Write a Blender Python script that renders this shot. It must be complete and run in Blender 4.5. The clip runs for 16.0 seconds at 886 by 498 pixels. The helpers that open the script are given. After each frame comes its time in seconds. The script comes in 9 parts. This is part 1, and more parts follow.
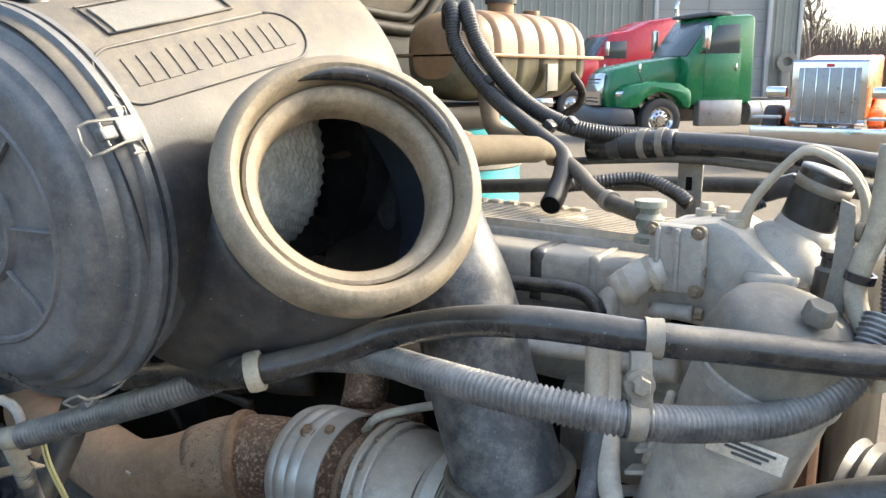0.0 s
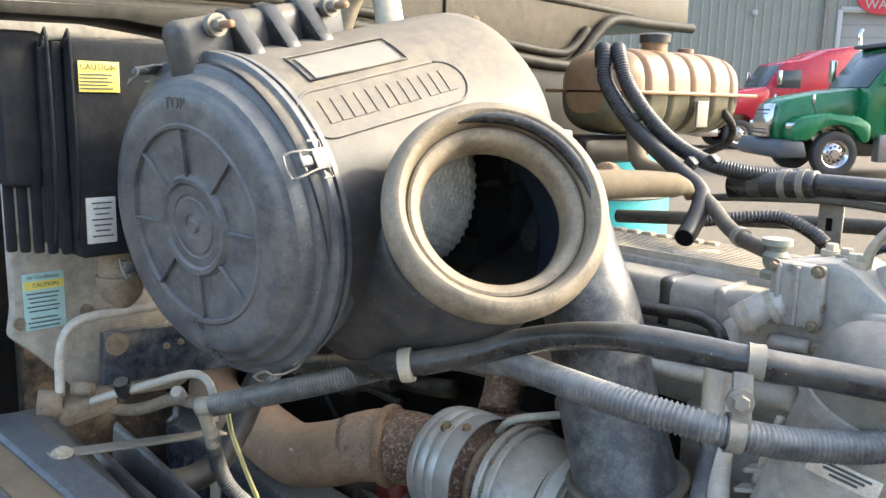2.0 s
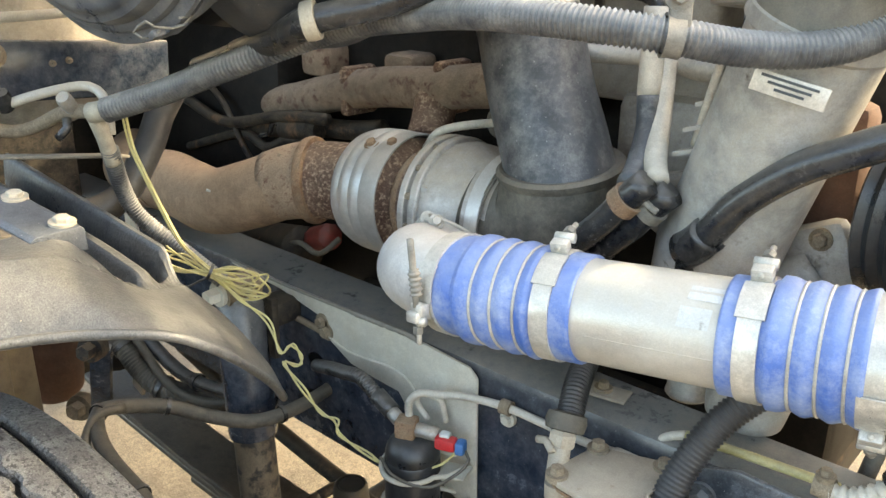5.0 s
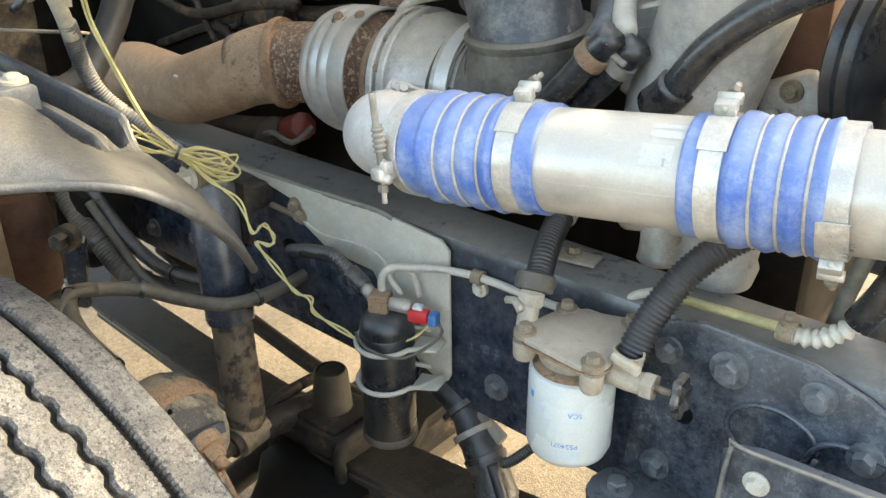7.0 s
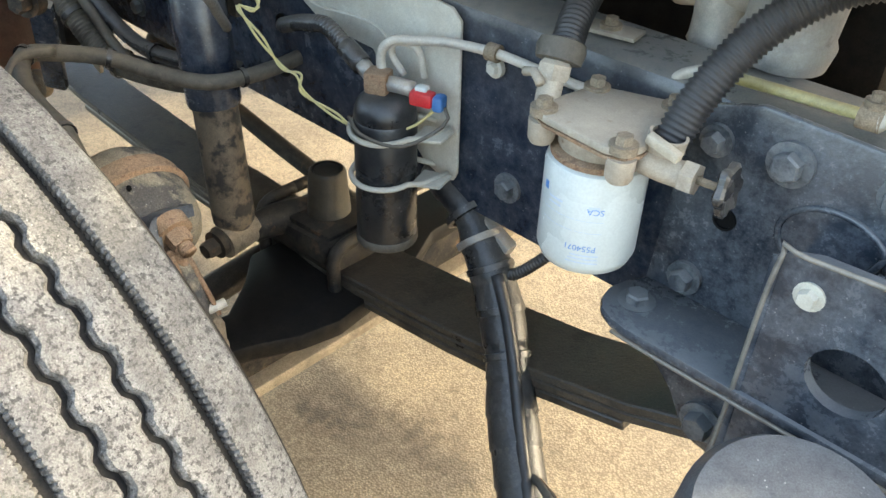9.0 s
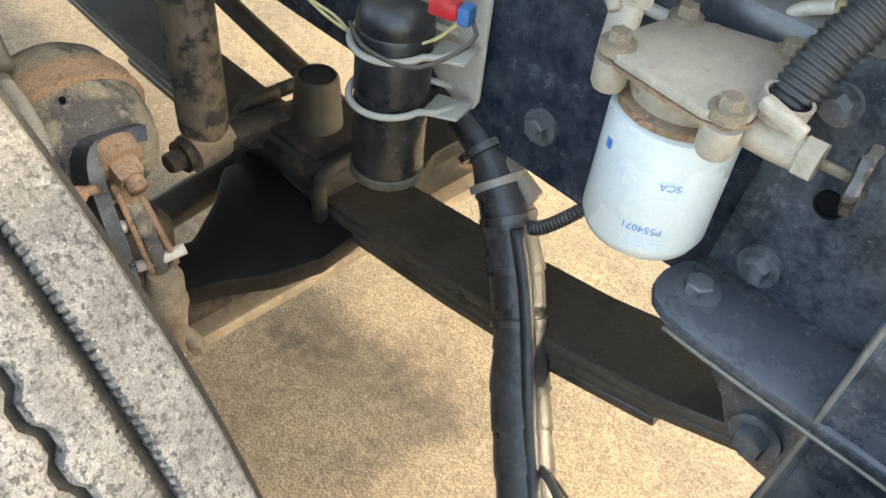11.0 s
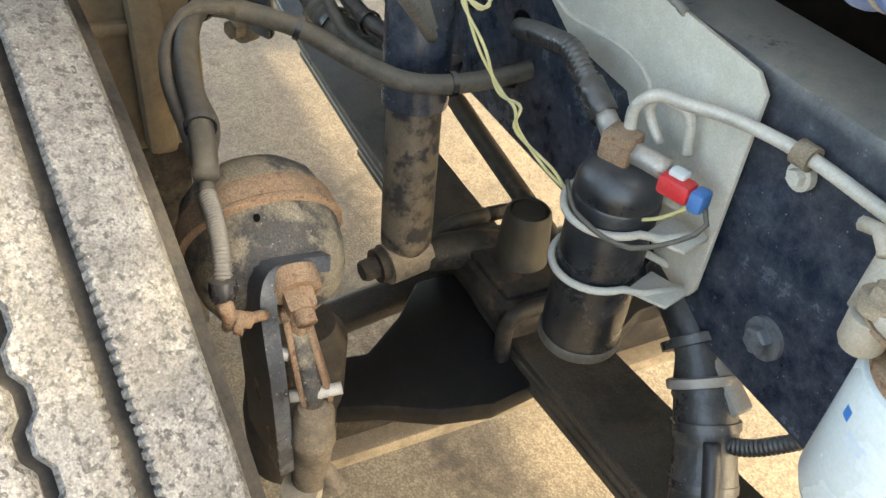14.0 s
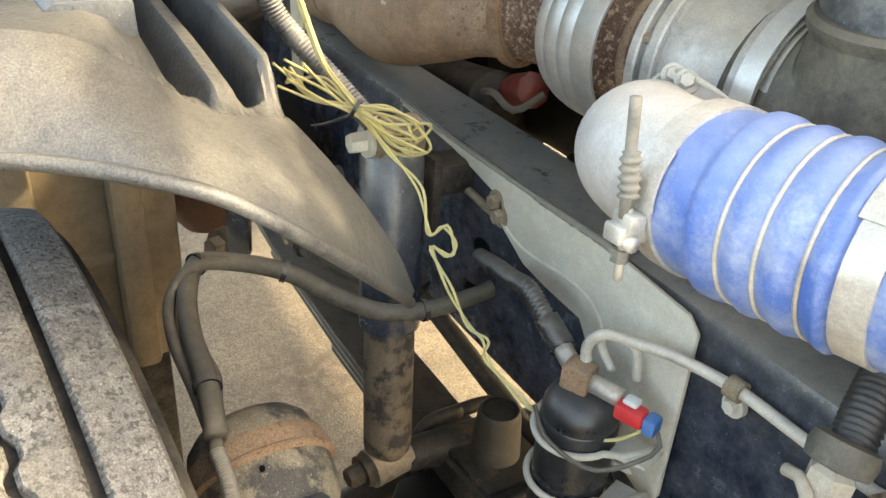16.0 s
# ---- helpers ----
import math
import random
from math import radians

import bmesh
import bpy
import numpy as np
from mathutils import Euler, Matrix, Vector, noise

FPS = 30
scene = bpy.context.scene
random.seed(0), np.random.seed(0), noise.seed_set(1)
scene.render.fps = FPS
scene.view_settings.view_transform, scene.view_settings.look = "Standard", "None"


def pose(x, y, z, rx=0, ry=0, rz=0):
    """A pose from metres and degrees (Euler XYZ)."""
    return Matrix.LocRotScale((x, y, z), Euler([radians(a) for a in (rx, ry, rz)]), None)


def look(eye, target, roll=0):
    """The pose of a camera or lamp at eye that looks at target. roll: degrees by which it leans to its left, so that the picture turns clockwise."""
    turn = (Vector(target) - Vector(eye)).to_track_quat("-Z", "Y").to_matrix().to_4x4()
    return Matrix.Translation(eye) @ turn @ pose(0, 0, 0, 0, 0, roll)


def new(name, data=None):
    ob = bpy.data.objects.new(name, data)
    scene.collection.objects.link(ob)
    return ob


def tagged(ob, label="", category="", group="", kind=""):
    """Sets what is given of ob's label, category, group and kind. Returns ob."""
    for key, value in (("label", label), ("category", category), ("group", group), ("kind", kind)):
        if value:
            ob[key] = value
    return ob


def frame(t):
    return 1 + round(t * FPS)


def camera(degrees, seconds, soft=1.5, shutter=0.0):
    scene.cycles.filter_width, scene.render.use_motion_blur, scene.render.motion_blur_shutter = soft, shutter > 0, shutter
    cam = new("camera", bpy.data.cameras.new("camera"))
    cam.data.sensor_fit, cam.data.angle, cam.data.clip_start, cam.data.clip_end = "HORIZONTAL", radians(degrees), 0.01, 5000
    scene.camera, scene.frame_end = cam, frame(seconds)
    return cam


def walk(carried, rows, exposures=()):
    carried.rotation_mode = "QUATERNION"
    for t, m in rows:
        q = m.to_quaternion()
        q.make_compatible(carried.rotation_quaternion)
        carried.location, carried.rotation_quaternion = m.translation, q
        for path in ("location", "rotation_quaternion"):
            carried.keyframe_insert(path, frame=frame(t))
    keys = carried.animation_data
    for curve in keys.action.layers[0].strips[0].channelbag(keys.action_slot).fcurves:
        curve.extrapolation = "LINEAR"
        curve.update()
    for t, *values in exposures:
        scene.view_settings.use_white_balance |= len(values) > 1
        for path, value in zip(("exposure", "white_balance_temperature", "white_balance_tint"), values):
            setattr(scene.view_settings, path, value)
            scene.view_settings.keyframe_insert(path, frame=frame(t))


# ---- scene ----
cam = camera(56.3, 16.0)
METRES, EYE, TILT, LEAN, TURN = 1.15, 1.61, -12.0, 0.0, 35.4
ROWS = [
    (0.0, 0.0, 0.0, 0.0, -0.0, 0.0, -0.0),
    (0.5, -0.0038, -0.0545, 0.0089, 3.36, 1.12, -1.26),
    (1.0, 0.018, -0.082, 0.0109, 6.72, 1.65, -2.91),
    (1.5, 0.0178, -0.0987, 0.0097, 9.55, 1.83, -3.61),
    (2.0, 0.0186, -0.1063, -0.0032, 10.34, 1.2, -3.63),
    (2.5, 0.0179, -0.1014, -0.0349, 10.22, -0.25, -3.0),
    (3.0, 0.0199, -0.0793, -0.0826, 10.06, -2.58, -2.5),
    (3.5, 0.0217, -0.0636, -0.1117, 9.72, -4.3, -2.07),
    (4.0, 0.029, -0.0483, -0.1419, 8.36, -5.93, -1.92),
    (6.5, 0.0678, -0.029, -0.2387, 6.09, -11.74, -1.22),
    (7.0, 0.0719, -0.0309, -0.2552, 6.0, -13.14, -0.95),
    (7.5, 0.0749, -0.0327, -0.269, 6.49, -14.57, -0.83),
    (8.0, 0.0798, -0.0267, -0.2946, 7.81, -17.49, -1.76),
    (8.5, 0.0921, 0.0047, -0.3412, 10.05, -21.3, -3.54),
    (9.0, 0.0829, 0.0737, -0.3476, 8.61, -23.92, -3.37),
    (11.5, 0.0422, 0.2576, -0.3605, 11.88, -33.13, -9.1),
    (12.0, 0.0361, 0.3124, -0.3647, 17.81, -33.27, -10.6),
    (12.5, 0.0221, 0.3338, -0.3685, 25.1, -32.65, -11.85),
    (13.0, 0.0235, 0.3237, -0.3604, 27.87, -31.65, -10.99),
    (13.5, 0.0178, 0.3152, -0.3551, 28.36, -30.79, -11.25),
    (14.0, 0.0181, 0.3116, -0.3416, 27.82, -28.99, -10.93),
    (14.5, 0.0117, 0.3079, -0.3064, 27.21, -25.73, -10.12),
    (15.0, 0.0046, 0.2951, -0.2763, 26.51, -22.74, -9.42),
    (15.5, 0.0033, 0.2766, -0.2498, 25.09, -20.4, -9.2),
    (16.0, 0.0058, 0.2616, -0.2408, 23.54, -19.01, -8.55),
]
BETWEEN = [
    (0.3, look((0.017, -0.042, 1.628), (-1.179, 1.514, 1.240), 0.1)),
    (8.8, look((0.112, 0.028, 1.211), (-1.067, 1.178, 0.076), 1.6)),
    (11.7, look((-0.089, 0.216, 1.142), (-1.107, 1.222, -0.255), 9.1)),
]
STEPS = [(t, pose(0, 0, EYE, TILT, LEAN, TURN) @ pose(METRES * x, METRES * y, METRES * z, 90 + pitch, roll, yaw)) for t, x, y, z, yaw, pitch, roll in ROWS]
walk(cam, sorted(STEPS + BETWEEN, key=lambda row: row[0]), [(0.0, 2.4, 7100, 5), (2.0, 2.5, 7000, 5), (3.0, 2.9, 7600, 4), (4.0, 3.1, 8300, 4), (6.5, 3.15, 8700, 4), (8.0, 3.2, 7800, 2), (12.0, 3.4, 8300, 4), (14.5, 3.5, 8500, 4), (16.0, 3.4, 9200, 5)])

# ---- world, sun ----
SUN_FROM = Vector((0.533, 0.635, 0.559)).normalized()
world = bpy.data.worlds.new("world")
scene.world = world
world.use_nodes = True
wn = world.node_tree.nodes
wl = world.node_tree.links
sky = wn.new("ShaderNodeTexSky")
sky.sky_type = "NISHITA"
sky.sun_disc = False
sky.sun_elevation = math.asin(SUN_FROM.z)
sky.sun_rotation = math.atan2(SUN_FROM.x, SUN_FROM.y)
sky.air_density, sky.dust_density, sky.ozone_density = 0.75, 3.0, 1.0
wn["Background"].inputs[1].default_value = 0.15
wl.new(sky.outputs[0], wn["Background"].inputs[0])
sun = new("sun", bpy.data.lights.new("sun", "SUN"))
sun.data.energy, sun.data.angle, sun.data.color = 0.95, radians(2), (1.0, 0.90, 0.74)
sun.matrix_world = look(SUN_FROM * 50, (0, 0, 0))


# ---- materials ----
def mat(name, base, rough=0.6, metal=0.0, dust=0.0, film=0.0, dustcol=(0.36, 0.30, 0.22), spot=None, spots=0.0, scale=1.0, bump=0.15, vary=0.35, grain=400.0, spot_scale=25.0, flecks=0.0, fleck=(0.5, 0.49, 0.46), upcol=None, grit=0.25, matt=0.62, shine=0.5):
    """A worn surface: broad and fine variation, dust lying on upward faces (dust) and as a patchy film (film), spots of a second colour, and sandy grit."""
    m = bpy.data.materials.new(name)
    m.use_nodes = True
    n, l = m.node_tree.nodes, m.node_tree.links
    bsdf = n["Principled BSDF"]
    bsdf.inputs["Specular IOR Level"].default_value = shine
    geo = n.new("ShaderNodeNewGeometry")

    def noise_tex(sc, detail=4.0, rough_=0.55):
        t = n.new("ShaderNodeTexNoise")
        t.inputs["Scale"].default_value = sc
        t.inputs["Detail"].default_value = detail
        t.inputs["Roughness"].default_value = rough_
        l.new(geo.outputs["Position"], t.inputs["Vector"])
        return t.outputs["Fac"]

    def ranged(v, a, b, c=0.0, d=1.0):
        t = n.new("ShaderNodeMapRange")
        for i, x in enumerate((a, b, c, d)):
            t.inputs[i + 1].default_value = x
        l.new(v, t.inputs[0])
        return t.outputs[0]

    def times(a, b):
        t = n.new("ShaderNodeMath")
        t.operation = "MULTIPLY"
        for i, v in enumerate((a, b)):
            if isinstance(v, float):
                t.inputs[i].default_value = v
            else:
                l.new(v, t.inputs[i])
        return t.outputs[0]

    def mixed(f, a, b):
        t = n.new("ShaderNodeMix")
        t.data_type = "RGBA"
        for i, v in ((0, f), (6, a), (7, b)):
            if isinstance(v, tuple):
                t.inputs[i].default_value = (*v, 1)
            elif isinstance(v, float):
                t.inputs[i].default_value = v
            else:
                l.new(v, t.inputs[i])
        return t.outputs[2]

    broad, fine = noise_tex(7.0 * scale, 5.0), noise_tex(grain * scale, 3.0)
    dark = tuple(c * (1 - vary) for c in base)
    light = tuple(min(1.0, c * (1 + vary)) for c in base)
    col = mixed(ranged(broad, 0.3, 0.7), dark, light)
    col = mixed(times(ranged(fine, 0.35, 0.7), 0.35), col, tuple(c * 0.7 for c in base))
    mottle = noise_tex(55.0 * scale, 9.0, 0.72)
    col = mixed(times(ranged(mottle, 0.50, 0.68), 0.55), col, tuple(min(1.0, c * (1 + 1.6 * vary)) for c in base))
    col = mixed(times(ranged(mottle, 0.50, 0.34), 0.55), col, tuple(c * (1 - 1.3 * vary) for c in base))
    if spot:
        sp = ranged(noise_tex(spot_scale * scale, 6.0, 0.65), 0.62 - 0.25 * spots, 0.70 - 0.25 * spots)
        col = mixed(sp, col, spot)
    if flecks:
        cells = n.new("ShaderNodeTexVoronoi")
        cells.inputs["Scale"].default_value = 270.0 * scale
        l.new(geo.outputs["Position"], cells.inputs["Vector"])
        sepc = n.new("ShaderNodeSeparateColor")
        l.new(cells.outputs["Color"], sepc.inputs[0])
        dots = times(ranged(cells.outputs["Distance"], 0.13, 0.21, 1.0, 0.0), ranged(sepc.outputs[0], 1.0 - flecks, 1.0 - flecks + 0.03))
        col = mixed(times(dots, ranged(sepc.outputs[1], 0.0, 1.0, 0.15, 0.8)), col, fleck)
    rgh = ranged(broad, 0.3, 0.7, max(0.02, rough - 0.1), min(1.0, rough + 0.1))
    cover = None
    if film > 0:
        cover = times(times(ranged(noise_tex(26.0 * scale, 12.0, 0.76), 0.40, 0.62), min(1.0, film * 1.35)), ranged(noise_tex(330.0 * scale, 4.0, 0.7), 0.36, 0.60, 0.85 - 0.6 * grit, 1.0))
    if dust > 0:
        sep = n.new("ShaderNodeSeparateXYZ")
        l.new(geo.outputs["Normal"], sep.inputs[0])
        up = times(times(ranged(sep.outputs[2], 0.12, 0.68), dust), ranged(noise_tex(34.0 * scale, 12.0, 0.78), 0.34, 0.60, 0.42, 1.0))
        if cover is None:
            cover = up
        else:
            t = n.new("ShaderNodeMath")
            t.operation = "MAXIMUM"
            l.new(cover, t.inputs[0]), l.new(up, t.inputs[1])
            cover = t.outputs[0]
    if cover is not None:
        col = mixed(cover, col, dustcol)
        if upcol:
            col = mixed(up, col, upcol)
        t = n.new("ShaderNodeMix")
        l.new(cover, t.inputs[0]), l.new(rgh, t.inputs[2])
        t.inputs[3].default_value = max(rough, matt)
        rgh = t.outputs[0]
        if metal > 0:
            t = n.new("ShaderNodeMath")
            t.operation, t.inputs[0].default_value = "SUBTRACT", metal
            l.new(cover, t.inputs[1])
            t.use_clamp = True
            l.new(t.outputs[0], bsdf.inputs["Metallic"])
    elif metal:
        bsdf.inputs["Metallic"].default_value = metal
    if bump:
        speck = n.new("ShaderNodeMix")
        speck.data_type, speck.blend_type = "RGBA", "MULTIPLY"
        speck.inputs[0].default_value = 1.0
        l.new(col, speck.inputs[6])
        l.new(ranged(noise_tex(720.0 * scale, 3.0, 0.7), 0.32, 0.68, 1.0 - 0.5 * grit, 1.0 + 0.5 * grit), speck.inputs[7])
        col = speck.outputs[2]
    l.new(col, bsdf.inputs["Base Color"])
    l.new(rgh, bsdf.inputs["Roughness"])
    if bump:
        b = n.new("ShaderNodeBump")
        b.inputs["Strength"].default_value = bump
        b.inputs["Distance"].default_value = 0.002 / scale
        l.new(fine, b.inputs["Height"])
        l.new(b.outputs[0], bsdf.inputs["Normal"])
    return m


DUST = (0.40, 0.325, 0.23)
M_PLASTIC = mat("dusty_black_plastic", (0.026, 0.030, 0.038), 0.38, dust=0.95, film=0.20, dustcol=(0.19, 0.165, 0.128), bump=0.1, flecks=0.06, matt=0.85)
M_LID = mat("lid_plastic", (0.052, 0.059, 0.070), 0.33, dust=0.75, film=0.34, dustcol=(0.225, 0.217, 0.20), bump=0.1, flecks=0.05, matt=0.5)
M_RING = mat("tan_dusty_rubber", (0.15, 0.125, 0.09), 0.6, dust=0.7, film=0.85, dustcol=(0.31, 0.252, 0.178), bump=0.1)
M_RUBBER = mat("black_rubber", (0.009, 0.011, 0.015), 0.22, dust=0.55, film=0.15, dustcol=(0.22, 0.20, 0.17), flecks=0.07, matt=0.5)
M_CONDUIT = mat("split_loom", (0.045, 0.049, 0.056), 0.36, dust=0.9, film=0.3, dustcol=(0.40, 0.385, 0.35), matt=0.5)
# The film is dust, but tinted blue and lightened to imitate sky reflection.
M_RAIL = mat("rail_paint", (0.012, 0.019, 0.033), 0.15, dust=0.9, film=0.34, dustcol=(0.13, 0.146, 0.168), spot=(0.030, 0.042, 0.060), spots=-0.1, spot_scale=90, flecks=0.08, vary=0.25, upcol=(0.21, 0.195, 0.165), matt=0.42)
M_BOLT = mat("dusty_bolt_heads", (0.06, 0.07, 0.08), 0.4, 0.2, dust=0.7, film=0.6, dustcol=(0.24, 0.245, 0.24), spot=(0.02, 0.024, 0.03), spots=0.15, spot_scale=120)
M_DOME = mat("speckled_black_dome", (0.030, 0.035, 0.043), 0.30, dust=0.55, film=0.5, dustcol=(0.17, 0.18, 0.185), spot=(0.012, 0.014, 0.018), spots=0.25, spot_scale=110, flecks=0.25, vary=0.4, grit=0.5, matt=0.5)
# Blue-grey film again mixes dust with a painted sheen of sky.
M_TOW = mat("worn_blue_black_steel", (0.030, 0.039, 0.052), 0.18, 0.2, dust=0.55, film=0.36, dustcol=(0.20, 0.215, 0.232), spot=(0.07, 0.085, 0.10), spots=-0.1, spot_scale=90, flecks=0.12, vary=0.22, upcol=(0.16, 0.165, 0.162), matt=0.42)
M_STEEL = mat("dirty_black_steel", (0.013, 0.013, 0.014), 0.48, dust=0.5, film=0.4, dustcol=(0.14, 0.112, 0.08), spot=(0.13, 0.075, 0.045), spots=0.16, spot_scale=18, flecks=0.05, fleck=(0.22, 0.18, 0.13), grit=0.4, shine=0.15)
M_ALU = mat("dirty_aluminium", (0.42, 0.41, 0.39), 0.45, 0.7, dust=0.8, film=0.4, dustcol=DUST)
M_CAST = mat("cast_aluminium", (0.33, 0.325, 0.305), 0.45, 0.35, dust=0.8, film=0.5, dustcol=(0.38, 0.34, 0.27), bump=0.14, spot=(0.10, 0.09, 0.08), spots=-0.02, spot_scale=28, grit=0.2)
M_SILVER = mat("heat_shield_silver", (0.60, 0.60, 0.575), 0.42, 0.75, dust=0.4, film=0.2, dustcol=(0.45, 0.40, 0.32), vary=0.15, grit=0.1)
M_BLUE = mat("blue_silicone", (0.058, 0.145, 0.44), 0.42, dust=0.55, film=0.6, dustcol=(0.34, 0.40, 0.52), vary=0.12, grit=0.12)
M_PIPE = mat("charge_pipe", (0.55, 0.525, 0.475), 0.36, 0.55, dust=0.75, film=0.3, dustcol=(0.46, 0.41, 0.32), vary=0.12, grit=0.12)
M_RUST = mat("flaking_rust", (0.085, 0.040, 0.028), 0.85, dust=0.4, film=0.3, dustcol=(0.42, 0.30, 0.2), spot=(0.34, 0.24, 0.17), spots=0.42, spot_scale=170, bump=0.6, grit=0.8, matt=0.9)
M_TAN = mat("dusty_exhaust_wrap", (0.30, 0.20, 0.13), 0.85, dust=0.6, film=0.5, dustcol=(0.36, 0.25, 0.16), spot=(0.2, 0.11, 0.07), spots=-0.05, spot_scale=90, grit=0.5, matt=0.9)
M_TYRE = mat("worn_tread", (0.128, 0.127, 0.122), 0.85, film=0.4, dustcol=(0.155, 0.147, 0.13), spot=(0.030, 0.030, 0.030), spots=0.42, spot_scale=230, bump=1.0, grain=300, flecks=0.3, fleck=(0.30, 0.295, 0.28), vary=0.55, grit=0.85, matt=0.9)
M_GROOVE = mat("tyre_rubber", (0.018, 0.018, 0.019), 0.7, film=0.2, dustcol=(0.15, 0.13, 0.1), shine=0.15)
M_FENDER = mat("fender_plastic", (0.062, 0.064, 0.065), 0.33, dust=0.28, film=0.5, dustcol=(0.165, 0.163, 0.152), spot=(0.028, 0.031, 0.036), spots=0.5, spot_scale=55, bump=0.4, grain=180, flecks=0.06, fleck=(0.30, 0.25, 0.18), vary=0.45, grit=0.8, matt=0.55, upcol=(0.19, 0.178, 0.148))
M_PLATE = mat("grey_green_bracket", (0.53, 0.515, 0.445), 0.42, dust=0.6, film=0.35, dustcol=(0.46, 0.40, 0.30), vary=0.15)
M_WHITE = mat("white_filter_can", (0.60, 0.635, 0.60), 0.28, vary=0.03, bump=0.02, grit=0.0)
M_FIREWALL = mat("firewall_paint", (0.28, 0.262, 0.23), 0.6, dust=0.6, film=0.5, dustcol=(0.46, 0.40, 0.32))
M_CAB = mat("cab_paint_dirty", (0.040, 0.034, 0.025), 0.5, 0.0, dust=0.5, film=0.5, dustcol=(0.090, 0.073, 0.050))
M_GROUND = mat("concrete_lot", (0.148, 0.119, 0.083), 0.9, film=0.5, dustcol=(0.178, 0.145, 0.102), spot=(0.105, 0.085, 0.060), spots=0.2, spot_scale=11, bump=0.5, grain=200, vary=0.4, grit=0.6, matt=0.9)


def aggregate(m, stains):
    """Adds exposed stones to a ground material, and dark oil drips at the given places."""
    n, l = m.node_tree.nodes, m.node_tree.links
    bsdf = n["Principled BSDF"]
    geo = n.new("ShaderNodeNewGeometry")
    cells = n.new("ShaderNodeTexVoronoi")
    cells.inputs["Scale"].default_value = 230.0
    l.new(geo.outputs["Position"], cells.inputs["Vector"])
    ramp = n.new("ShaderNodeMapRange")
    for i, x in enumerate((0.15, 0.75, 1.18, 0.66)):
        ramp.inputs[i + 1].default_value = x
    l.new(cells.outputs["Distance"], ramp.inputs[0])
    shade = n.new("ShaderNodeMix")
    shade.data_type, shade.blend_type = "RGBA", "MULTIPLY"
    shade.inputs[0].default_value = 1.0
    l.new(bsdf.inputs["Base Color"].links[0].from_socket, shade.inputs[6])
    l.new(ramp.outputs[0], shade.inputs[7])
    col = shade.outputs[2]
    wob = n.new("ShaderNodeTexNoise")
    wob.inputs["Scale"].default_value = 28.0
    wob.inputs["Detail"].default_value = 5.0
    l.new(geo.outputs["Position"], wob.inputs["Vector"])
    for x, y, r in stains:
        d = n.new("ShaderNodeVectorMath")
        d.operation, d.inputs[1].default_value = "DISTANCE", (x, y, 0)
        l.new(geo.outputs["Position"], d.inputs[0])
        f = n.new("ShaderNodeMapRange")
        for i, v in enumerate((r * 0.25, r, 0.75, 0.0)):
            f.inputs[i + 1].default_value = v
        l.new(d.outputs["Value"], f.inputs[0])
        k = n.new("ShaderNodeMapRange")
        for i, v in enumerate((0.38, 0.60, 0.0, 1.0)):
            k.inputs[i + 1].default_value = v
        l.new(wob.outputs["Fac"], k.inputs[0])
        p = n.new("ShaderNodeMath")
        p.operation = "MULTIPLY"
        l.new(f.outputs[0], p.inputs[0]), l.new(k.outputs[0], p.inputs[1])
        mx = n.new("ShaderNodeMix")
        mx.data_type = "RGBA"
        mx.inputs[7].default_value = (0.055, 0.042, 0.031, 1)
        l.new(p.outputs[0], mx.inputs[0]), l.new(col, mx.inputs[6])
        col = mx.outputs[2]
    l.new(col, bsdf.inputs["Base Color"])
    b = n.new("ShaderNodeBump")
    b.inputs["Strength"].default_value = 0.3
    b.inputs["Distance"].default_value = 0.004
    b.invert = True
    l.new(cells.outputs["Distance"], b.inputs["Height"])
    l.new(b.outputs[0], bsdf.inputs["Normal"])


aggregate(M_GROUND, [(-0.879, 0.692, 0.05), (-0.801, 0.717, 0.045), (-0.865, 0.70, 0.10), (-0.80, 0.73, 0.10), (-0.89, 0.51, 0.03), (-1.15, 0.70, 0.16), (-1.35, 0.62, 0.2), (-0.66, 0.80, 0.14), (-1.6, 0.8, 0.2)])
M_TANK = mat("amber_reservoir", (0.20, 0.112, 0.052), 0.35, dust=0.45, film=0.3, dustcol=(0.25, 0.165, 0.095), vary=0.25)
M_LEAF = mat("dusty_spring_leaf", (0.048, 0.041, 0.034), 0.35, dust=0.35, film=0.5, dustcol=(0.14, 0.112, 0.08), spot=(0.007, 0.007, 0.008), spots=0.3, spot_scale=12, flecks=0.35, fleck=(0.20, 0.165, 0.12), grit=1.0, matt=0.6, bump=0.35, grain=260)
M_TANKLOW = mat("coolant_filled_plastic", (0.085, 0.078, 0.045), 0.35, dust=0.3, film=0.35, dustcol=(0.20, 0.165, 0.11))
M_TEAL = mat("teal_plastic", (0.02, 0.34, 0.36), 0.4, vary=0.15)
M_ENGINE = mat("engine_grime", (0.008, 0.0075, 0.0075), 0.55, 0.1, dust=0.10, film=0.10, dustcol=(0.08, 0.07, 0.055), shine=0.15)

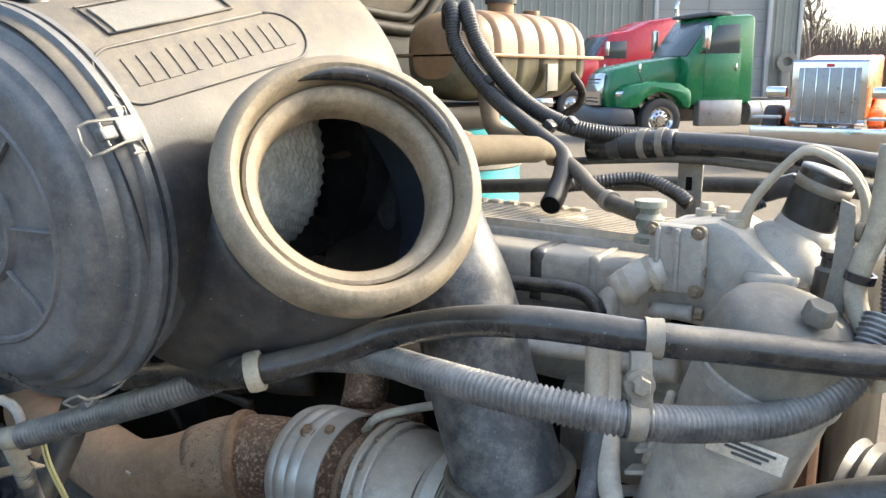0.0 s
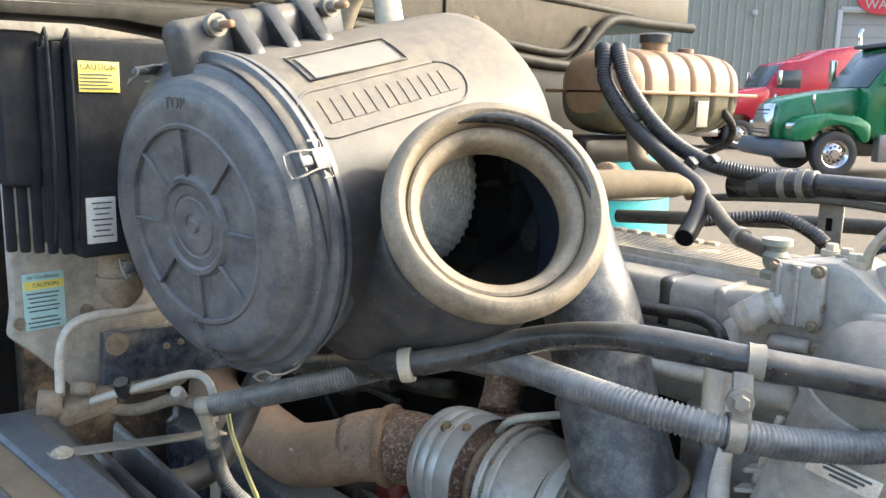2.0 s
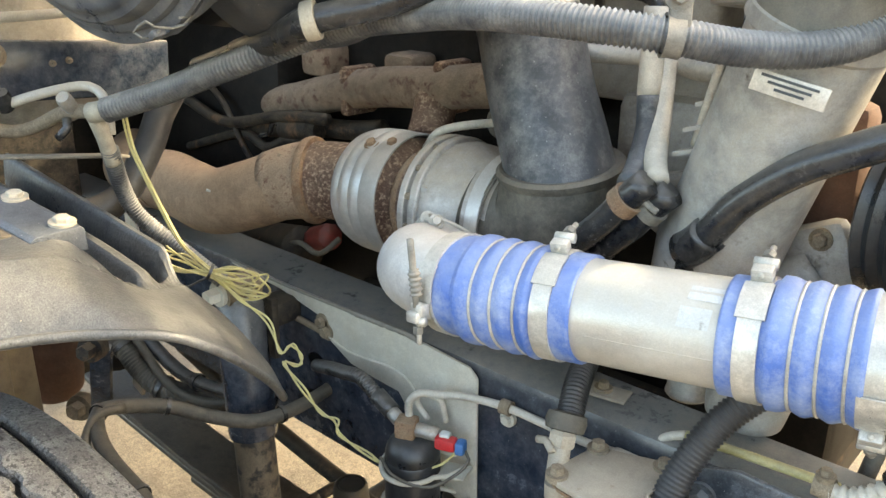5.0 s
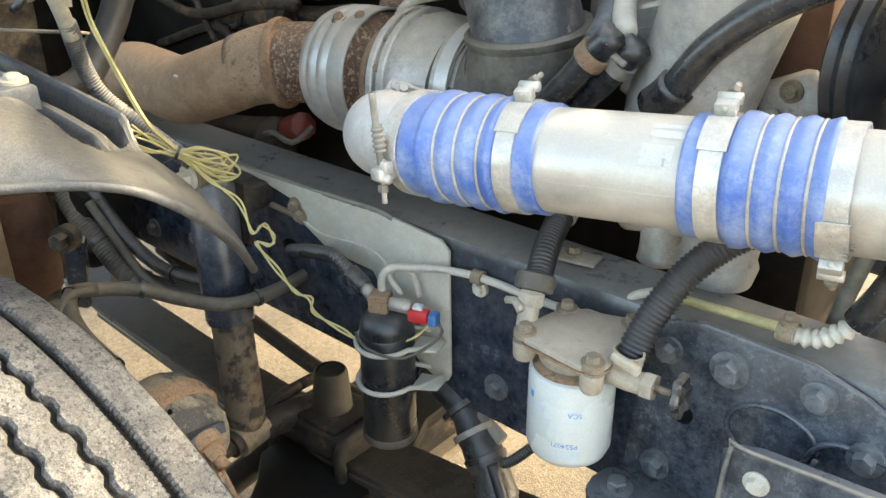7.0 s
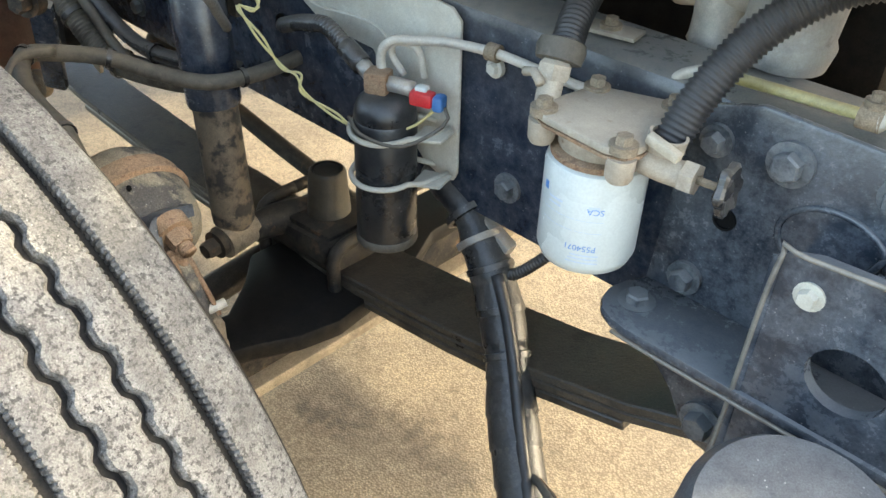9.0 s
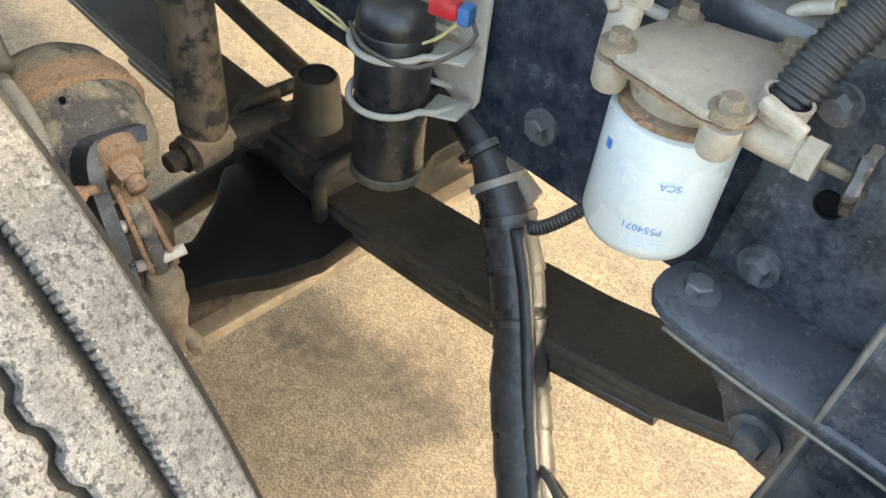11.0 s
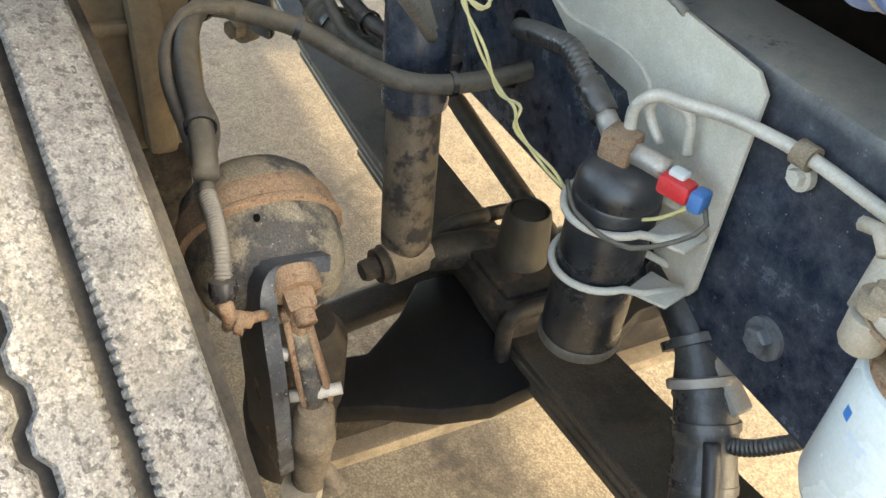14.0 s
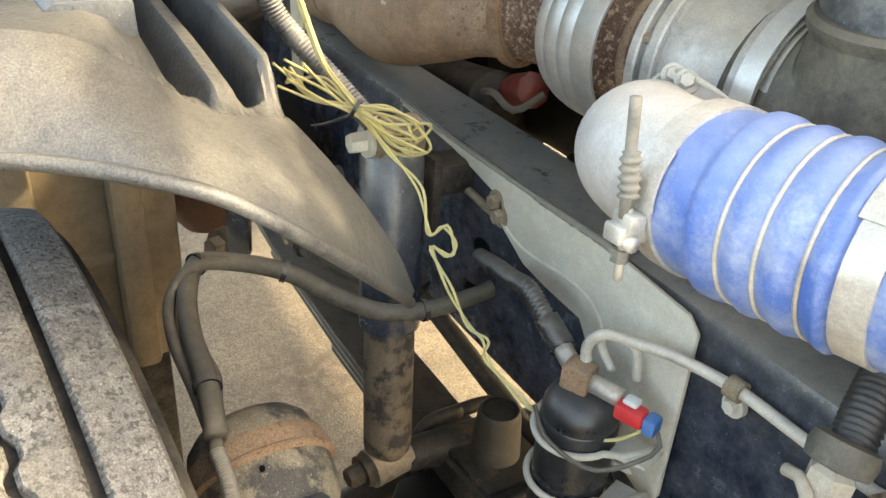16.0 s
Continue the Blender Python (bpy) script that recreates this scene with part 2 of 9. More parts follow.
M_HOLE = mat("dark_hole", (0.004, 0.004, 0.004), 0.9, bump=0, shine=0.15)
# Greasy black for grimy parts, and for recesses whose shade is put into colour.
M_BUMP = mat("grease_and_shade_black", (0.008, 0.008, 0.0085), 0.45, dust=0.10, film=0.12, dustcol=(0.10, 0.08, 0.055), shine=0.15)
M_DUSTSTEEL = mat("dust_caked_steel", (0.16, 0.125, 0.085), 0.85, dust=0.6, film=0.6, dustcol=(0.33, 0.26, 0.18), spot=(0.03, 0.03, 0.03), spots=0.0, spot_scale=40, grit=0.6)
M_SHOCK = mat("chipped_shock_paint", (0.135, 0.105, 0.072), 0.6, film=0.15, dustcol=(0.19, 0.148, 0.10), spot=(0.010, 0.011, 0.014), spots=0.45, spot_scale=20, vary=0.3, grit=0.5, matt=0.9)
M_CHAMBER = mat("dusty_chamber_paint", (0.22, 0.185, 0.13), 0.6, dust=0.2, film=0.3, dustcol=(0.36, 0.30, 0.21), spot=(0.022, 0.025, 0.031), spots=0.6, spot_scale=20, bump=0.8, grain=260, flecks=0.2, fleck=(0.42, 0.40, 0.35), vary=0.4, grit=0.8, matt=0.9)
M_RUSTDUST = mat("dusty_rust", (0.25, 0.145, 0.082), 0.85, dust=0.5, film=0.45, dustcol=(0.34, 0.26, 0.175), spot=(0.13, 0.055, 0.03), spots=0.32, spot_scale=110, bump=0.5, vary=0.5, grit=0.7, matt=0.9)
M_BEIGE = mat("dusty_beige", (0.38, 0.335, 0.26), 0.55, dust=0.4, film=0.5, dustcol=(0.45, 0.39, 0.29))
M_HOSEDUST = mat("dust_covered_hose", (0.055, 0.05, 0.043), 0.7, dust=0.65, film=0.45, dustcol=(0.19, 0.165, 0.125))
M_FLAP = mat("tan_dusty_panel", (0.135, 0.105, 0.068), 0.8, dust=0.5, film=0.6, dustcol=(0.19, 0.148, 0.094), vary=0.25, matt=0.9)
M_DRIER = mat("drier_black", (0.010, 0.012, 0.015), 0.27, dust=0.5, film=0.2, dustcol=(0.13, 0.125, 0.115), matt=0.5)
M_RED = mat("red_plastic", (0.62, 0.02, 0.03), 0.4, film=0.1, vary=0.1)
M_PLUGBLUE = mat("blue_plastic", (0.04, 0.17, 0.42), 0.45, film=0.15, vary=0.1)
M_TUBE = mat("dusty_aluminium_tube", (0.52, 0.49, 0.43), 0.4, 0.4, dust=0.65, film=0.5, dustcol=(0.50, 0.45, 0.36))
M_YELLOWTUBE = mat("yellowed_tube", (0.40, 0.34, 0.14), 0.45, 0.2, dust=0.35, film=0.3, dustcol=(0.5, 0.46, 0.32))
M_INK = mat("blue_ink", (0.05, 0.22, 0.55), 0.4, bump=0, vary=0.15)
M_PALEINK = mat("pale_ink", (0.5, 0.58, 0.66), 0.4, bump=0, vary=0.1)
M_PLATEDUST = mat("dusty_cast_head", (0.35, 0.30, 0.235), 0.7, dust=0.7, film=0.4, dustcol=(0.39, 0.335, 0.255), spot=(0.20, 0.13, 0.085), spots=0.0, spot_scale=60)
M_TAPE = mat("harness_tape", (0.010, 0.012, 0.015), 0.30, dust=0.5, film=0.5, dustcol=(0.16, 0.15, 0.135), bump=0.6, grain=120, flecks=0.08, matt=0.5)
M_YELLOW = mat("yellow_wire", (0.58, 0.50, 0.20), 0.5, film=0.35, dustcol=(0.45, 0.41, 0.30), vary=0.15, bump=0, grit=0.1)
M_ELBOW = mat("dusty_rubber_elbow", (0.06, 0.055, 0.046), 0.65, dust=0.7, film=0.5, dustcol=(0.19, 0.165, 0.125))
# Base lifted to a lighter navy to stand for light reflected into the throat.
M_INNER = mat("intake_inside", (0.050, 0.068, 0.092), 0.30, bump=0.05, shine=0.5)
M_MESH = mat("filter_mesh", (0.62, 0.60, 0.54), 0.5, 0.0, film=0.3)
M_PAPER = mat("faded_label", (0.21, 0.198, 0.172), 0.6, film=0.4, dustcol=(0.24, 0.215, 0.175), vary=0.08)
M_LABEL = mat("white_label", (0.55, 0.55, 0.52), 0.6, film=0.15, dustcol=(0.4, 0.36, 0.28), spot=(0.30, 0.29, 0.27), spots=0.05, spot_scale=90, vary=0.1, grit=0.15)
M_YLABEL = mat("yellow_label", (0.72, 0.62, 0.14), 0.5, vary=0.1, bump=0)
M_TEALLABEL = mat("pale_teal_label", (0.34, 0.55, 0.55), 0.45, vary=0.1, bump=0)
M_TEXT = mat("black_print", (0.02, 0.02, 0.02), 0.5, bump=0)
M_HOUSE = mat("heater_box_plastic", (0.011, 0.013, 0.017), 0.75, dust=0.25, film=0.06, dustcol=(0.15, 0.14, 0.12), shine=0.15)
M_ORANGE_RUST = mat("brown_gear_case", (0.10, 0.047, 0.03), 0.8, film=0.4, dustcol=(0.15, 0.10, 0.07), matt=0.9)
M_REDPAINT = mat("red_starter_paint", (0.22, 0.018, 0.016), 0.5, dust=0.4, film=0.35, dustcol=(0.16, 0.12, 0.09))
M_CHROME = mat("chrome", (0.55, 0.55, 0.56), 0.16, 1.0, vary=0.05, bump=0)

M_WIRE = mat("bare_wire", (0.20, 0.195, 0.175), 0.45, 0.5, film=0.4, dustcol=(0.26, 0.235, 0.195))
M_DUCT = mat("scuffed_black_duct", (0.022, 0.027, 0.035), 0.40, dust=0.4, film=0.5, dustcol=(0.22, 0.22, 0.215), spot=(0.10, 0.10, 0.105), spots=-0.04, spot_scale=35, flecks=0.08, matt=0.5)
M_RUSTPIPE = mat("rust_speckled_pipe", (0.34, 0.24, 0.16), 0.85, dust=0.4, film=0.4, dustcol=(0.4, 0.29, 0.2), spot=(0.14, 0.07, 0.045), spots=0.35, spot_scale=110, bump=0.4, grit=0.6, matt=0.9)
M_MANI = mat("dusty_manifold", (0.20, 0.145, 0.105), 0.85, dust=0.5, film=0.4, dustcol=(0.30, 0.24, 0.18), spot=(0.085, 0.035, 0.024), spots=0.30, spot_scale=45, bump=0.4, grit=0.6, matt=0.9)
M_ELBOWALU = mat("clean_cast_elbow", (0.72, 0.71, 0.68), 0.34, 0.45, dust=0.5, film=0.2, dustcol=(0.55, 0.48, 0.38), vary=0.15)
M_BAND = mat("clamp_band_steel", (0.62, 0.60, 0.55), 0.35, 0.6, dust=0.6, film=0.35, dustcol=(0.52, 0.46, 0.36))
M_CLAMP = mat("dusty_grey_steel", (0.175, 0.165, 0.145), 0.55, 0.3, dust=0.6, film=0.4, dustcol=(0.30, 0.265, 0.205))
M_CAPDUST = mat("dusty_grey_cap", (0.16, 0.148, 0.125), 0.5, dust=0.35, film=0.5, dustcol=(0.24, 0.215, 0.17))
M_FIN = mat("cover_fins", (0.42, 0.39, 0.33), 0.7, 0.2, dust=0.7, film=0.5, dustcol=(0.50, 0.44, 0.34))
M_FITTING = mat("corroded_fitting", (0.22, 0.25, 0.21), 0.7, 0.3, dust=0.6, film=0.4, dustcol=(0.42, 0.38, 0.3))
M_CONDUIT2 = mat("black_loom", (0.013, 0.014, 0.017), 0.42, dust=0.35, film=0.15, dustcol=(0.17, 0.16, 0.145))
M_PRINT = mat("dark_print", (0.06, 0.07, 0.08), 0.5, bump=0, vary=0.1)
M_CABTRIM = mat("dusty_cab_trim", (0.018, 0.017, 0.015), 0.5, dust=0.5, film=0.4, dustcol=(0.062, 0.055, 0.043), shine=0.15)
M_SIDING = mat("pale_green_grey_siding", (0.235, 0.24, 0.205), 0.5, vary=0.08, scale=0.15, bump=0)
M_DOORWHITE = mat("white_sectional_door", (0.30, 0.30, 0.29), 0.5, vary=0.06, scale=0.2, bump=0)
M_SIGNRED = mat("sign_red", (0.50, 0.02, 0.03), 0.4, vary=0.08, scale=0.3, bump=0)
M_SIGNWHITE = mat("sign_white", (0.38, 0.38, 0.37), 0.4, vary=0.05, scale=0.3, bump=0)
M_TRUCKGREEN = mat("green_truck_paint", (0.006, 0.135, 0.050), 0.25, vary=0.15, scale=0.3, bump=0)
M_TRUCKRED = mat("red_truck_paint", (0.36, 0.012, 0.03), 0.25, vary=0.15, scale=0.3, bump=0)
M_TRUCKORANGE = mat("orange_truck_paint", (0.80, 0.13, 0.015), 0.3, vary=0.12, scale=0.3, bump=0)
M_TRUCKGREY = mat("grey_bumper_plastic", (0.055, 0.06, 0.07), 0.5, vary=0.15, scale=0.3, bump=0)
M_DARKGLASS = mat("cab_glass", (0.03, 0.04, 0.045), 0.06, vary=0.1, scale=0.3, bump=0)
M_TRUCKTYRE = mat("far_tyre", (0.035, 0.035, 0.036), 0.8, vary=0.2, bump=0)
M_GRILLE = mat("grille_bars", (0.26, 0.26, 0.26), 0.35, 0.6, vary=0.2, bump=0)
M_BARK = mat("bare_bark", (0.16, 0.125, 0.10), 0.9, vary=0.3, scale=0.2, bump=0)
M_TWIG = mat("far_twigs", (0.135, 0.105, 0.085), 0.95, vary=0.4, scale=0.05, bump=0)


def glass(name):
    m = bpy.data.materials.new(name)
    m.use_nodes = True
    b = m.node_tree.nodes["Principled BSDF"]
    b.inputs["Base Color"].default_value = (0.9, 0.93, 0.92, 1)
    b.inputs["Roughness"].default_value = 0.03
    b.inputs["Transmission Weight"].default_value = 1.0
    b.inputs["IOR"].default_value = 1.45
    return m


M_GLASS = glass("windshield_glass")


# ---- mesh helpers ----
def V(*a):
    return Vector(a)


def spline(pts, step=0.01):
    """Points at even steps along a smooth curve through pts."""
    p = [Vector(a) for a in pts]
    p = [2 * p[0] - p[1]] + p + [2 * p[-1] - p[-2]]
    fine = []
    for i in range(1, len(p) - 2):
        for k in range(24):
            t = k / 24
            a, b, c, d = p[i - 1], p[i], p[i + 1], p[i + 2]
            fine.append(0.5 * ((2 * b) + (c - a) * t + (2 * a - 5 * b + 4 * c - d) * t * t + (3 * b - a - 3 * c + d) * t ** 3))
    fine.append(p[-2])
    out, left = [fine[0]], step
    for a, b in zip(fine, fine[1:]):
        d = (b - a).length
        while d >= left > 0:
            a = a + (b - a) * (left / d)
            d = (b - a).length
            out.append(a)
            left = step
        left -= d
    if (out[-1] - fine[-1]).length > step * 0.3:
        out.append(fine[-1])
    return out


def sweep(line, radius, seg=14, caps=True, inner=0.0):
    """A tube along a line of points; radius is a number or a function of the way along it."""
    bm = bmesh.new()
    rings, s, up = [], 0.0, None
    n = len(line)
    for i, q in enumerate(line):
        if i:
            s += (q - line[i - 1]).length
        tan = (line[min(i + 1, n - 1)] - line[max(i - 1, 0)]).normalized()
        if up is None:
            up = tan.orthogonal().normalized()
        up = (up - tan * up.dot(tan)).normalized()
        side = tan.cross(up)
        r = radius(s) if callable(radius) else radius
        rings.append([bm.verts.new(q + (up * math.cos(k * math.tau / seg) + side * math.sin(k * math.tau / seg)) * r) for k in range(seg)])
    for a, b in zip(rings, rings[1:]):
        for k in range(seg):
            bm.faces.new((a[k], a[(k + 1) % seg], b[(k + 1) % seg], b[k]))
    if caps:
        bm.faces.new(rings[0][::-1])
        bm.faces.new(rings[-1])
    return bm


def tube(pts, r, seg=14, step=0.012, caps=True):
    return sweep(spline(pts, step), r, seg, caps)


def loom(pts, r, pitch=0.005, depth=0.0018, seg=14):
    """Corrugated split tube."""
    def rad(s):
        return r - depth * (0.5 - 0.5 * math.cos(s / pitch * math.tau))
    return sweep(spline(pts, pitch / 4), rad, seg)


def frame_of(axis):
    z = Vector(axis).normalized()
    x = (Vector((0, 0, 1)) if abs(z.z) < 0.9 else Vector((1, 0, 0)))
    x = (x - z * x.dot(z)).normalized()
    return Matrix((x, z.cross(x), z)).transposed()


def lathe(profile, c, axis, seg=32, squash=1.0):
    """Turns a profile of (radius, height) about an axis through c."""
    bm = bmesh.new()
    fr, c = frame_of(axis), Vector(c)
    rings = []
    for r, h in profile:
        if r < 1e-6:
            rings.append([bm.verts.new(c + fr @ Vector((0, 0, h)))])
        else:
            rings.append([bm.verts.new(c + fr @ Vector((r * math.cos(k * math.tau / seg), squash * r * math.sin(k * math.tau / seg), h))) for k in range(seg)])
    for a, b in zip(rings, rings[1:]):
        for k in range(seg):
            k2 = (k + 1) % seg
            if len(a) == 1 and len(b) == 1:
                continue
            if len(a) == 1:
                bm.faces.new((a[0], b[k2], b[k]))
            elif len(b) == 1:
                bm.faces.new((a[k], a[k2], b[0]))
            else:
                bm.faces.new((a[k], a[k2], b[k2], b[k]))
    bmesh.ops.recalc_face_normals(bm, faces=bm.faces)
    return bm


def block(c, size, rot=None, bevel=0.004, seg=2):
    bm = bmesh.new()
    bmesh.ops.create_cube(bm, size=1)
    bmesh.ops.scale(bm, vec=size, verts=bm.verts)
    if bevel:
        bmesh.ops.bevel(bm, geom=bm.edges[:], offset=min(bevel, min(size) * 0.45), segments=seg, affect="EDGES", profile=0.5)
    m = Matrix.Translation(c) @ ((rot if rot is not None else Matrix.Identity(3)).to_4x4())
    bmesh.ops.transform(bm, matrix=m, verts=bm.verts)
    return bm


def prism(poly, thick, m, bevel=0.002):
    """A flat outline (in m's xy) given a thickness along m's z."""
    bm = bmesh.new()
    vs = [bm.verts.new((x, y, 0)) for x, y in poly]
    f = bm.faces.new(vs)
    r = bmesh.ops.extrude_face_region(bm, geom=[f])
    bmesh.ops.translate(bm, vec=(0, 0, thick), verts=[g for g in r["geom"] if isinstance(g, bmesh.types.BMVert)])
    bmesh.ops.recalc_face_normals(bm, faces=bm.faces)
    if bevel:
        bmesh.ops.bevel(bm, geom=bm.edges[:], offset=bevel, segments=2, affect="EDGES", profile=0.5)
    bmesh.ops.transform(bm, matrix=m, verts=bm.verts)
    return bm


def axes(o, x, y):
    """A frame at o with the given x and y ways."""
    x = Vector(x).normalized()
    y = Vector(y)
    y = (y - x * y.dot(x)).normalized()
    r = Matrix((x, y, x.cross(y))).transposed().to_4x4()
    return Matrix.Translation(o) @ r


def join(*bms):
    out = bms[0]
    for b in bms[1:]:
        me = bpy.data.meshes.new("tmp")
        b.to_mesh(me)
        out.from_mesh(me)
        bpy.data.meshes.remove(me)
        b.free()
    return out


def hexbolt(c, axis, r=0.009, h=None, washer=True):
    h = h or r * 0.8
    fr = [(0, -h), (r * 1.55, -h), (r * 1.55, 0.0), (r * 0.5, 0.0)] if washer else [(r * 0.5, -0.002), (r * 0.5, 0)]
    a = lathe(fr if washer else [(0, -h), (r * 0.6, -h), (r * 0.6, 0)], c, axis, 18) if washer else None
    b = lathe([(r, -0.001), (r, h * 0.8), (r * 0.86, h), (0, h)], c, axis, 6)
    return join(a, b) if a else b


WHERE = {}


def finish(bm, name, material):
    c = sum((v.co for v in bm.verts), Vector()) / max(1, len(bm.verts))
    for v in bm.verts:
        v.co -= c
    for f in bm.faces:
        f.smooth = True
    for e in bm.edges:
        if len(e.link_faces) == 2 and e.calc_face_angle() > 0.62:
            e.smooth = False
    me = bpy.data.meshes.new(name)
    bm.to_mesh(me)
    bm.free()
    me.materials.append(material)
    return me, c


def part(name, bm, material, parent, label=""):
    me, c = finish(bm, name, material)
    ob = new(name, me)
    ob.parent = parent
    ob.matrix_parent_inverse = Matrix.Translation(-WHERE[parent.name])
    ob.location = c
    WHERE[ob.name] = c
    return tagged(ob, label)


def thing(name, at, label, category, group="", kind=""):
    ob = new(name)
    ob.location = at
    ob.empty_display_size = 0.05
    WHERE[ob.name] = Vector(at)
    return tagged(ob, label, category, group, kind)


def solo(name, bm, material, label, category, group="", kind=""):
    me, c = finish(bm, name, material)
    ob = new(name, me)
    ob.location = c
    WHERE[ob.name] = c
    return tagged(ob, label, category, group, kind)


def flat_text(body, m, size, material, parent, name="lettering"):
    cu = bpy.data.curves.new("lettering", "FONT")
    cu.body, cu.size, cu.align_x, cu.align_y, cu.extrude = body, size, "CENTER", "CENTER", 0.0003
    tmp = new("lettering_tmp", cu)
    bpy.context.view_layer.update()
    me = bpy.data.meshes.new_from_object(tmp)
    bm = bmesh.new()
    bm.from_mesh(me)
    bpy.data.objects.remove(tmp)
    bmesh.ops.transform(bm, matrix=m, verts=bm.verts)
    return part(name, bm, material, parent)


def placed_block(c, size, x, y, bevel=0.002):
    """A bevelled block at c, turned to the ways x and y."""
    bm = block((0, 0, 0), size, None, bevel)
    bmesh.ops.transform(bm, matrix=axes(c, x, y), verts=bm.verts)
    return bm


def can_strip(c, axis, up, side, r, width, a0, a1, thick=0.002, n=8):
    """A curved strip on a cylinder, between two angles from up towards side."""
    bm = bmesh.new()
    rows = []
    for w in (-width / 2, width / 2):
        rows.append([bm.verts.new(c + axis * w + (up * math.cos(radians(a0 + (a1 - a0) * k / n)) + side * math.sin(radians(a0 + (a1 - a0) * k / n))) * r) for k in range(n + 1)])
    for k in range(n):
        bm.faces.new((rows[0][k], rows[0][k + 1], rows[1][k + 1], rows[1][k]))
    bmesh.ops.recalc_face_normals(bm, faces=bm.faces)
    bmesh.ops.solidify(bm, geom=bm.faces[:], thickness=thick)
    return bm


# ---- ground ----
g = bmesh.new()
bmesh.ops.create_grid(g, x_segments=40, y_segments=40, size=600)
solo("ground", g, M_GROUND, "dusty tan concrete lot with dark drip stains", "ground", kind="structure")

# ---- frame rails ----
ZT, ZB = 0.902, 0.655
RAIL_PROFILE = [(0.0, ZB), (0.0, ZT - 0.016), (0.005, ZT - 0.005), (0.016, ZT), (0.085, ZT), (0.085, ZT - 0.009), (0.012, ZT - 0.011), (0.009, ZT - 0.02), (0.009, ZB + 0.009), (0.085, ZB + 0.009), (0.085, ZB)]
rail = thing("frame_rail", (-1.2, 0.73, 0.66), "dark blue-black painted steel frame rail with bolts", "frame rail")
part("channel", prism(RAIL_PROFILE, 2.95, axes((-2.85, 0.69, 0), (0, 1, 0), (0, 0, 1)), 0), M_RAIL, rail)
for x, z in ((-0.424, 0.71), (-0.196, 0.712), (-1.05, 0.80), (-1.249, 0.701), (-1.101, 0.726)):
    part("bolt", hexbolt((x, 0.686, z), (0, -1, 0), 0.0118, 0.010), M_BOLT, rail)
for x, z in ((-0.832, 0.789), (-0.845, 0.719)):
    part("hole_rim", lathe([(0.0, 0.0005), (0.010, 0.0005), (0.010, 0.002), (0.012, 0.002), (0.012, 0)], (x, 0.6895, z), (0, -1, 0), 18, 1.5), M_HOLE, rail)
solo("frame_rail", prism([(-a, b) for a, b in RAIL_PROFILE][::-1], 2.95, axes((-2.85, 1.56, 0), (0, 1, 0), (0, 0, 1)), 0), M_RAIL, "dark dirty steel frame rail on the truck's other side", "frame rail")

# front extension plate bolted over the rail
ext = thing("frame_extension", (0.0, 0.685, 0.66), "black steel front frame extension with large bolts", "frame extension")
EXT = [(-0.235, 0.66), (-0.222, 0.84), (-0.205, 0.895), (-0.16, 0.909), (-0.05, 0.905), (0.0, 0.89), (0.05, 0.865), (0.32, 0.84), (0.32, 0.60), (-0.2, 0.60)]
ext_plate = prism(EXT, 0.008, axes((0, 0.690, 0), (1, 0, 0), (0, 0, 1)), 0.003)
part("plate", ext_plate, M_TOW, ext)
for x, z, r in ((-0.126, 0.870, 0.0120), (-0.04, 0.876, 0.010), (-0.191, 0.717, 0.0105), (-0.192, 0.866, 0.009), (0.01, 0.83, 0.010), (0.016, 0.775, 0.0115)):
    part("bolt", hexbolt((x, 0.677, z), (0, -1, 0), r * 1.1, 0.011), M_BOLT, ext)
part("hole_rim", lathe([(0, 0.001), (0.0085, 0.001), (0.0085, 0.003), (0.011, 0.003), (0.011, 0)], (-0.168, 0.682, 0.795), (0, -1, 0), 20), M_HOLE, ext)
part("rib_ring", sweep([V(-0.076 + 0.045 * math.cos(a * 0.2), 0.681, 0.81 + 0.034 * math.sin(a * 0.2)) for a in range(0, 32)], 0.003, 6), M_TOW, ext)
part("rib_arch", tube([(-0.045, 0.68, 0.795), (-0.03, 0.68, 0.825), (-0.005, 0.68, 0.835), (0.05, 0.68, 0.83)], 0.0035, 6), M_TOW, ext)

# ---- spring hanger, tow bracket ----
hanger = thing("spring_hanger", (-0.1, 0.65, 0.55), "black cast spring hanger bracket bolted under the rail", "bracket")
part("flange", prism([(-0.200, 0.597), (-0.218, 0.600), (-0.234, 0.608), (-0.244, 0.622), (-0.247, 0.640), (-0.243, 0.660), (-0.230, 0.684), (0.2, 0.684), (0.2, 0.597)], 0.012, axes((0, 0, 0.684), (1, 0, 0), (0, 1, 0)), 0.004), M_TOW, hanger)
side = [(-0.244, 0.69), (-0.244, 0.652), (-0.225, 0.640), (-0.19, 0.625), (-0.165, 0.60), (-0.15, 0.572), (-0.13, 0.553), (-0.11, 0.55), (0.15, 0.55), (0.15, 0.69)]
part("cheek", prism(side, 0.012, axes((0, 0.664, 0), (1, 0, 0), (0, 0, 1)), 0.003), M_TOW, hanger)
part("cheek", prism(side, 0.012, axes((0, 0.752, 0), (1, 0, 0), (0, 0, 1)), 0.003), M_TOW, hanger)
part("worn_edge", tube([(-0.215, 0.600, 0.682), (-0.15, 0.598, 0.682), (0.1, 0.600, 0.682)], 0.002, 8), M_CLAMP, hanger, "paint worn off the edge")
part("bolt", hexbolt((-0.215, 0.64, 0.697), (0, 0, 1), 0.012), M_BOLT, hanger)
part("pin", hexbolt((-0.125, 0.648, 0.588), (0, -1, 0), 0.015, 0.014), M_BOLT, hanger)
tow = thing("tow_bracket", (0.03, 0.58, 0.5), "dusty black steel tow bracket with round hole", "bracket")
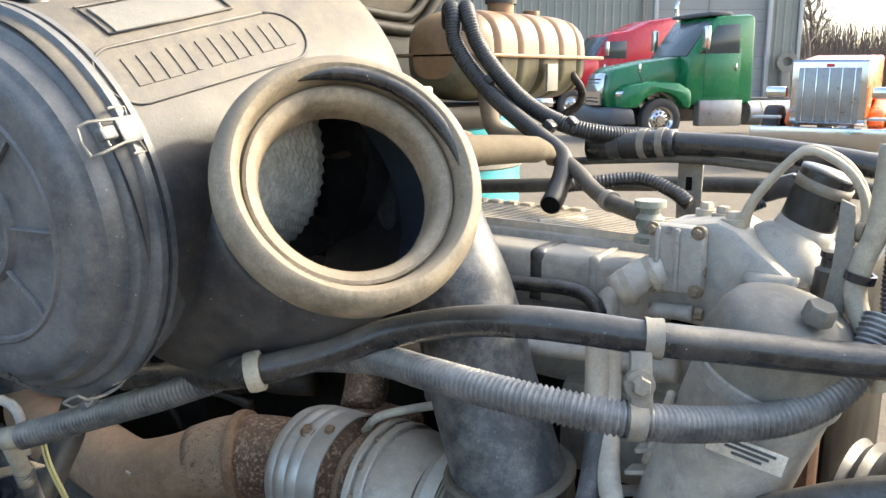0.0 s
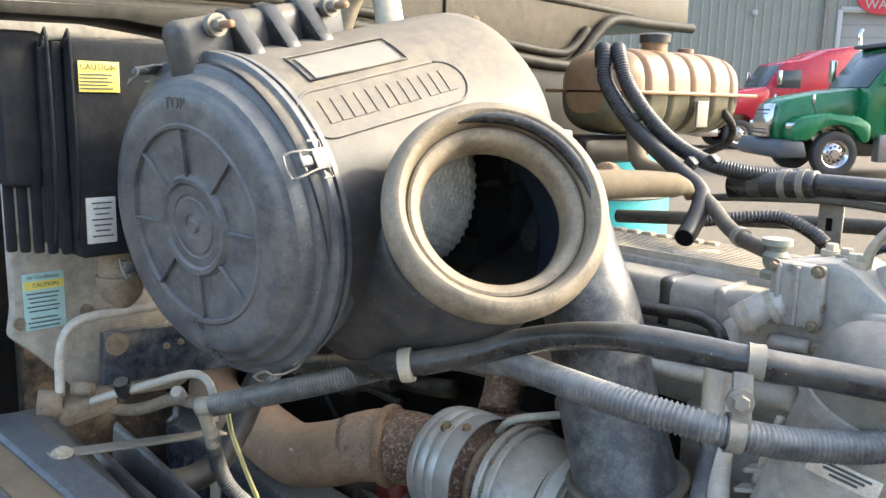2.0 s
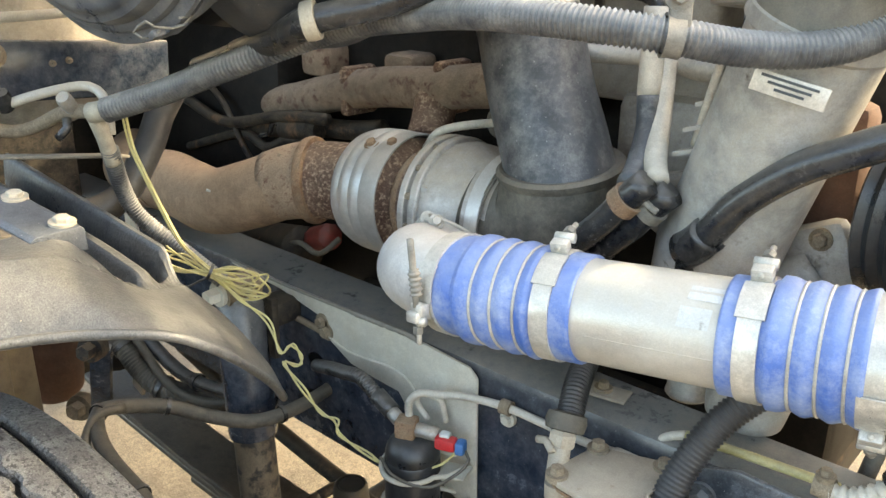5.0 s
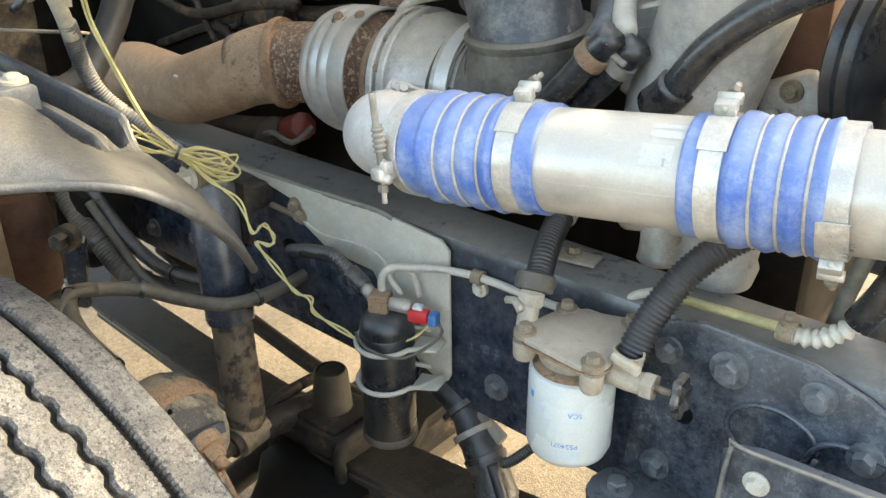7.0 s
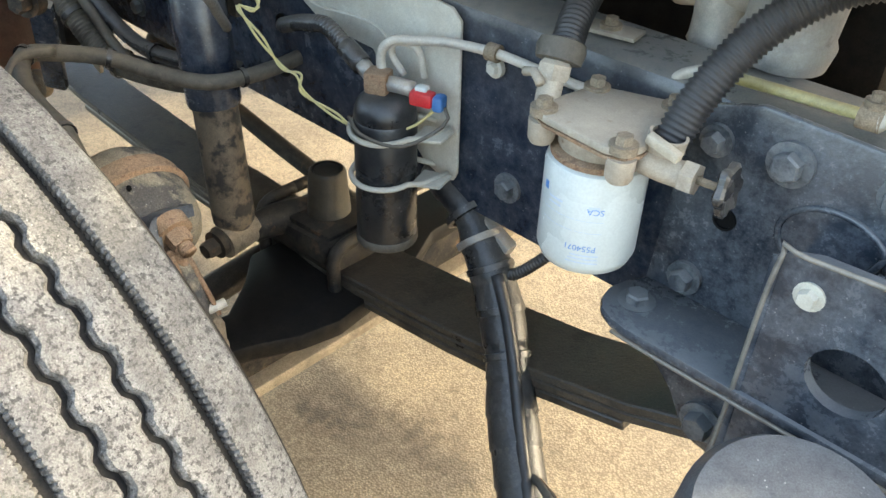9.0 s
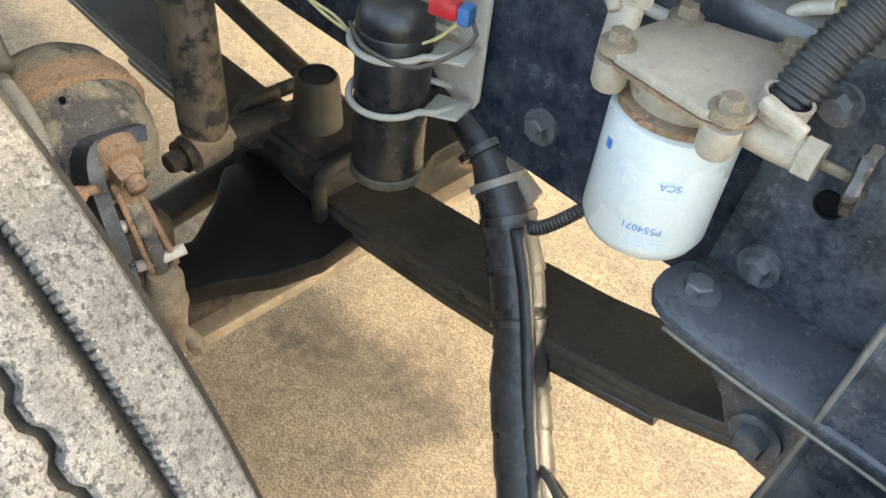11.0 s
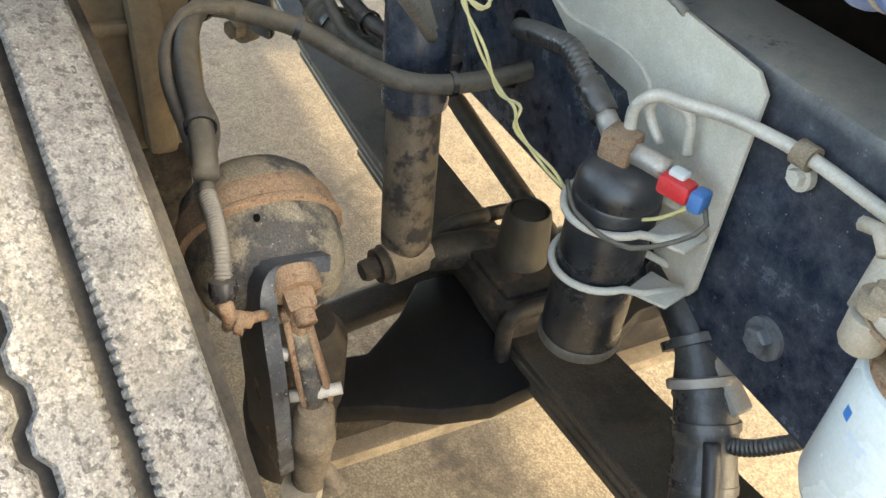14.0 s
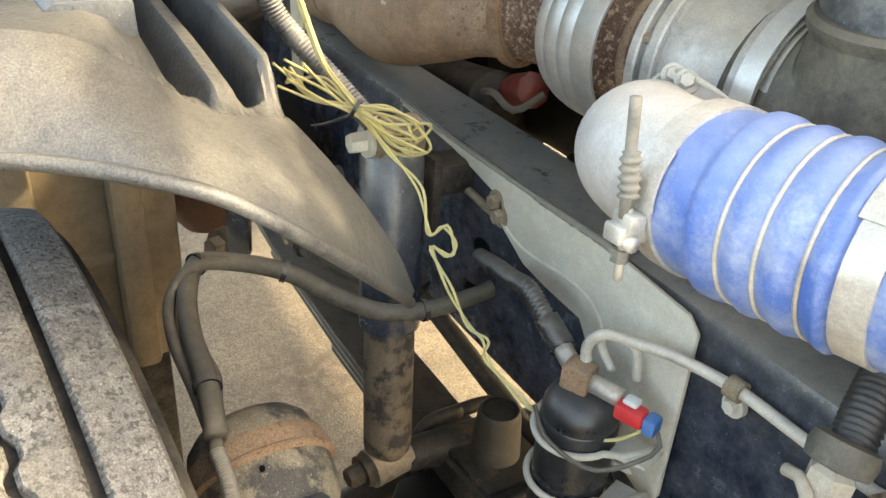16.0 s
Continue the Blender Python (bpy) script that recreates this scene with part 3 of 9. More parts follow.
ring = [(-0.012 + 0.032 * math.cos(a * math.tau / 24), 0.755 + 0.030 * math.sin(a * math.tau / 24)) for a in range(24)]
TOW = [(-0.085, 0.838), (-0.06, 0.846), (0.22, 0.86), (0.22, 0.45), (-0.105, 0.45), (-0.098, 0.60)]
tb = bmesh.new()
outer = [tb.verts.new((x, 0.602, z)) for x, z in TOW]
inner_ring = [tb.verts.new((x, 0.602, z)) for x, z in ring]
oe = [tb.edges.new((outer[i], outer[(i + 1) % len(outer)])) for i in range(len(outer))]
ie = [tb.edges.new((inner_ring[i], inner_ring[(i + 1) % 24])) for i in range(24)]
bmesh.ops.triangle_fill(tb, use_beauty=True, edges=oe + ie)
r = bmesh.ops.extrude_face_region(tb, geom=tb.faces[:])
bmesh.ops.translate(tb, vec=(0, 0.012, 0), verts=[q for q in r["geom"] if isinstance(q, bmesh.types.BMVert)])
bmesh.ops.recalc_face_normals(tb, faces=tb.faces)
part("plate", tb, M_TOW, tow)
part("edge_flange", prism([(0.60, 0.45), (0.60, 0.838), (0.678, 0.80), (0.678, 0.45)], 0.010, axes((-0.094, 0, 0), (0, 1, 0), (0, 0, 1)), 0.003), M_TOW, tow)
part("worn_edge", tube([(-0.098, 0.601, 0.46), (-0.092, 0.600, 0.65), (-0.086, 0.600, 0.835), (-0.06, 0.601, 0.846), (0.2, 0.602, 0.859)], 0.0022, 8), M_CLAMP, tow, "paint worn off the edge")
part("bolt", hexbolt((-0.058, 0.600, 0.815), (0, -1, 0), 0.008, 0.007), M_PLATE, tow)
solo("bumper_bracket", lathe([(0.085, -0.35), (0.082, -0.10), (0.078, -0.015), (0.070, -0.002), (0.0, 0.004)], (0.018, 0.472, 0.735), (0.12, -0.18, 1), 40), M_DOME, "dusty black rounded bumper support tube", "bumper support")

# ---- leaf spring and axle ----
spring = thing("leaf_spring", (-0.75, 0.685, 0.42), "dark steel leaf spring pack under the frame rail", "leaf spring")


def leaf(line, half, thick):
    bm = bmesh.new()
    rows = []
    for i, (x, z) in enumerate(line):
        a, b = line[max(0, i - 1)], line[min(len(line) - 1, i + 1)]
        n = Vector((-(b[1] - a[1]), 0, b[0] - a[0])).normalized()
        p = Vector((x, 0.703, z))
        rows.append([bm.verts.new(p + Vector((0, s * half, 0)) - n * d) for s, d in ((-1, 0), (1, 0), (1, thick), (-1, thick))])
    for p, q in zip(rows, rows[1:]):
        for k in range(4):
            bm.faces.new((p[k], p[(k + 1) % 4], q[(k + 1) % 4], q[k]))
    bm.faces.new(rows[0][::-1])
    bm.faces.new(rows[-1])
    bmesh.ops.recalc_face_normals(bm, faces=bm.faces)
    bmesh.ops.bevel(bm, geom=[e for e in bm.edges if len(e.link_faces) == 2 and e.calc_face_angle() > 1], offset=0.002, segments=1, affect="EDGES")
    return bm


LEAF = [(-1.75, 0.49), (-1.5, 0.455), (-1.2, 0.44), (-0.95, 0.440), (-0.7, 0.456), (-0.48, 0.486), (-0.33, 0.514), (-0.208, 0.55), (-0.12, 0.588)]
part("leaf", leaf(LEAF, 0.0515, 0.013), M_LEAF, spring)
part("leaf", leaf([(x, z - 0.0145) for x, z in LEAF[1:]], 0.0515, 0.013), M_LEAF, spring)
part("leaf", leaf([(x, z - 0.029) for x, z in LEAF[2:-1]], 0.0515, 0.013), M_LEAF, spring)
part("eye", lathe([(0.02, -0.05), (0.028, -0.05), (0.028, 0.05), (0.02, 0.05)], (-0.12, 0.703, 0.588), (0, 1, 0), 24), M_STEEL, spring)
clamp = thing("spring_clamp", (-0.76, 0.685, 0.46), "dark dusty steel axle clamp with u-bolts and bump stop", "spring clamp")
part("top_pad", block((-0.778, 0.703, 0.474), (0.18, 0.125, 0.045), Matrix.Rotation(radians(-6), 3, "Y"), 0.012), M_STEEL, clamp)
part("upper_plate", block((-0.776, 0.703, 0.499), (0.125, 0.105, 0.012), Matrix.Rotation(radians(-4), 3, "Y"), 0.004), M_STEEL, clamp)
part("bump_stop", lathe([(0.038, 0), (0.034, 0.008), (0.0285, 0.078), (0.0272, 0.084), (0.0245, 0.087), (0.0220, 0.0865), (0.0205, 0.080), (0, 0.080)], (-0.777, 0.703, 0.492), (0, 0, 1), 32), M_CAB, clamp, "brown dusty bump stop")
part("stop_button", lathe([(0, 0.0), (0.0200, 0.0), (0.0200, 0.003), (0.017, 0.0045), (0.008, 0.0035), (0, 0.004)], (-0.777, 0.703, 0.5745), (0, 0, 1), 28), M_CAB, clamp)
for x in (-0.692, -0.866):
    for y in (0.640, 0.766):
        part("u_bolt", tube([(x, 0.703, 0.506), (x, y + (0.02 if y < 0.70 else -0.02), 0.504), (x, y, 0.488), (x, y, 0.44), (x, y, 0.36)], 0.010, 12), M_STEEL, clamp)
axle = thing("front_axle", (-0.77, 0.7, 0.33), "black grimy front axle beam dropping between the wheels", "axle")
AX_TOP = [(-0.765, 0.43), (-0.755, 0.495), (-0.80, 0.555), (-0.85, 0.60), (-0.85, 0.76), (-0.80, 0.85), (-0.79, 1.5), (-0.72, 1.5), (-0.70, 0.85), (-0.655, 0.76), (-0.632, 0.60), (-0.645, 0.54), (-0.675, 0.48), (-0.69, 0.43)]
part("beam_top", prism(AX_TOP, 0.03, axes((0, 0, 0.405), (1, 0, 0), (0, 1, 0)), 0.006), M_BUMP, axle)
part("beam_web", block((-0.745, 0.95, 0.365), (0.045, 1.1, 0.085), None, 0.006), M_STEEL, axle)
part("beam_foot", block((-0.745, 0.95, 0.32), (0.10, 1.1, 0.022), None, 0.006), M_DUSTSTEEL, axle)
part("knuckle", lathe([(0, -0.12), (0.045, -0.115), (0.055, -0.03), (0.05, 0.08), (0.035, 0.10), (0, 0.10)], (-0.73, 0.40, 0.44), (0, 0.1, 1), 28), M_STEEL, axle)
solo("tie_rod", tube([(-0.875, 0.40, 0.36), (-0.915, 0.664, 0.36), (-0.93, 0.95, 0.36), (-0.93, 1.5, 0.36)], 0.026, 18), M_LEAF, "dark dirty steel tie rod behind the axle", "tie rod")
solo("drag_link", tube([(-1.45, 0.80, 0.56), (-1.18, 0.82, 0.475), (-0.89, 0.83, 0.42), (-0.75, 0.83, 0.40)], 0.016, 14), M_STEEL, "dark steel drag link under the rail", "drag link")

# ---- shock absorber ----
shock = thing("shock_absorber", (-0.84, 0.57, 0.46), "black shock absorber with tan dust and chipped paint", "shock absorber")
SA, SB = V(-0.838, 0.575, 0.505), V(-0.885, 0.592, 0.91)
SD = (SB - SA).normalized()
part("lower_tube", lathe([(0, 0.0), (0.022, 0.0), (0.030, 0.012), (0.031, 0.02), (0.031, 0.20), (0, 0.20)], SA, SD, 36), M_SHOCK, shock, "dusty lower tube with black chips")
part("dust_tube", lathe([(0.0, 0.19), (0.036, 0.19), (0.037, 0.195), (0.037, 0.40), (0.03, 0.412), (0, 0.412)], SA, SD, 36), M_RAIL, shock)
part("lower_eye", lathe([(0.012, -0.03), (0.026, -0.028), (0.026, 0.028), (0.012, 0.03)], SA - SD * 0.012, (0.15, -1, -0.05), 24), M_DUSTSTEEL, shock)
part("lower_bolt", hexbolt(SA - SD * 0.012 + V(0.005, -0.04, 0), (0.15, -1, -0.05), 0.014, 0.02), M_STEEL, shock)
part("upper_eye", lathe([(0.010, -0.03), (0.024, -0.028), (0.024, 0.028), (0.010, 0.03)], SB + V(0, 0, 0.015), (0, -1, 0), 24), M_DUSTSTEEL, shock)
part("upper_bolt", hexbolt(SB + V(0, -0.035, 0.015), (0, -1, 0), 0.012, 0.018), M_PLATE, shock)
part("mount_bracket", tube([(-0.834, 0.600, 0.490), (-0.832, 0.640, 0.490), (-0.826, 0.680, 0.482), (-0.815, 0.710, 0.474)], lambda s: 0.021 + 0.1 * s, 14), M_STEEL, shock)
part("top_bracket", prism([(-0.915, 0.80), (-0.915, 0.90), (-0.86, 0.90), (-0.86, 0.80)], 0.012, axes((0, 0.645, 0), (1, 0, 0), (0, 0, 1)), 0.003), M_STEEL, shock)
part("top_arm", block((-0.885, 0.665, 0.87), (0.05, 0.05, 0.04), None, 0.008), M_STEEL, shock)

# ---- brake chamber and slack adjuster ----
def placed_disc(c, axis, r, h):
    return lathe([(0, 0), (r, 0), (r, h), (0, h)], c, axis, 28)



bc = thing("brake_chamber", (-0.69, 0.37, 0.62), "dusty black brake chamber with rusty clamp band", "brake chamber")
BC, BD = V(-0.6864, 0.3609, 0.7063), V(0.916, 0.001, -0.4005).normalized()
part("pressure_cap", lathe([(0, -0.050), (0.030, -0.049), (0.048, -0.042), (0.059, -0.030), (0.063, -0.012), (0.063, 0.0), (0, 0.0)], BC, BD, 40), M_CHAMBER, bc)
part("clamp_band", lathe([(0.060, -0.013), (0.066, -0.012), (0.0685, -0.004), (0.0682, 0.004), (0.0685, 0.007), (0.0705, 0.009), (0.0708, 0.012), (0.0685, 0.014), (0.060, 0.015)], BC, BD, 48), M_RUSTDUST, bc, "rusty clamp band")
part("spring_housing", lathe([(0.062, 0.0), (0.065, 0.015), (0.064, 0.035), (0.060, 0.052), (0.052, 0.066), (0.040, 0.074), (0, 0.077)], BC, BD, 40), M_CHAMBER, bc)
NUT = V(-0.5847, 0.3629, 0.7196)
part("mount_flange", placed_disc(BC + BD * 0.066, BD, 0.034, 0.010), M_CHAMBER, bc)
part("breather_hole", placed_disc(BC + BD * 0.022 + V(0.028, -0.012, 0.0565), V(0.42, -0.15, 0.89), 0.0026, 0.004), M_HOLE, bc)
part("mount_nut", hexbolt(NUT, BD, 0.0128, 0.016), M_RUSTDUST, bc, "rusty mounting nut")
part("stud", loom([NUT + BD * 0.012, NUT + BD * 0.026], 0.0085, 0.0028, 0.0010, 12), M_RUSTDUST, bc)
part("push_rod", tube([BC + BD * 0.07 + V(0.0, -0.004, -0.004), (-0.585, 0.360, 0.705), (-0.576, 0.361, 0.686)], 0.0075, 12), M_RUSTDUST, bc)
slack = thing("slack_adjuster", (-0.60, 0.385, 0.44), "rusty slack adjuster with clevis and grease fitting", "slack adjuster")
for p0, p1 in ((V(-0.580, 0.3525, 0.702), V(-0.556, 0.358, 0.624)), (V(-0.578, 0.368, 0.698), V(-0.554, 0.379, 0.628))):
    d_ = (p1 - p0).normalized()
    part("clevis_arm", placed_block((p0 + p1) / 2, (0.080, 0.0048, 0.0125), d_, V(0.35, 0.9, 0.1), 0.0015), M_RUSTDUST, slack)
part("clevis_bridge", placed_block(V(-0.581, 0.360, 0.703), (0.010, 0.022, 0.013), V(0.3, 0.06, -0.95), V(0.35, 0.9, 0.1), 0.003), M_RUSTDUST, slack)
part("clevis_pin", tube([(-0.562, 0.348, 0.632), (-0.556, 0.367, 0.634), (-0.552, 0.388, 0.637)], 0.0052, 12), M_TUBE, slack, "bare pin end")
part("side_bolt", tube([(-0.580, 0.344, 0.668), (-0.573, 0.352, 0.667)], 0.0055, 6), M_TUBE, slack)
part("arm", tube([(-0.580, 0.3605, 0.690), (-0.570, 0.362, 0.668), (-0.562, 0.364, 0.645), (-0.556, 0.365, 0.622)], lambda s: 0.0095 - 0.03 * max(0.0, s - 0.03), 14), M_CHAMBER, slack)
part("body", lathe([(0, 0.0), (0.012, 0.001), (0.0165, 0.006), (0.0165, 0.040), (0.0175, 0.055), (0.0178, 0.062), (0.0192, 0.064), (0.0190, 0.070), (0.0172, 0.073), (0.0165, 0.098), (0.0135, 0.104), (0, 0.105)], (-0.556, 0.361, 0.519), (0.04, 0.04, 1), 28), M_DUSTSTEEL, slack)
part("adjuster_stem", tube([(-0.552, 0.366, 0.545), (-0.546, 0.374, 0.537), (-0.541, 0.379, 0.524)], 0.0085, 12), M_DUSTSTEEL, slack)
part("adjuster_nut", hexbolt((-0.542, 0.378, 0.527), (0.3, 0.3, -0.9), 0.0095, 0.010, False), M_DUSTSTEEL, slack)
part("grease_cap", lathe([(0, -0.022), (0.015, -0.020), (0.019, -0.008), (0.017, 0.003), (0, 0.005)], (-0.556, 0.352, 0.511), (0.2, -0.2, 1), 20), M_BEIGE, slack, "pale dirty cap")
arm_line = [V(-0.603, 0.396, 0.733), V(-0.598, 0.368, 0.740), V(-0.591, 0.345, 0.742), V(-0.581, 0.334, 0.726), V(-0.574, 0.333, 0.692), V(-0.562, 0.333, 0.655), V(-0.553, 0.333, 0.60), V(-0.549, 0.333, 0.548)]
sp_bm = bmesh.new()
rows = []
for i, q in enumerate(spline(arm_line, 0.008)):
    line_ = spline(arm_line, 0.008)
    tan = (line_[min(i + 1, len(line_) - 1)] - line_[max(i - 1, 0)]).normalized()
    wide = V(-0.93, -0.08, -0.36)
    wide = (wide - tan * wide.dot(tan)).normalized()
    nn = tan.cross(wide).normalized()
    rows.append([sp_bm.verts.new(q + wide * w + nn * d) for w, d in ((0, 0), (0.075, 0), (0.075, 0.013), (0, 0.013))])
for p, q in zip(rows, rows[1:]):
    for k in range(4):
        sp_bm.faces.new((p[k], p[(k + 1) % 4], q[(k + 1) % 4], q[k]))
sp_bm.faces.new(rows[0][::-1])
sp_bm.faces.new(rows[-1])
bmesh.ops.recalc_face_normals(sp_bm, faces=sp_bm.faces)
cbk = thing("chamber_bracket", (-0.6, 0.34, 0.55), "bent grey worn steel bracket holding the brake chamber", "bracket")
part("strap", sp_bm, M_DOME, cbk)
part("tie_wire", tube([(-0.566, 0.304, 0.722), (-0.560, 0.312, 0.727), (-0.568, 0.325, 0.722), (-0.578, 0.336, 0.712)], 0.0042, 8), M_RUSTDUST, cbk)
part("rusty_loop", lathe([(0.005, -0.003), (0.009, -0.003), (0.009, 0.003), (0.005, 0.003)], (-0.562, 0.315, 0.725), (0.5, 0.8, -0.2), 14), M_RUSTDUST, cbk)

# ---- brake hoses ----
bh = thing("brake_hose", (-0.8, 0.45, 0.8), "dusty looped rubber brake hose with zip ties", "hose")
BH = [(-0.668, 0.320, 0.779), (-0.712, 0.327, 0.797), (-0.789, 0.334, 0.800), (-0.851, 0.347, 0.804), (-0.895, 0.370, 0.811), (-0.898, 0.409, 0.802), (-0.880, 0.460, 0.787), (-0.850, 0.501, 0.766), (-0.812, 0.545, 0.752), (-0.797, 0.593, 0.749), (-0.803, 0.664, 0.746), (-0.816, 0.727, 0.747)]
part("hose", tube(BH, 0.0102, 18), M_HOSEDUST, bh)
part("thin_hose", tube([(-0.676, 0.319, 0.773), (-0.722, 0.318, 0.788)] + [(x - 0.004, y - 0.016, z - 0.004) for x, y, z in BH[2:4]] + [(BH[4][0] + 0.02, BH[4][1] - 0.012, BH[4][2] + 0.008), (BH[5][0] + 0.02, BH[5][1] - 0.01, BH[5][2] + 0.012)], 0.0062, 12), M_HOSEDUST, bh)
for i in (1, 4, 6, 9):
    p, d = V(*BH[i]), V(*BH[i + 1]) - V(*BH[i - 1])
    part("zip_tie", lathe([(0.0108, -0.003), (0.0128, -0.003), (0.0128, 0.003), (0.0108, 0.003)], p, d, 18), M_RUBBER, bh)
part("end_fitting", hexbolt(BH[-1], (0.1, -1, 0), 0.014, 0.02), M_STEEL, bh)
ch = thing("chamber_hose", (-0.7, 0.33, 0.68), "dusty air hose with spring guard to the brake chamber", "hose")
part("hose", tube([(-0.831, 0.343, 0.786), (-0.782, 0.341, 0.779), (-0.744, 0.342, 0.774), (-0.696, 0.325, 0.769), (-0.660, 0.318, 0.768)], 0.0066, 14), M_HOSEDUST, ch)
part("spring_guard", loom([(-0.660, 0.318, 0.768), (-0.632, 0.317, 0.763), (-0.601, 0.313, 0.756), (-0.579, 0.308, 0.744)], 0.0074, 0.0030, 0.0016, 14), M_CLAMP, ch, "grey coiled spring guard")
part("end_nut", lathe([(0, -0.008), (0.0095, -0.008), (0.0105, 0.0), (0.0095, 0.006), (0, 0.007)], (-0.579, 0.3079, 0.7444), (0.3, -0.05, -0.9), 14), M_RUBBER, ch)
part("elbow_fitting", tube([(-0.572, 0.306, 0.740), (-0.566, 0.308, 0.730), (-0.566, 0.322, 0.722)], 0.0065, 12), M_RUSTDUST, ch)

# ---- tyre ----
TC, TN = V(-0.703, 0.261, 0.490), V(-0.0776, 0.9961, 0.0425).normalized()
tyre = thing("front_wheel_assembly", (-0.73, 0.06, 0.0), "truck steer wheel with worn dusty zigzag-grooved tread", "wheel")
TF = frame_of(TN)
part("carcass", lathe([(0.27, -0.02), (0.30, 0.0), (0.39, 0.014), (0.435, 0.010), (0.442, 0.002), (0.446, -0.004), (0.4595, -0.07), (0.4635, -0.135), (0.4595, -0.2), (0.446, -0.266), (0.442, -0.272), (0.435, -0.28), (0.39, -0.285), (0.30, -0.27), (0.27, -0.25)], TC, TN, 128), M_GROOVE, tyre, "black rubber sidewall and groove floors")


def tread_rib(lo, hi, zig_lo, zig_hi, sipe_lo, sipe_hi, seg=2000):
    """One circumferential rib: edges weave by zig and carry fine cuts where sipe is set."""
    bm = bmesh.new()
    rows = []
    for k in range(seg):
        a = k * math.tau / seg
        wave = max(-1.0, min(1.0, 1.7 * math.sin(k / seg * math.tau * 80)))
        a0 = lo + zig_lo * wave + (sipe_lo if k % 4 == 0 else 0.0)
        a1 = hi + zig_hi * wave - (sipe_hi if k % 4 == 0 else 0.0)
        row = []
        for h, drop in ((a0 + 0.0005, -0.016), (a0, -0.005), (a0 + 0.003, -0.0008), ((a0 + a1) / 2, 0.001), (a1 - 0.003, -0.0008), (a1, -0.005), (a1 - 0.0005, -0.016)):
            crown = 0.4768 - 1.0 * (h + 0.135) ** 2
            crown += 0.0007 * noise.noise(Vector((a * 30, h * 60, 1.7)))
            r = crown + drop
            row.append(bm.verts.new(TC + TF @ Vector((r * math.cos(a), r * math.sin(a), h))))
        rows.append(row)
    for k in range(seg):
        p, q = rows[k], rows[(k + 1) % seg]
        for j in range(6):
            bm.faces.new((p[j], p[j + 1], q[j + 1], q[j]))
    bmesh.ops.recalc_face_normals(bm, faces=bm.faces)
    return bm


part("shoulder_rib", tread_rib(-0.0390, 0.001, 0.0, 0.0, 0.0016, 0.0), M_TYRE, tyre)
part("tread_rib", tread_rib(-0.0770, -0.0460, 0.0026, 0.0, 0.0, 0.0016), M_TYRE, tyre)
part("tread_rib", tread_rib(-0.1140, -0.0830, 0.0026, 0.0026, 0.0, 0.0), M_TYRE, tyre)
part("tread_rib", tread_rib(-0.1500, -0.1200, 0.0, 0.0026, 0.0016, 0.0), M_TYRE, tyre)
part("shoulder_rib", tread_rib(-0.272, -0.1570, 0.0, 0.0, 0.0, 0.0016), M_TYRE, tyre)
part("rim", lathe([(0.05, -0.12), (0.22, -0.12), (0.25, -0.03), (0.285, -0.015), (0.285, -0.24), (0.25, -0.23), (0.22, -0.12)], TC, TN, 64), M_STEEL, tyre, "dark steel wheel rim")

# ---- inner fender ----
fender = thing("inner_fender", (-0.8, 0.3, 0.9), "black plastic inner fender arched over the tyre", "fender")
LIP = [V(-0.66, 0.02, 1.075), V(-0.635, 0.10, 1.08), V(-0.612, 0.175, 1.081), V(-0.588, 0.225, 1.080), V(-0.556, 0.267, 1.078), V(-0.541, 0.310, 1.063), V(-0.541, 0.362, 1.022), V(-0.578, 0.427, 0.955), V(-0.622, 0.470, 0.905), V(-0.634, 0.482, 0.890)]
BROW = [V(-0.715, 0.02, 1.142), V(-0.700, 0.10, 1.138), V(-0.676, 0.16, 1.139), V(-0.660, 0.206, 1.136), V(-0.652, 0.25, 1.130), V(-0.652, 0.29, 1.106), V(-0.656, 0.329, 1.074), V(-0.666, 0.365, 1.060), V(-0.682, 0.392, 1.050), V(-0.694, 0.407, 1.038), V(-0.664, 0.433, 1.003), V(-0.657, 0.478, 0.932), V(-0.654, 0.497, 0.886)]


def smooth(x):
    x = max(0.0, min(1.0, x))
    return x * x * (3 - 2 * x)


def deck(x):
    return 1.132 - 0.13 * (x + 0.675)


def shell(rows, thick):
    """A sheet through rows of points, given a thickness."""
    bm = bmesh.new()
    grid = [[bm.verts.new(p) for p in r] for r in rows]
    for a, b in zip(grid, grid[1:]):
        for k in range(len(a) - 1):
            bm.faces.new((a[k], a[k + 1], b[k + 1], b[k]))
    bmesh.ops.recalc_face_normals(bm, faces=bm.faces)
    bmesh.ops.solidify(bm, geom=bm.faces[:], thickness=thick)
    bmesh.ops.recalc_face_normals(bm, faces=bm.faces)
    return bm


def even(points, n):
    line = spline(points, 0.003)
    return [line[round(i * (len(line) - 1) / n)] for i in range(n + 1)]


def skirt_rows(n=64, m=14):
    """The fender's front face, swelling between its lip and its brow."""
    rows = []
    for a, b in zip(even(LIP, n), even(BROW, n)):
        out = V(0.75, -0.35, 0.55) * 0.10 * (b - a).length
        rows.append([a.lerp(b, k / m) + out * math.sin(math.pi * k / m) + V(0, 0, 0.0012) * noise.noise(a.lerp(b, k / m) * 30) for k in range(m + 1)])
    return rows


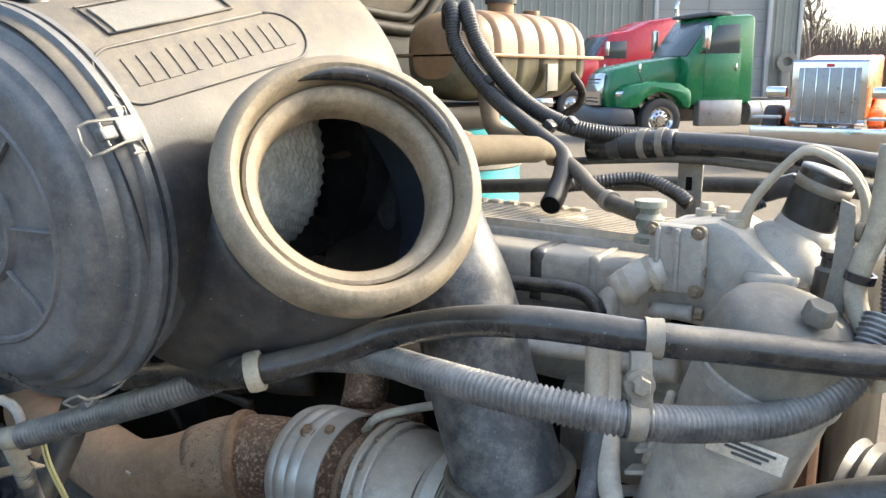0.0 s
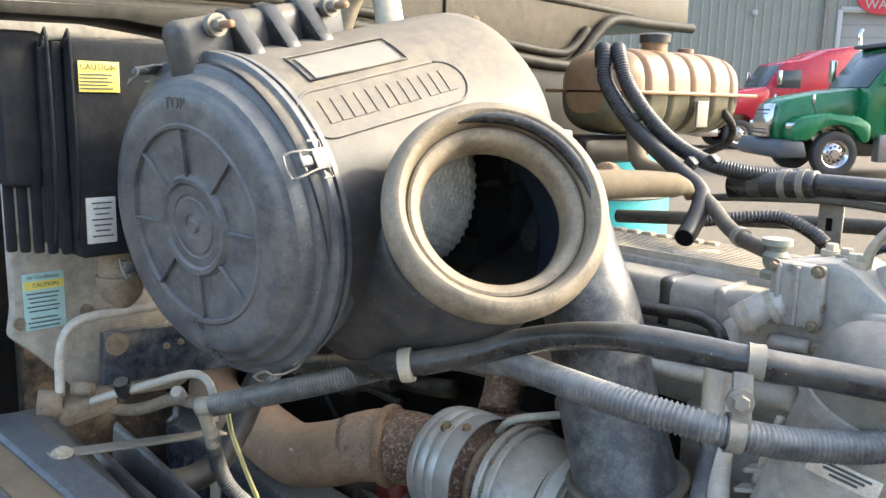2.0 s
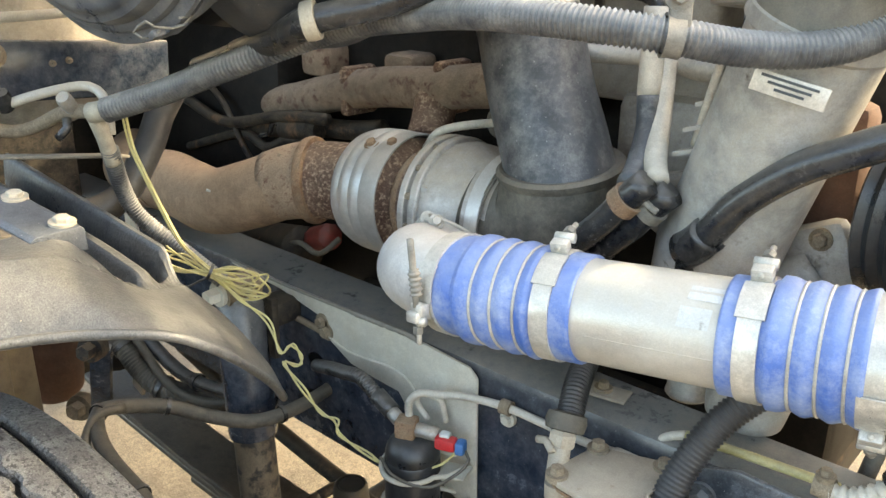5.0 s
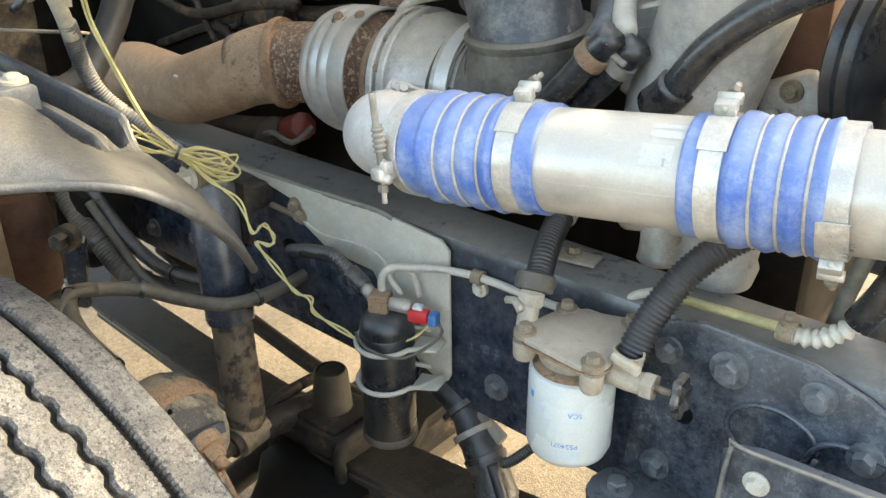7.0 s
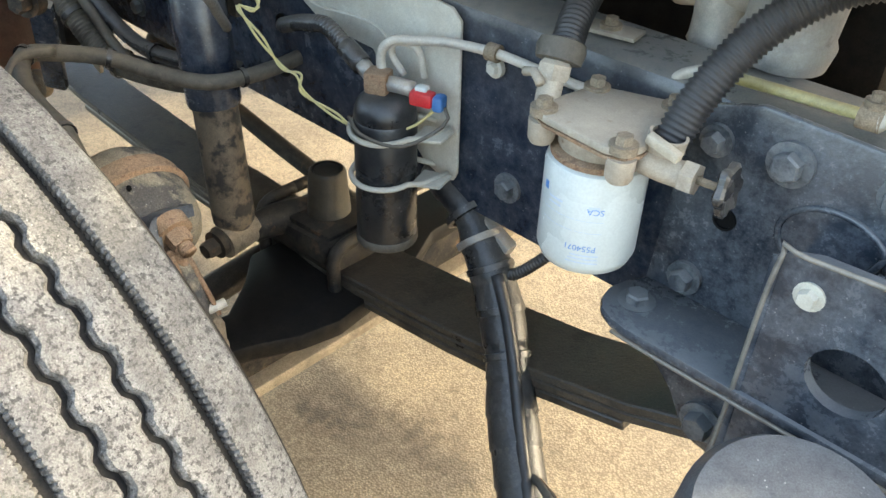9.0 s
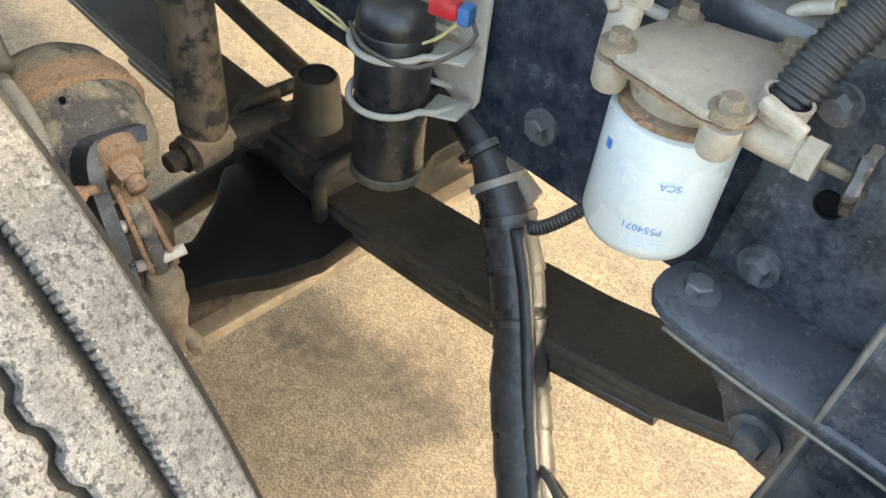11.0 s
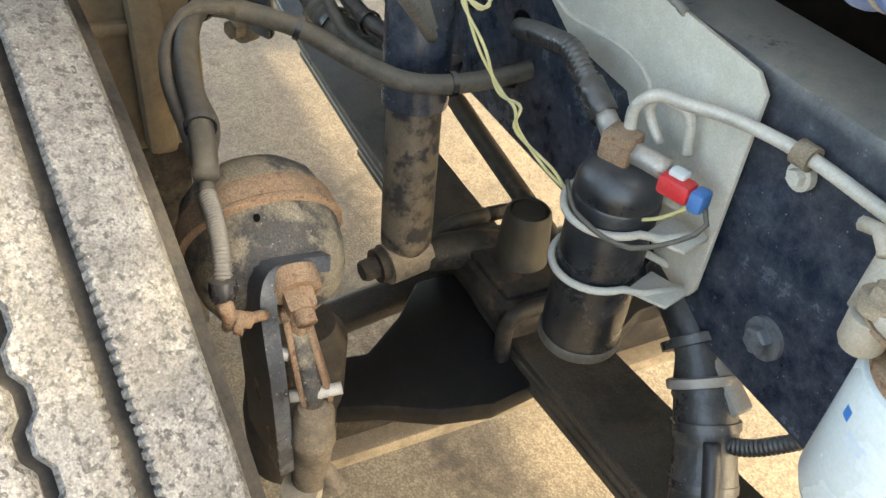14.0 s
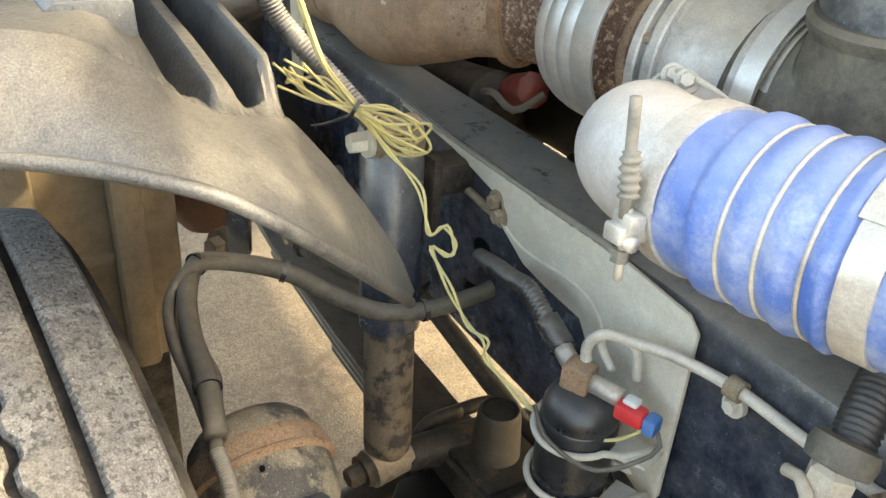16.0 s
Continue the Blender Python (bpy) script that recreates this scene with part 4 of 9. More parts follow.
def top_rows():
    """The fender's top: a sloping deck, then two open grooves with a ridge between them and a side wall."""
    front = even(BROW[:10], 80)
    lanes = [(0.02, 0), (0.268, 0), (0.282, 1), (0.303, 2), (0.309, 3), (0.318, 4), (0.330, 4), (0.338, 5), (0.344, 6), (0.354, 6), (0.360, 7), (0.367, 8), (0.378, 8), (0.385, 9), (0.389, 10), (0.396, 10), (0.402, 11), (0.407, 12)]
    rows = []
    for y in sorted({0.02 + 0.025 * k for k in range(10)} | {0.268 + 0.0025 * k for k in range(56)} | {0.407}):
        f = min(front, key=lambda p: abs(p.y - y))
        row = []
        for u in (0.0, 0.004, 0.010, 0.018, 0.026, 0.034, 0.044, 0.056, 0.07, 0.09, 0.12, 0.16, 0.21, 0.28, 0.36, 0.44):
            x = f.x - u
            d, ridge = deck(x), 1.076 + 0.11 * min(u, 0.11) + 0.05 * max(0.0, u - 0.11)
            wall = 1.052 + 0.034 * smooth(u / 0.035) + 0.09 * max(0.0, u - 0.03)
            pit = 0.034 * smooth(u / 0.05)
            level = [d, d - 0.006, d - 0.028, d - 0.036, 1.086 - pit, ridge - 0.012, ridge, ridge - 0.006, 1.068 - pit, wall - 0.008, wall, wall - 0.02, wall - 0.06]
            lo = max((q for q in lanes if q[0] <= y + 1e-6), key=lambda q: q[0])
            hi = min((q for q in lanes if q[0] >= y - 1e-6), key=lambda q: q[0])
            t = (y - lo[0]) / (hi[0] - lo[0]) if hi[0] > lo[0] else 0.0
            z = level[lo[1]] * (1 - t) + level[hi[1]] * t
            row.append(V(x, y, f.z + (z - f.z) * smooth(u / 0.03)))
        rows.append(row)
    return rows


part("skirt", shell(skirt_rows(), 0.004), M_FENDER, fender)
part("top", shell(top_rows(), 0.003), M_FENDER, fender)
part("side_wall", shell([[V(-0.694 - u, 0.407 + 0.012 * k, 1.038 + (0.034 * smooth(u / 0.035) + 0.09 * max(0.0, u - 0.03) - 0.046) * (1 - k) * smooth(u / 0.03) - (0.036 + 0.2 * u) * k) for k in (0.0, 0.5, 1.0)] for u in (0.0, 0.01, 0.02, 0.035, 0.06, 0.1, 0.2, 0.4)], 0.003), M_FENDER, fender)
part("lip_bead", tube(LIP, 0.005, 10), M_FENDER, fender)
support = thing("fender_support", (-0.85, 0.26, 1.15), "blue-black steel fender support angle with bolts", "bracket")


def on_deck(bm):
    for v in bm.verts:
        v.co.y += 0.13 * (v.co.x + 0.66)
        v.co.z += deck(v.co.x)
    return bm


part("angle", on_deck(prism([(0.249, -0.010), (0.251, 0.001), (0.257, 0.005), (0.300, 0.006), (0.304, 0.003), (0.305, -0.02)], 0.385, axes((-1.075, 0, 0), (0, 1, 0), (0, 0, 1)), 0.001)), M_DOME, support)
part("plate", on_deck(prism([(0.146, -0.006), (0.149, 0.001), (0.153, 0.0045), (0.202, 0.0055), (0.205, 0.002), (0.205, -0.006)], 0.385, axes((-1.075, 0, 0), (0, 1, 0), (0, 0, 1)), 0.001)), M_DOME, support)
part("tray", on_deck(block((-0.895, 0.227, 0.0), (0.36, 0.042, 0.004), None, 0.001)), M_FLAP, support, "dusty tan recess")
for x, y in ((-0.946, 0.253), (-0.789, 0.276), (-0.706, 0.286), (-0.787, 0.170)):
    part("bolt", hexbolt((x, y, deck(x) + (0.0085 if y > 0.2 else 0.0075)), (0.13, 0, 1), 0.0085, 0.005), M_BEIGE, support)
part("rusty_bolt", hexbolt((-0.704, 0.179, deck(-0.704) + 0.0075), (0.13, 0, 1), 0.008, 0.005), M_RUSTDUST, support, "rusty bolt")
flap = thing("splash_panel", (-1.3, 0.35, 0.0), "tan dusty moulded splash panel behind the tyre", "splash panel")
part("panel", block((-1.29, 0.255, 0.70), (0.03, 0.36, 0.56), None, 0.01), M_FLAP, flap)
part("rib", block((-1.262, 0.360, 0.70), (0.05, 0.045, 0.54), None, 0.012), M_FLAP, flap)
part("rib", block((-1.262, 0.220, 0.70), (0.05, 0.05, 0.54), None, 0.012), M_FLAP, flap)
part("foot", block((-1.31, 0.255, 0.215), (0.02, 0.30, 0.43), None, 0.008), M_STEEL, flap)
part("shelf", block((-1.275, 0.290, 0.625), (0.03, 0.10, 0.02), None, 0.006), M_FLAP, flap)
part("dark_panel", block((-1.62, 0.55, 0.86), (0.04, 0.30, 0.74), None, 0.01), M_STEEL, flap)
part("side_panel", block((-1.42, 0.415, 0.78), (0.28, 0.02, 0.36), None, 0.008), M_FLAP, flap)
# ---- grey bracket plate on the rail ----
brk = thing("drier_bracket", (-0.6, 0.68, 0.7), "grey-green painted sheet bracket with bent top edge", "bracket")
PLATE = [(-1.03, 0.908), (-0.90, 0.904), (-0.665, 0.906), (-0.594, 0.904), (-0.512, 0.897), (-0.498, 0.885), (-0.496, 0.70), (-0.502, 0.688), (-0.523, 0.686), (-0.548, 0.695), (-0.60, 0.74), (-0.622, 0.79), (-0.640, 0.812), (-0.70, 0.815), (-0.74, 0.820), (-0.79, 0.845), (-0.81, 0.876), (-0.90, 0.892), (-1.03, 0.900)]
part("sheet", prism(PLATE, 0.005, axes((0, 0.6845, 0), (1, 0, 0), (0, 0, 1)), 0.0015), M_PLATE, brk)
part("torn_edge", tube([(-1.03, 0.6790, 0.907), (-0.90, 0.6795, 0.903), (-0.75, 0.679, 0.905), (-0.665, 0.679, 0.907), (-0.62, 0.679, 0.908), (-0.597, 0.680, 0.903)], lambda s: 0.0022 + (0.0018 if s > 0.3 else 0.0005) * (1 + noise.noise(Vector((s * 140, 0, 0)))), 8, 0.004), M_PAPER, brk, "torn pale edge strip")
part("stay_bar", tube([(-1.03, 0.682, 0.859), (-0.90, 0.682, 0.855), (-0.80, 0.680, 0.851)], 0.005, 8), M_DUSTSTEEL, brk)
part("crease", tube([(-0.79, 0.6795, 0.850), (-0.74, 0.679, 0.838), (-0.66, 0.679, 0.845), (-0.62, 0.679, 0.838), (-0.60, 0.679, 0.815)], 0.0022, 8), M_PLATE, brk)
for x, z in ((-0.80, 0.868), (-0.79, 0.855)):
    part("bolt", hexbolt((x, 0.678, z), (0, -1, 0), 0.009, 0.008), M_DUSTSTEEL, brk)

# ---- receiver drier ----
DX, DY = -0.562, 0.628
drier = thing("receiver_drier", (DX, DY, 0.596), "black cylindrical receiver drier in wire clamps", "receiver drier")
part("can", lathe([(0, 0.0), (0.028, 0.0), (0.034, 0.004), (0.037, 0.010), (0.037, 0.172), (0.0358, 0.174), (0.0366, 0.177), (0.0355, 0.186), (0.031, 0.196), (0.022, 0.203), (0, 0.205)], (DX, DY, 0.596), (0, 0, 1), 48), M_DRIER, drier)
part("bottom_band", lathe([(0.0373, 0.006), (0.0385, 0.008), (0.0385, 0.016), (0.0373, 0.018)], (DX, DY, 0.596), (0, 0, 1), 48), M_HOSEDUST, drier, "tan bottom rim")
for z in (0.698, 0.757):
    arc = [V(DX + 0.0415 * math.cos(radians(a)), DY + 0.0415 * math.sin(radians(a)), z + 0.004 * math.sin(radians(a))) for a in range(75, 356, 10)]
    cl = part("wire_clamp", sweep([V(DX + 0.03, 0.682, z)] + arc + [V(DX + 0.052, DY + 0.01, z), V(DX + 0.06, 0.672, z + 0.004)], 0.0035, 10), M_PLATE, drier, "bare wire clamp")
    part("clamp_tab", prism([(-0.012, -0.018), (0.024, -0.014), (0.028, 0.014), (-0.01, 0.016)], 0.004, axes(V(DX + 0.046, DY + 0.022, z - 0.003), (1, 0.35, 0.1), (-0.35, 1, 0.1)), 0.001), M_PLATE, cl)
part("fitting_block", block((DX - 0.006, DY - 0.004, 0.812), (0.028, 0.026, 0.026), Matrix.Rotation(radians(25), 3, "Z"), 0.004), M_RUSTDUST, drier, "rusty fitting block")
sw = part("switch", tube([(DX + 0.006, DY + 0.0, 0.812), (DX + 0.022, DY + 0.006, 0.812), (DX + 0.034, DY + 0.012, 0.810)], 0.0095, 6), M_ALU, drier, "silver pressure switch")
part("red_plug", block((DX + 0.050, DY + 0.010, 0.806), (0.028, 0.017, 0.017), Matrix.Rotation(radians(20), 3, "Z"), 0.004), M_RED, sw, "red connector body")
part("white_lock", block((DX + 0.047, DY + 0.012, 0.816), (0.014, 0.012, 0.006), Matrix.Rotation(radians(20), 3, "Z"), 0.002), M_WHITE, sw)
part("blue_lock", block((DX + 0.068, DY + 0.018, 0.804), (0.013, 0.018, 0.018), Matrix.Rotation(radians(20), 3, "Z"), 0.004), M_PLUGBLUE, sw, "blue connector lock")
part("lead", tube([(DX + 0.074, DY + 0.02, 0.80), (DX + 0.082, DY + 0.014, 0.785), (DX + 0.06, DY - 0.03, 0.765), (DX + 0.01, DY - 0.044, 0.764), (DX - 0.03, DY - 0.03, 0.768)], 0.0022, 8), M_HOSEDUST, sw)
inl = thing("refrigerant_hose", (-0.65, 0.6, 0.85), "black corrugated refrigerant hose with aluminium fitting", "hose")
part("hose", loom([(-0.80, 0.665, 0.80), (-0.74, 0.645, 0.825), (-0.692, 0.630, 0.842), (-0.662, 0.628, 0.848), (-0.638, 0.628, 0.838), (-0.622, 0.629, 0.828)], 0.0105, 0.0048, 0.0016, 14), M_RUBBER, inl)
part("sleeve", tube([(-0.630, 0.629, 0.833), (-0.612, 0.630, 0.823), (-0.600, 0.629, 0.818)], 0.0125, 16), M_RUBBER, inl)
part("nut", tube([(-0.602, 0.628, 0.821), (-0.580, 0.626, 0.812)], 0.0095, 6), M_ALU, inl)

# ---- refrigerant line along the rail ----
line = thing("refrigerant_line", (-0.4, 0.67, 0.86), "thin dusty aluminium tube clipped along the rail", "pipe")
LINE = [(-0.570, 0.632, 0.815), (-0.572, 0.632, 0.842), (-0.560, 0.640, 0.858), (-0.54, 0.650, 0.860), (-0.50, 0.664, 0.866), (-0.447, 0.676, 0.868), (-0.39, 0.680, 0.866), (-0.33, 0.684, 0.864), (-0.280, 0.694, 0.866), (-0.262, 0.698, 0.878), (-0.250, 0.702, 0.900), (-0.228, 0.705, 0.912)]
part("tube", tube(LINE, 0.0052, 12, 0.006), M_TUBE, line)
part("yellow_tube", tube([(-0.228, 0.705, 0.912), (-0.17, 0.712, 0.912), (-0.11, 0.718, 0.912), (-0.075, 0.718, 0.914)], 0.0052, 12, 0.006), M_YELLOWTUBE, line, "yellowed bare tube")
part("u_bend", tube([(-0.560, 0.655, 0.812), (-0.575, 0.650, 0.835), (-0.568, 0.652, 0.850), (-0.545, 0.662, 0.845), (-0.54, 0.668, 0.812)], 0.0045, 10, 0.005), M_TUBE, line)
cl = part("clip", lathe([(0.006, -0.007), (0.0095, -0.007), (0.0095, 0.007), (0.006, 0.007)], (-0.447, 0.676, 0.868), (1, 0.1, 0), 16), M_DUSTSTEEL, line)
part("clip_bolt", hexbolt((-0.447, 0.678, 0.850), (0, -1, 0), 0.007, 0.006), M_PLATE, cl)
cl = part("clip", lathe([(0.006, -0.009), (0.011, -0.009), (0.011, 0.009), (0.006, 0.009)], (-0.083, 0.694, 0.924), (1, 0.05, 0), 16), M_DUSTSTEEL, line)
part("clip_bolt", hexbolt((-0.083, 0.694, 0.938), (0, 0, 1), 0.006, 0.006), M_DUSTSTEEL, cl)
part("end_fitting", loom([(-0.075, 0.693, 0.924), (-0.055, 0.692, 0.928), (-0.035, 0.690, 0.945), (-0.02, 0.689, 0.965)], 0.010, 0.010, 0.004, 14), M_TUBE, line)
part("rubber_end", tube([(-0.025, 0.69, 0.958), (-0.01, 0.688, 0.99), (0.005, 0.69, 1.03), (0.03, 0.70, 1.07)], 0.0135, 16), M_RUBBER, line)

# ---- coolant filter ----
FX, FY = -0.270, 0.620
filt = thing("coolant_filter", (FX, FY, 0.733), "white spin-on coolant filter with blue printing", "filter")
part("can", lathe([(0, 0.002), (0.018, 0.0), (0.034, 0.002), (0.043, 0.008), (0.0468, 0.018), (0.0468, 0.104), (0.045, 0.110), (0.040, 0.113), (0, 0.113)], (FX, FY, 0.733), (0, 0, 1), 64), M_WHITE, filt)
part("gasket", lathe([(0.040, 0.111), (0.0435, 0.113), (0.0435, 0.118), (0.040, 0.120), (0, 0.120)], (FX, FY, 0.733), (0, 0, 1), 48), M_RUSTDUST, filt, "rusty brown gasket")


def wrap_bar(a0, a1, z, h, mat_, parent, name="printed_bar"):
    """A printed bar that follows the can."""
    bm = bmesh.new()
    n, r = 6, 0.04705
    lo, hi = [], []
    for i in range(n + 1):
        a = radians(a0 + (a1 - a0) * i / n)
        lo.append(bm.verts.new((FX + r * math.cos(a), FY + r * math.sin(a), z)))
        hi.append(bm.verts.new((FX + r * math.cos(a), FY + r * math.sin(a), z + h)))
    for i in range(n):
        bm.faces.new((lo[i], lo[i + 1], hi[i + 1], hi[i]))
    return part(name, bm, mat_, parent)


wrap_bar(238, 246, 0.816, 0.008, M_INK, filt, "arrow_mark")
for k, (a0, a1, z, h) in enumerate(((250, 270, 0.812, 0.0022), (250, 268, 0.807, 0.0018), (300, 312, 0.812, 0.004), (286, 318, 0.763, 0.0015), (284, 318, 0.759, 0.0015), (282, 318, 0.755, 0.0015))):
    wrap_bar(a0, a1, z, h, M_PALEINK, filt)
for z in (0.80, 0.788):
    wrap_bar(242, 318, z, 0.0006, M_PALEINK, filt, "printed_line")


def wrap_text(body, a_mid, z, size, mat_, parent, flip):
    """Raised-free lettering bent round the can; flip turns it upside down."""
    cu = bpy.data.curves.new("lettering", "FONT")
    cu.body, cu.size, cu.align_x, cu.align_y = body, size, "CENTER", "CENTER"
    tmp = new("lettering_tmp", cu)
    bpy.context.view_layer.update()
    me = bpy.data.meshes.new_from_object(tmp)
    bm = bmesh.new()
    bm.from_mesh(me)
    bpy.data.objects.remove(tmp)
    bmesh.ops.subdivide_edges(bm, edges=bm.edges[:], cuts=1)
    for v in bm.verts:
        x, y = (-v.co.x, -v.co.y) if flip else (v.co.x, v.co.y)
        a = radians(a_mid) + x / 0.0471
        v.co = (FX + 0.0471 * math.cos(a), FY + 0.0471 * math.sin(a), z + y)
    return part("lettering", bm, mat_, parent)


wrap_text("P554071", 296, 0.7715, 0.0085, M_INK, filt, True)
wrap_text("SCA", 308, 0.811, 0.0085, M_INK, filt, True)
fh = thing("filter_mount", (FX, FY + 0.03, 0.85), "grey cast filter head with rust-edged cover plate", "filter head")
CORN = [(-0.308, 0.583), (-0.302, 0.652), (-0.232, 0.670), (-0.222, 0.577)]
cx, cy = sum(c[0] for c in CORN) / 4, sum(c[1] for c in CORN) / 4
outl = []
for x, y in CORN:
    d = Vector((x - cx, y - cy))
    for s in (14, 0, -14):
        q = Matrix.Rotation(radians(s), 2) @ d * (1.13 if s == 0 else 1.04)
        outl.append((cx + q.x, cy + q.y))
outl = outl[::-1]
part("cover_plate", prism(outl, 0.007, axes((0, 0, 0.879), (1, 0, 0), (0, 1, 0)), 0.0015), M_PLATEDUST, fh)
part("rust_gasket", prism([(cx + (x - cx) * 1.01, cy + (y - cy) * 1.01) for x, y in outl], 0.003, axes((0, 0, 0.8755), (1, 0, 0), (0, 1, 0)), 0), M_RUSTDUST, fh, "rusty gasket edge")
part("body", lathe([(0, 0), (0.036, 0.0), (0.038, 0.004), (0.038, 0.024), (0, 0.024)], (FX, FY, 0.8525), (0, 0, 1), 36), M_PLATEDUST, fh)
for x, y in CORN:
    part("post", lathe([(0, 0), (0.010, 0.0), (0.012, 0.004), (0.0125, 0.022), (0, 0.022)], (x, y, 0.855), (0, 0, 1), 18), M_PLATEDUST, fh)
    part("bolt", hexbolt((x, y, 0.889), (0, 0, 1), 0.0078, 0.0075), M_DUSTSTEEL, fh)
part("wall_arm", block((FX - 0.0, 0.67, 0.862), (0.06, 0.035, 0.03), None, 0.006), M_PLATE, fh)
inlet = part("inlet_boss", tube([(-0.320, 0.600, 0.862), (-0.325, 0.611, 0.888), (-0.331, 0.626, 0.914)], 0.0115, 16), M_PLATEDUST, fh)
part("inlet_nut", lathe([(0.014, 0), (0.016, 0.003), (0.016, 0.014), (0.012, 0.018), (0, 0.018)], (-0.327, 0.617, 0.896), (-0.1, 0.35, 1), 6), M_PLATEDUST, inlet)
part("tee_handle", tube([(-0.350, 0.606, 0.900), (-0.336, 0.604, 0.904), (-0.326, 0.598, 0.898)], 0.0045, 8), M_PLATEDUST, inlet)
outlet = part("outlet_valve", tube([(-0.222, 0.600, 0.868), (-0.198, 0.606, 0.864), (-0.176, 0.610, 0.864)], 0.0115, 16), M_PLATEDUST, fh)
part("outlet_nut", lathe([(0, 0), (0.014, 0), (0.014, 0.012), (0, 0.012)], (-0.182, 0.609, 0.864), (1, 0.1, 0), 6), M_PLATEDUST, outlet)
part("stem", tube([(-0.172, 0.610, 0.864), (-0.150, 0.613, 0.864)], 0.0035, 10), M_DUSTSTEEL, outlet)
hw = lathe([(0.004, -0.004), (0.018, -0.004), (0.021, -0.002), (0.021, 0.003), (0.018, 0.005), (0.009, 0.002), (0, 0.006)], (-0.146, 0.614, 0.864), (1, 0.1, 0.1), 40)
for v in hw.verts:
    d = v.co - V(-0.146, 0.614, 0.864)
    a = math.atan2(d.z, d.y)
    if d.length > 0.015:
        v.co = V(-0.146, 0.614, 0.864) + d * (1 + 0.10 * math.cos(6 * a))
part("hand_wheel", hw, M_RUBBER, outlet, "black scalloped valve wheel")
part("hose_clamp", lathe([(0.014, -0.007), (0.0165, -0.007), (0.0165, 0.007), (0.014, 0.007)], (-0.204, 0.612, 0.885), (0.15, 0.05, 1), 20), M_PLATEDUST, outlet)
part("clamp_screw", block((-0.196, 0.594, 0.889), (0.032, 0.009, 0.009), Matrix.Rotation(radians(15), 3, "Y"), 0.002), M_BEIGE, outlet)
lr = thing("filter_hose", (-0.17, 0.62, 0.9), "thick dusty corrugated conduit from the filter head", "conduit")
part("conduit", loom([(-0.208, 0.620, 0.872), (-0.200, 0.645, 0.915), (-0.182, 0.676, 0.960), (-0.150, 0.706, 0.996), (-0.112, 0.728, 1.014), (-0.07, 0.745, 1.022)], 0.0165, 0.0052, 0.0022, 18), M_CONDUIT2, lr)
part("rubber_end", tube([(-0.075, 0.743, 1.022), (-0.05, 0.752, 1.024), (-0.01, 0.77, 1.02)], 0.0172, 18), M_RUBBER, lr)
ll = thing("heater_conduit", (-0.35, 0.68, 0.93), "black corrugated conduit in a clamp above the rail", "conduit")
part("conduit", loom([(-0.333, 0.640, 0.918), (-0.345, 0.668, 0.936), (-0.358, 0.705, 0.950), (-0.366, 0.745, 0.972), (-0.368, 0.80, 1.005)], 0.0155, 0.005, 0.0022, 18), M_CONDUIT2, ll)
part("collar", lathe([(0.012, -0.012), (0.021, -0.010), (0.023, 0.0), (0.021, 0.008), (0.012, 0.010)], (-0.332, 0.632, 0.918), (-0.15, 0.5, 0.85), 28), M_HOSEDUST, ll)
part("strap", lathe([(0.017, -0.008), (0.0195, -0.008), (0.0195, 0.008), (0.017, 0.008)], (-0.364, 0.728, 0.962), (-0.1, 0.8, 0.45), 24), M_PLATEDUST, ll)
part("strap_foot", block((-0.345, 0.730, 0.908), (0.06, 0.03, 0.004), Matrix.Rotation(radians(10), 3, "Z"), 0.001), M_PLATEDUST, ll)
part("strap_bolt", hexbolt((-0.346, 0.730, 0.914), (0, 0, 1), 0.007, 0.007), M_DUSTSTEEL, ll)

# ---- taped wiring harness ----
har = thing("wiring_harness", (-0.4, 0.66, 0.4), "black taped wiring harness hanging below the rail", "wiring harness")
HAR = [(-0.56, 0.705, 0.675), (-0.522, 0.700, 0.660), (-0.488, 0.696, 0.642), (-0.462, 0.691, 0.618), (-0.436, 0.684, 0.592), (-0.406, 0.672, 0.550), (-0.374, 0.652, 0.508), (-0.340, 0.626, 0.465), (-0.305, 0.598, 0.435), (-0.262, 0.565, 0.405), (-0.20, 0.53, 0.36)]
part("sheath", tube(HAR, lambda s: 0.0185 + 0.0105 * min(1.0, s / 0.18) + 0.005 * noise.noise(Vector((s * 16, 0.3, 0))) + 0.002 * ((s * 24) % 1.0) - 0.001, 20, 0.004), M_TAPE, har)
part("split_cable", tube([(x + 0.026, y - 0.019, z + 0.013) for x, y, z in HAR[4:]], 0.0075, 12), M_CONDUIT2, har)
for i, mt in ((2, M_RUBBER), (3, M_ALU), (4, M_RUBBER), (5, M_RUBBER), (6, M_RUBBER), (7, M_RUBBER), (8, M_RUBBER)):
    d = V(*HAR[i + 1]) - V(*HAR[i - 1])
    part("band", lathe([(0.024, -0.005), (0.0305, -0.004), (0.0305, 0.004), (0.024, 0.005)], V(*HAR[i]), d, 22), mt, har)
part("branch", loom([(-0.432, 0.680, 0.585), (-0.400, 0.690, 0.600), (-0.375, 0.71, 0.628), (-0.36, 0.74, 0.65)], 0.008, 0.004, 0.0012, 12), M_RUBBER, har)
part("tail_wire", tube([(-0.312, 0.60, 0.440), (-0.285, 0.585, 0.43), (-0.255, 0.575, 0.445), (-0.225, 0.56, 0.45)], 0.005, 10), M_HOSEDUST, har)
part("red_wire", tube([(-0.255, 0.578, 0.447), (-0.225, 0.568, 0.452), (-0.19, 0.555, 0.45)], 0.002, 8), M_RUSTDUST, har)
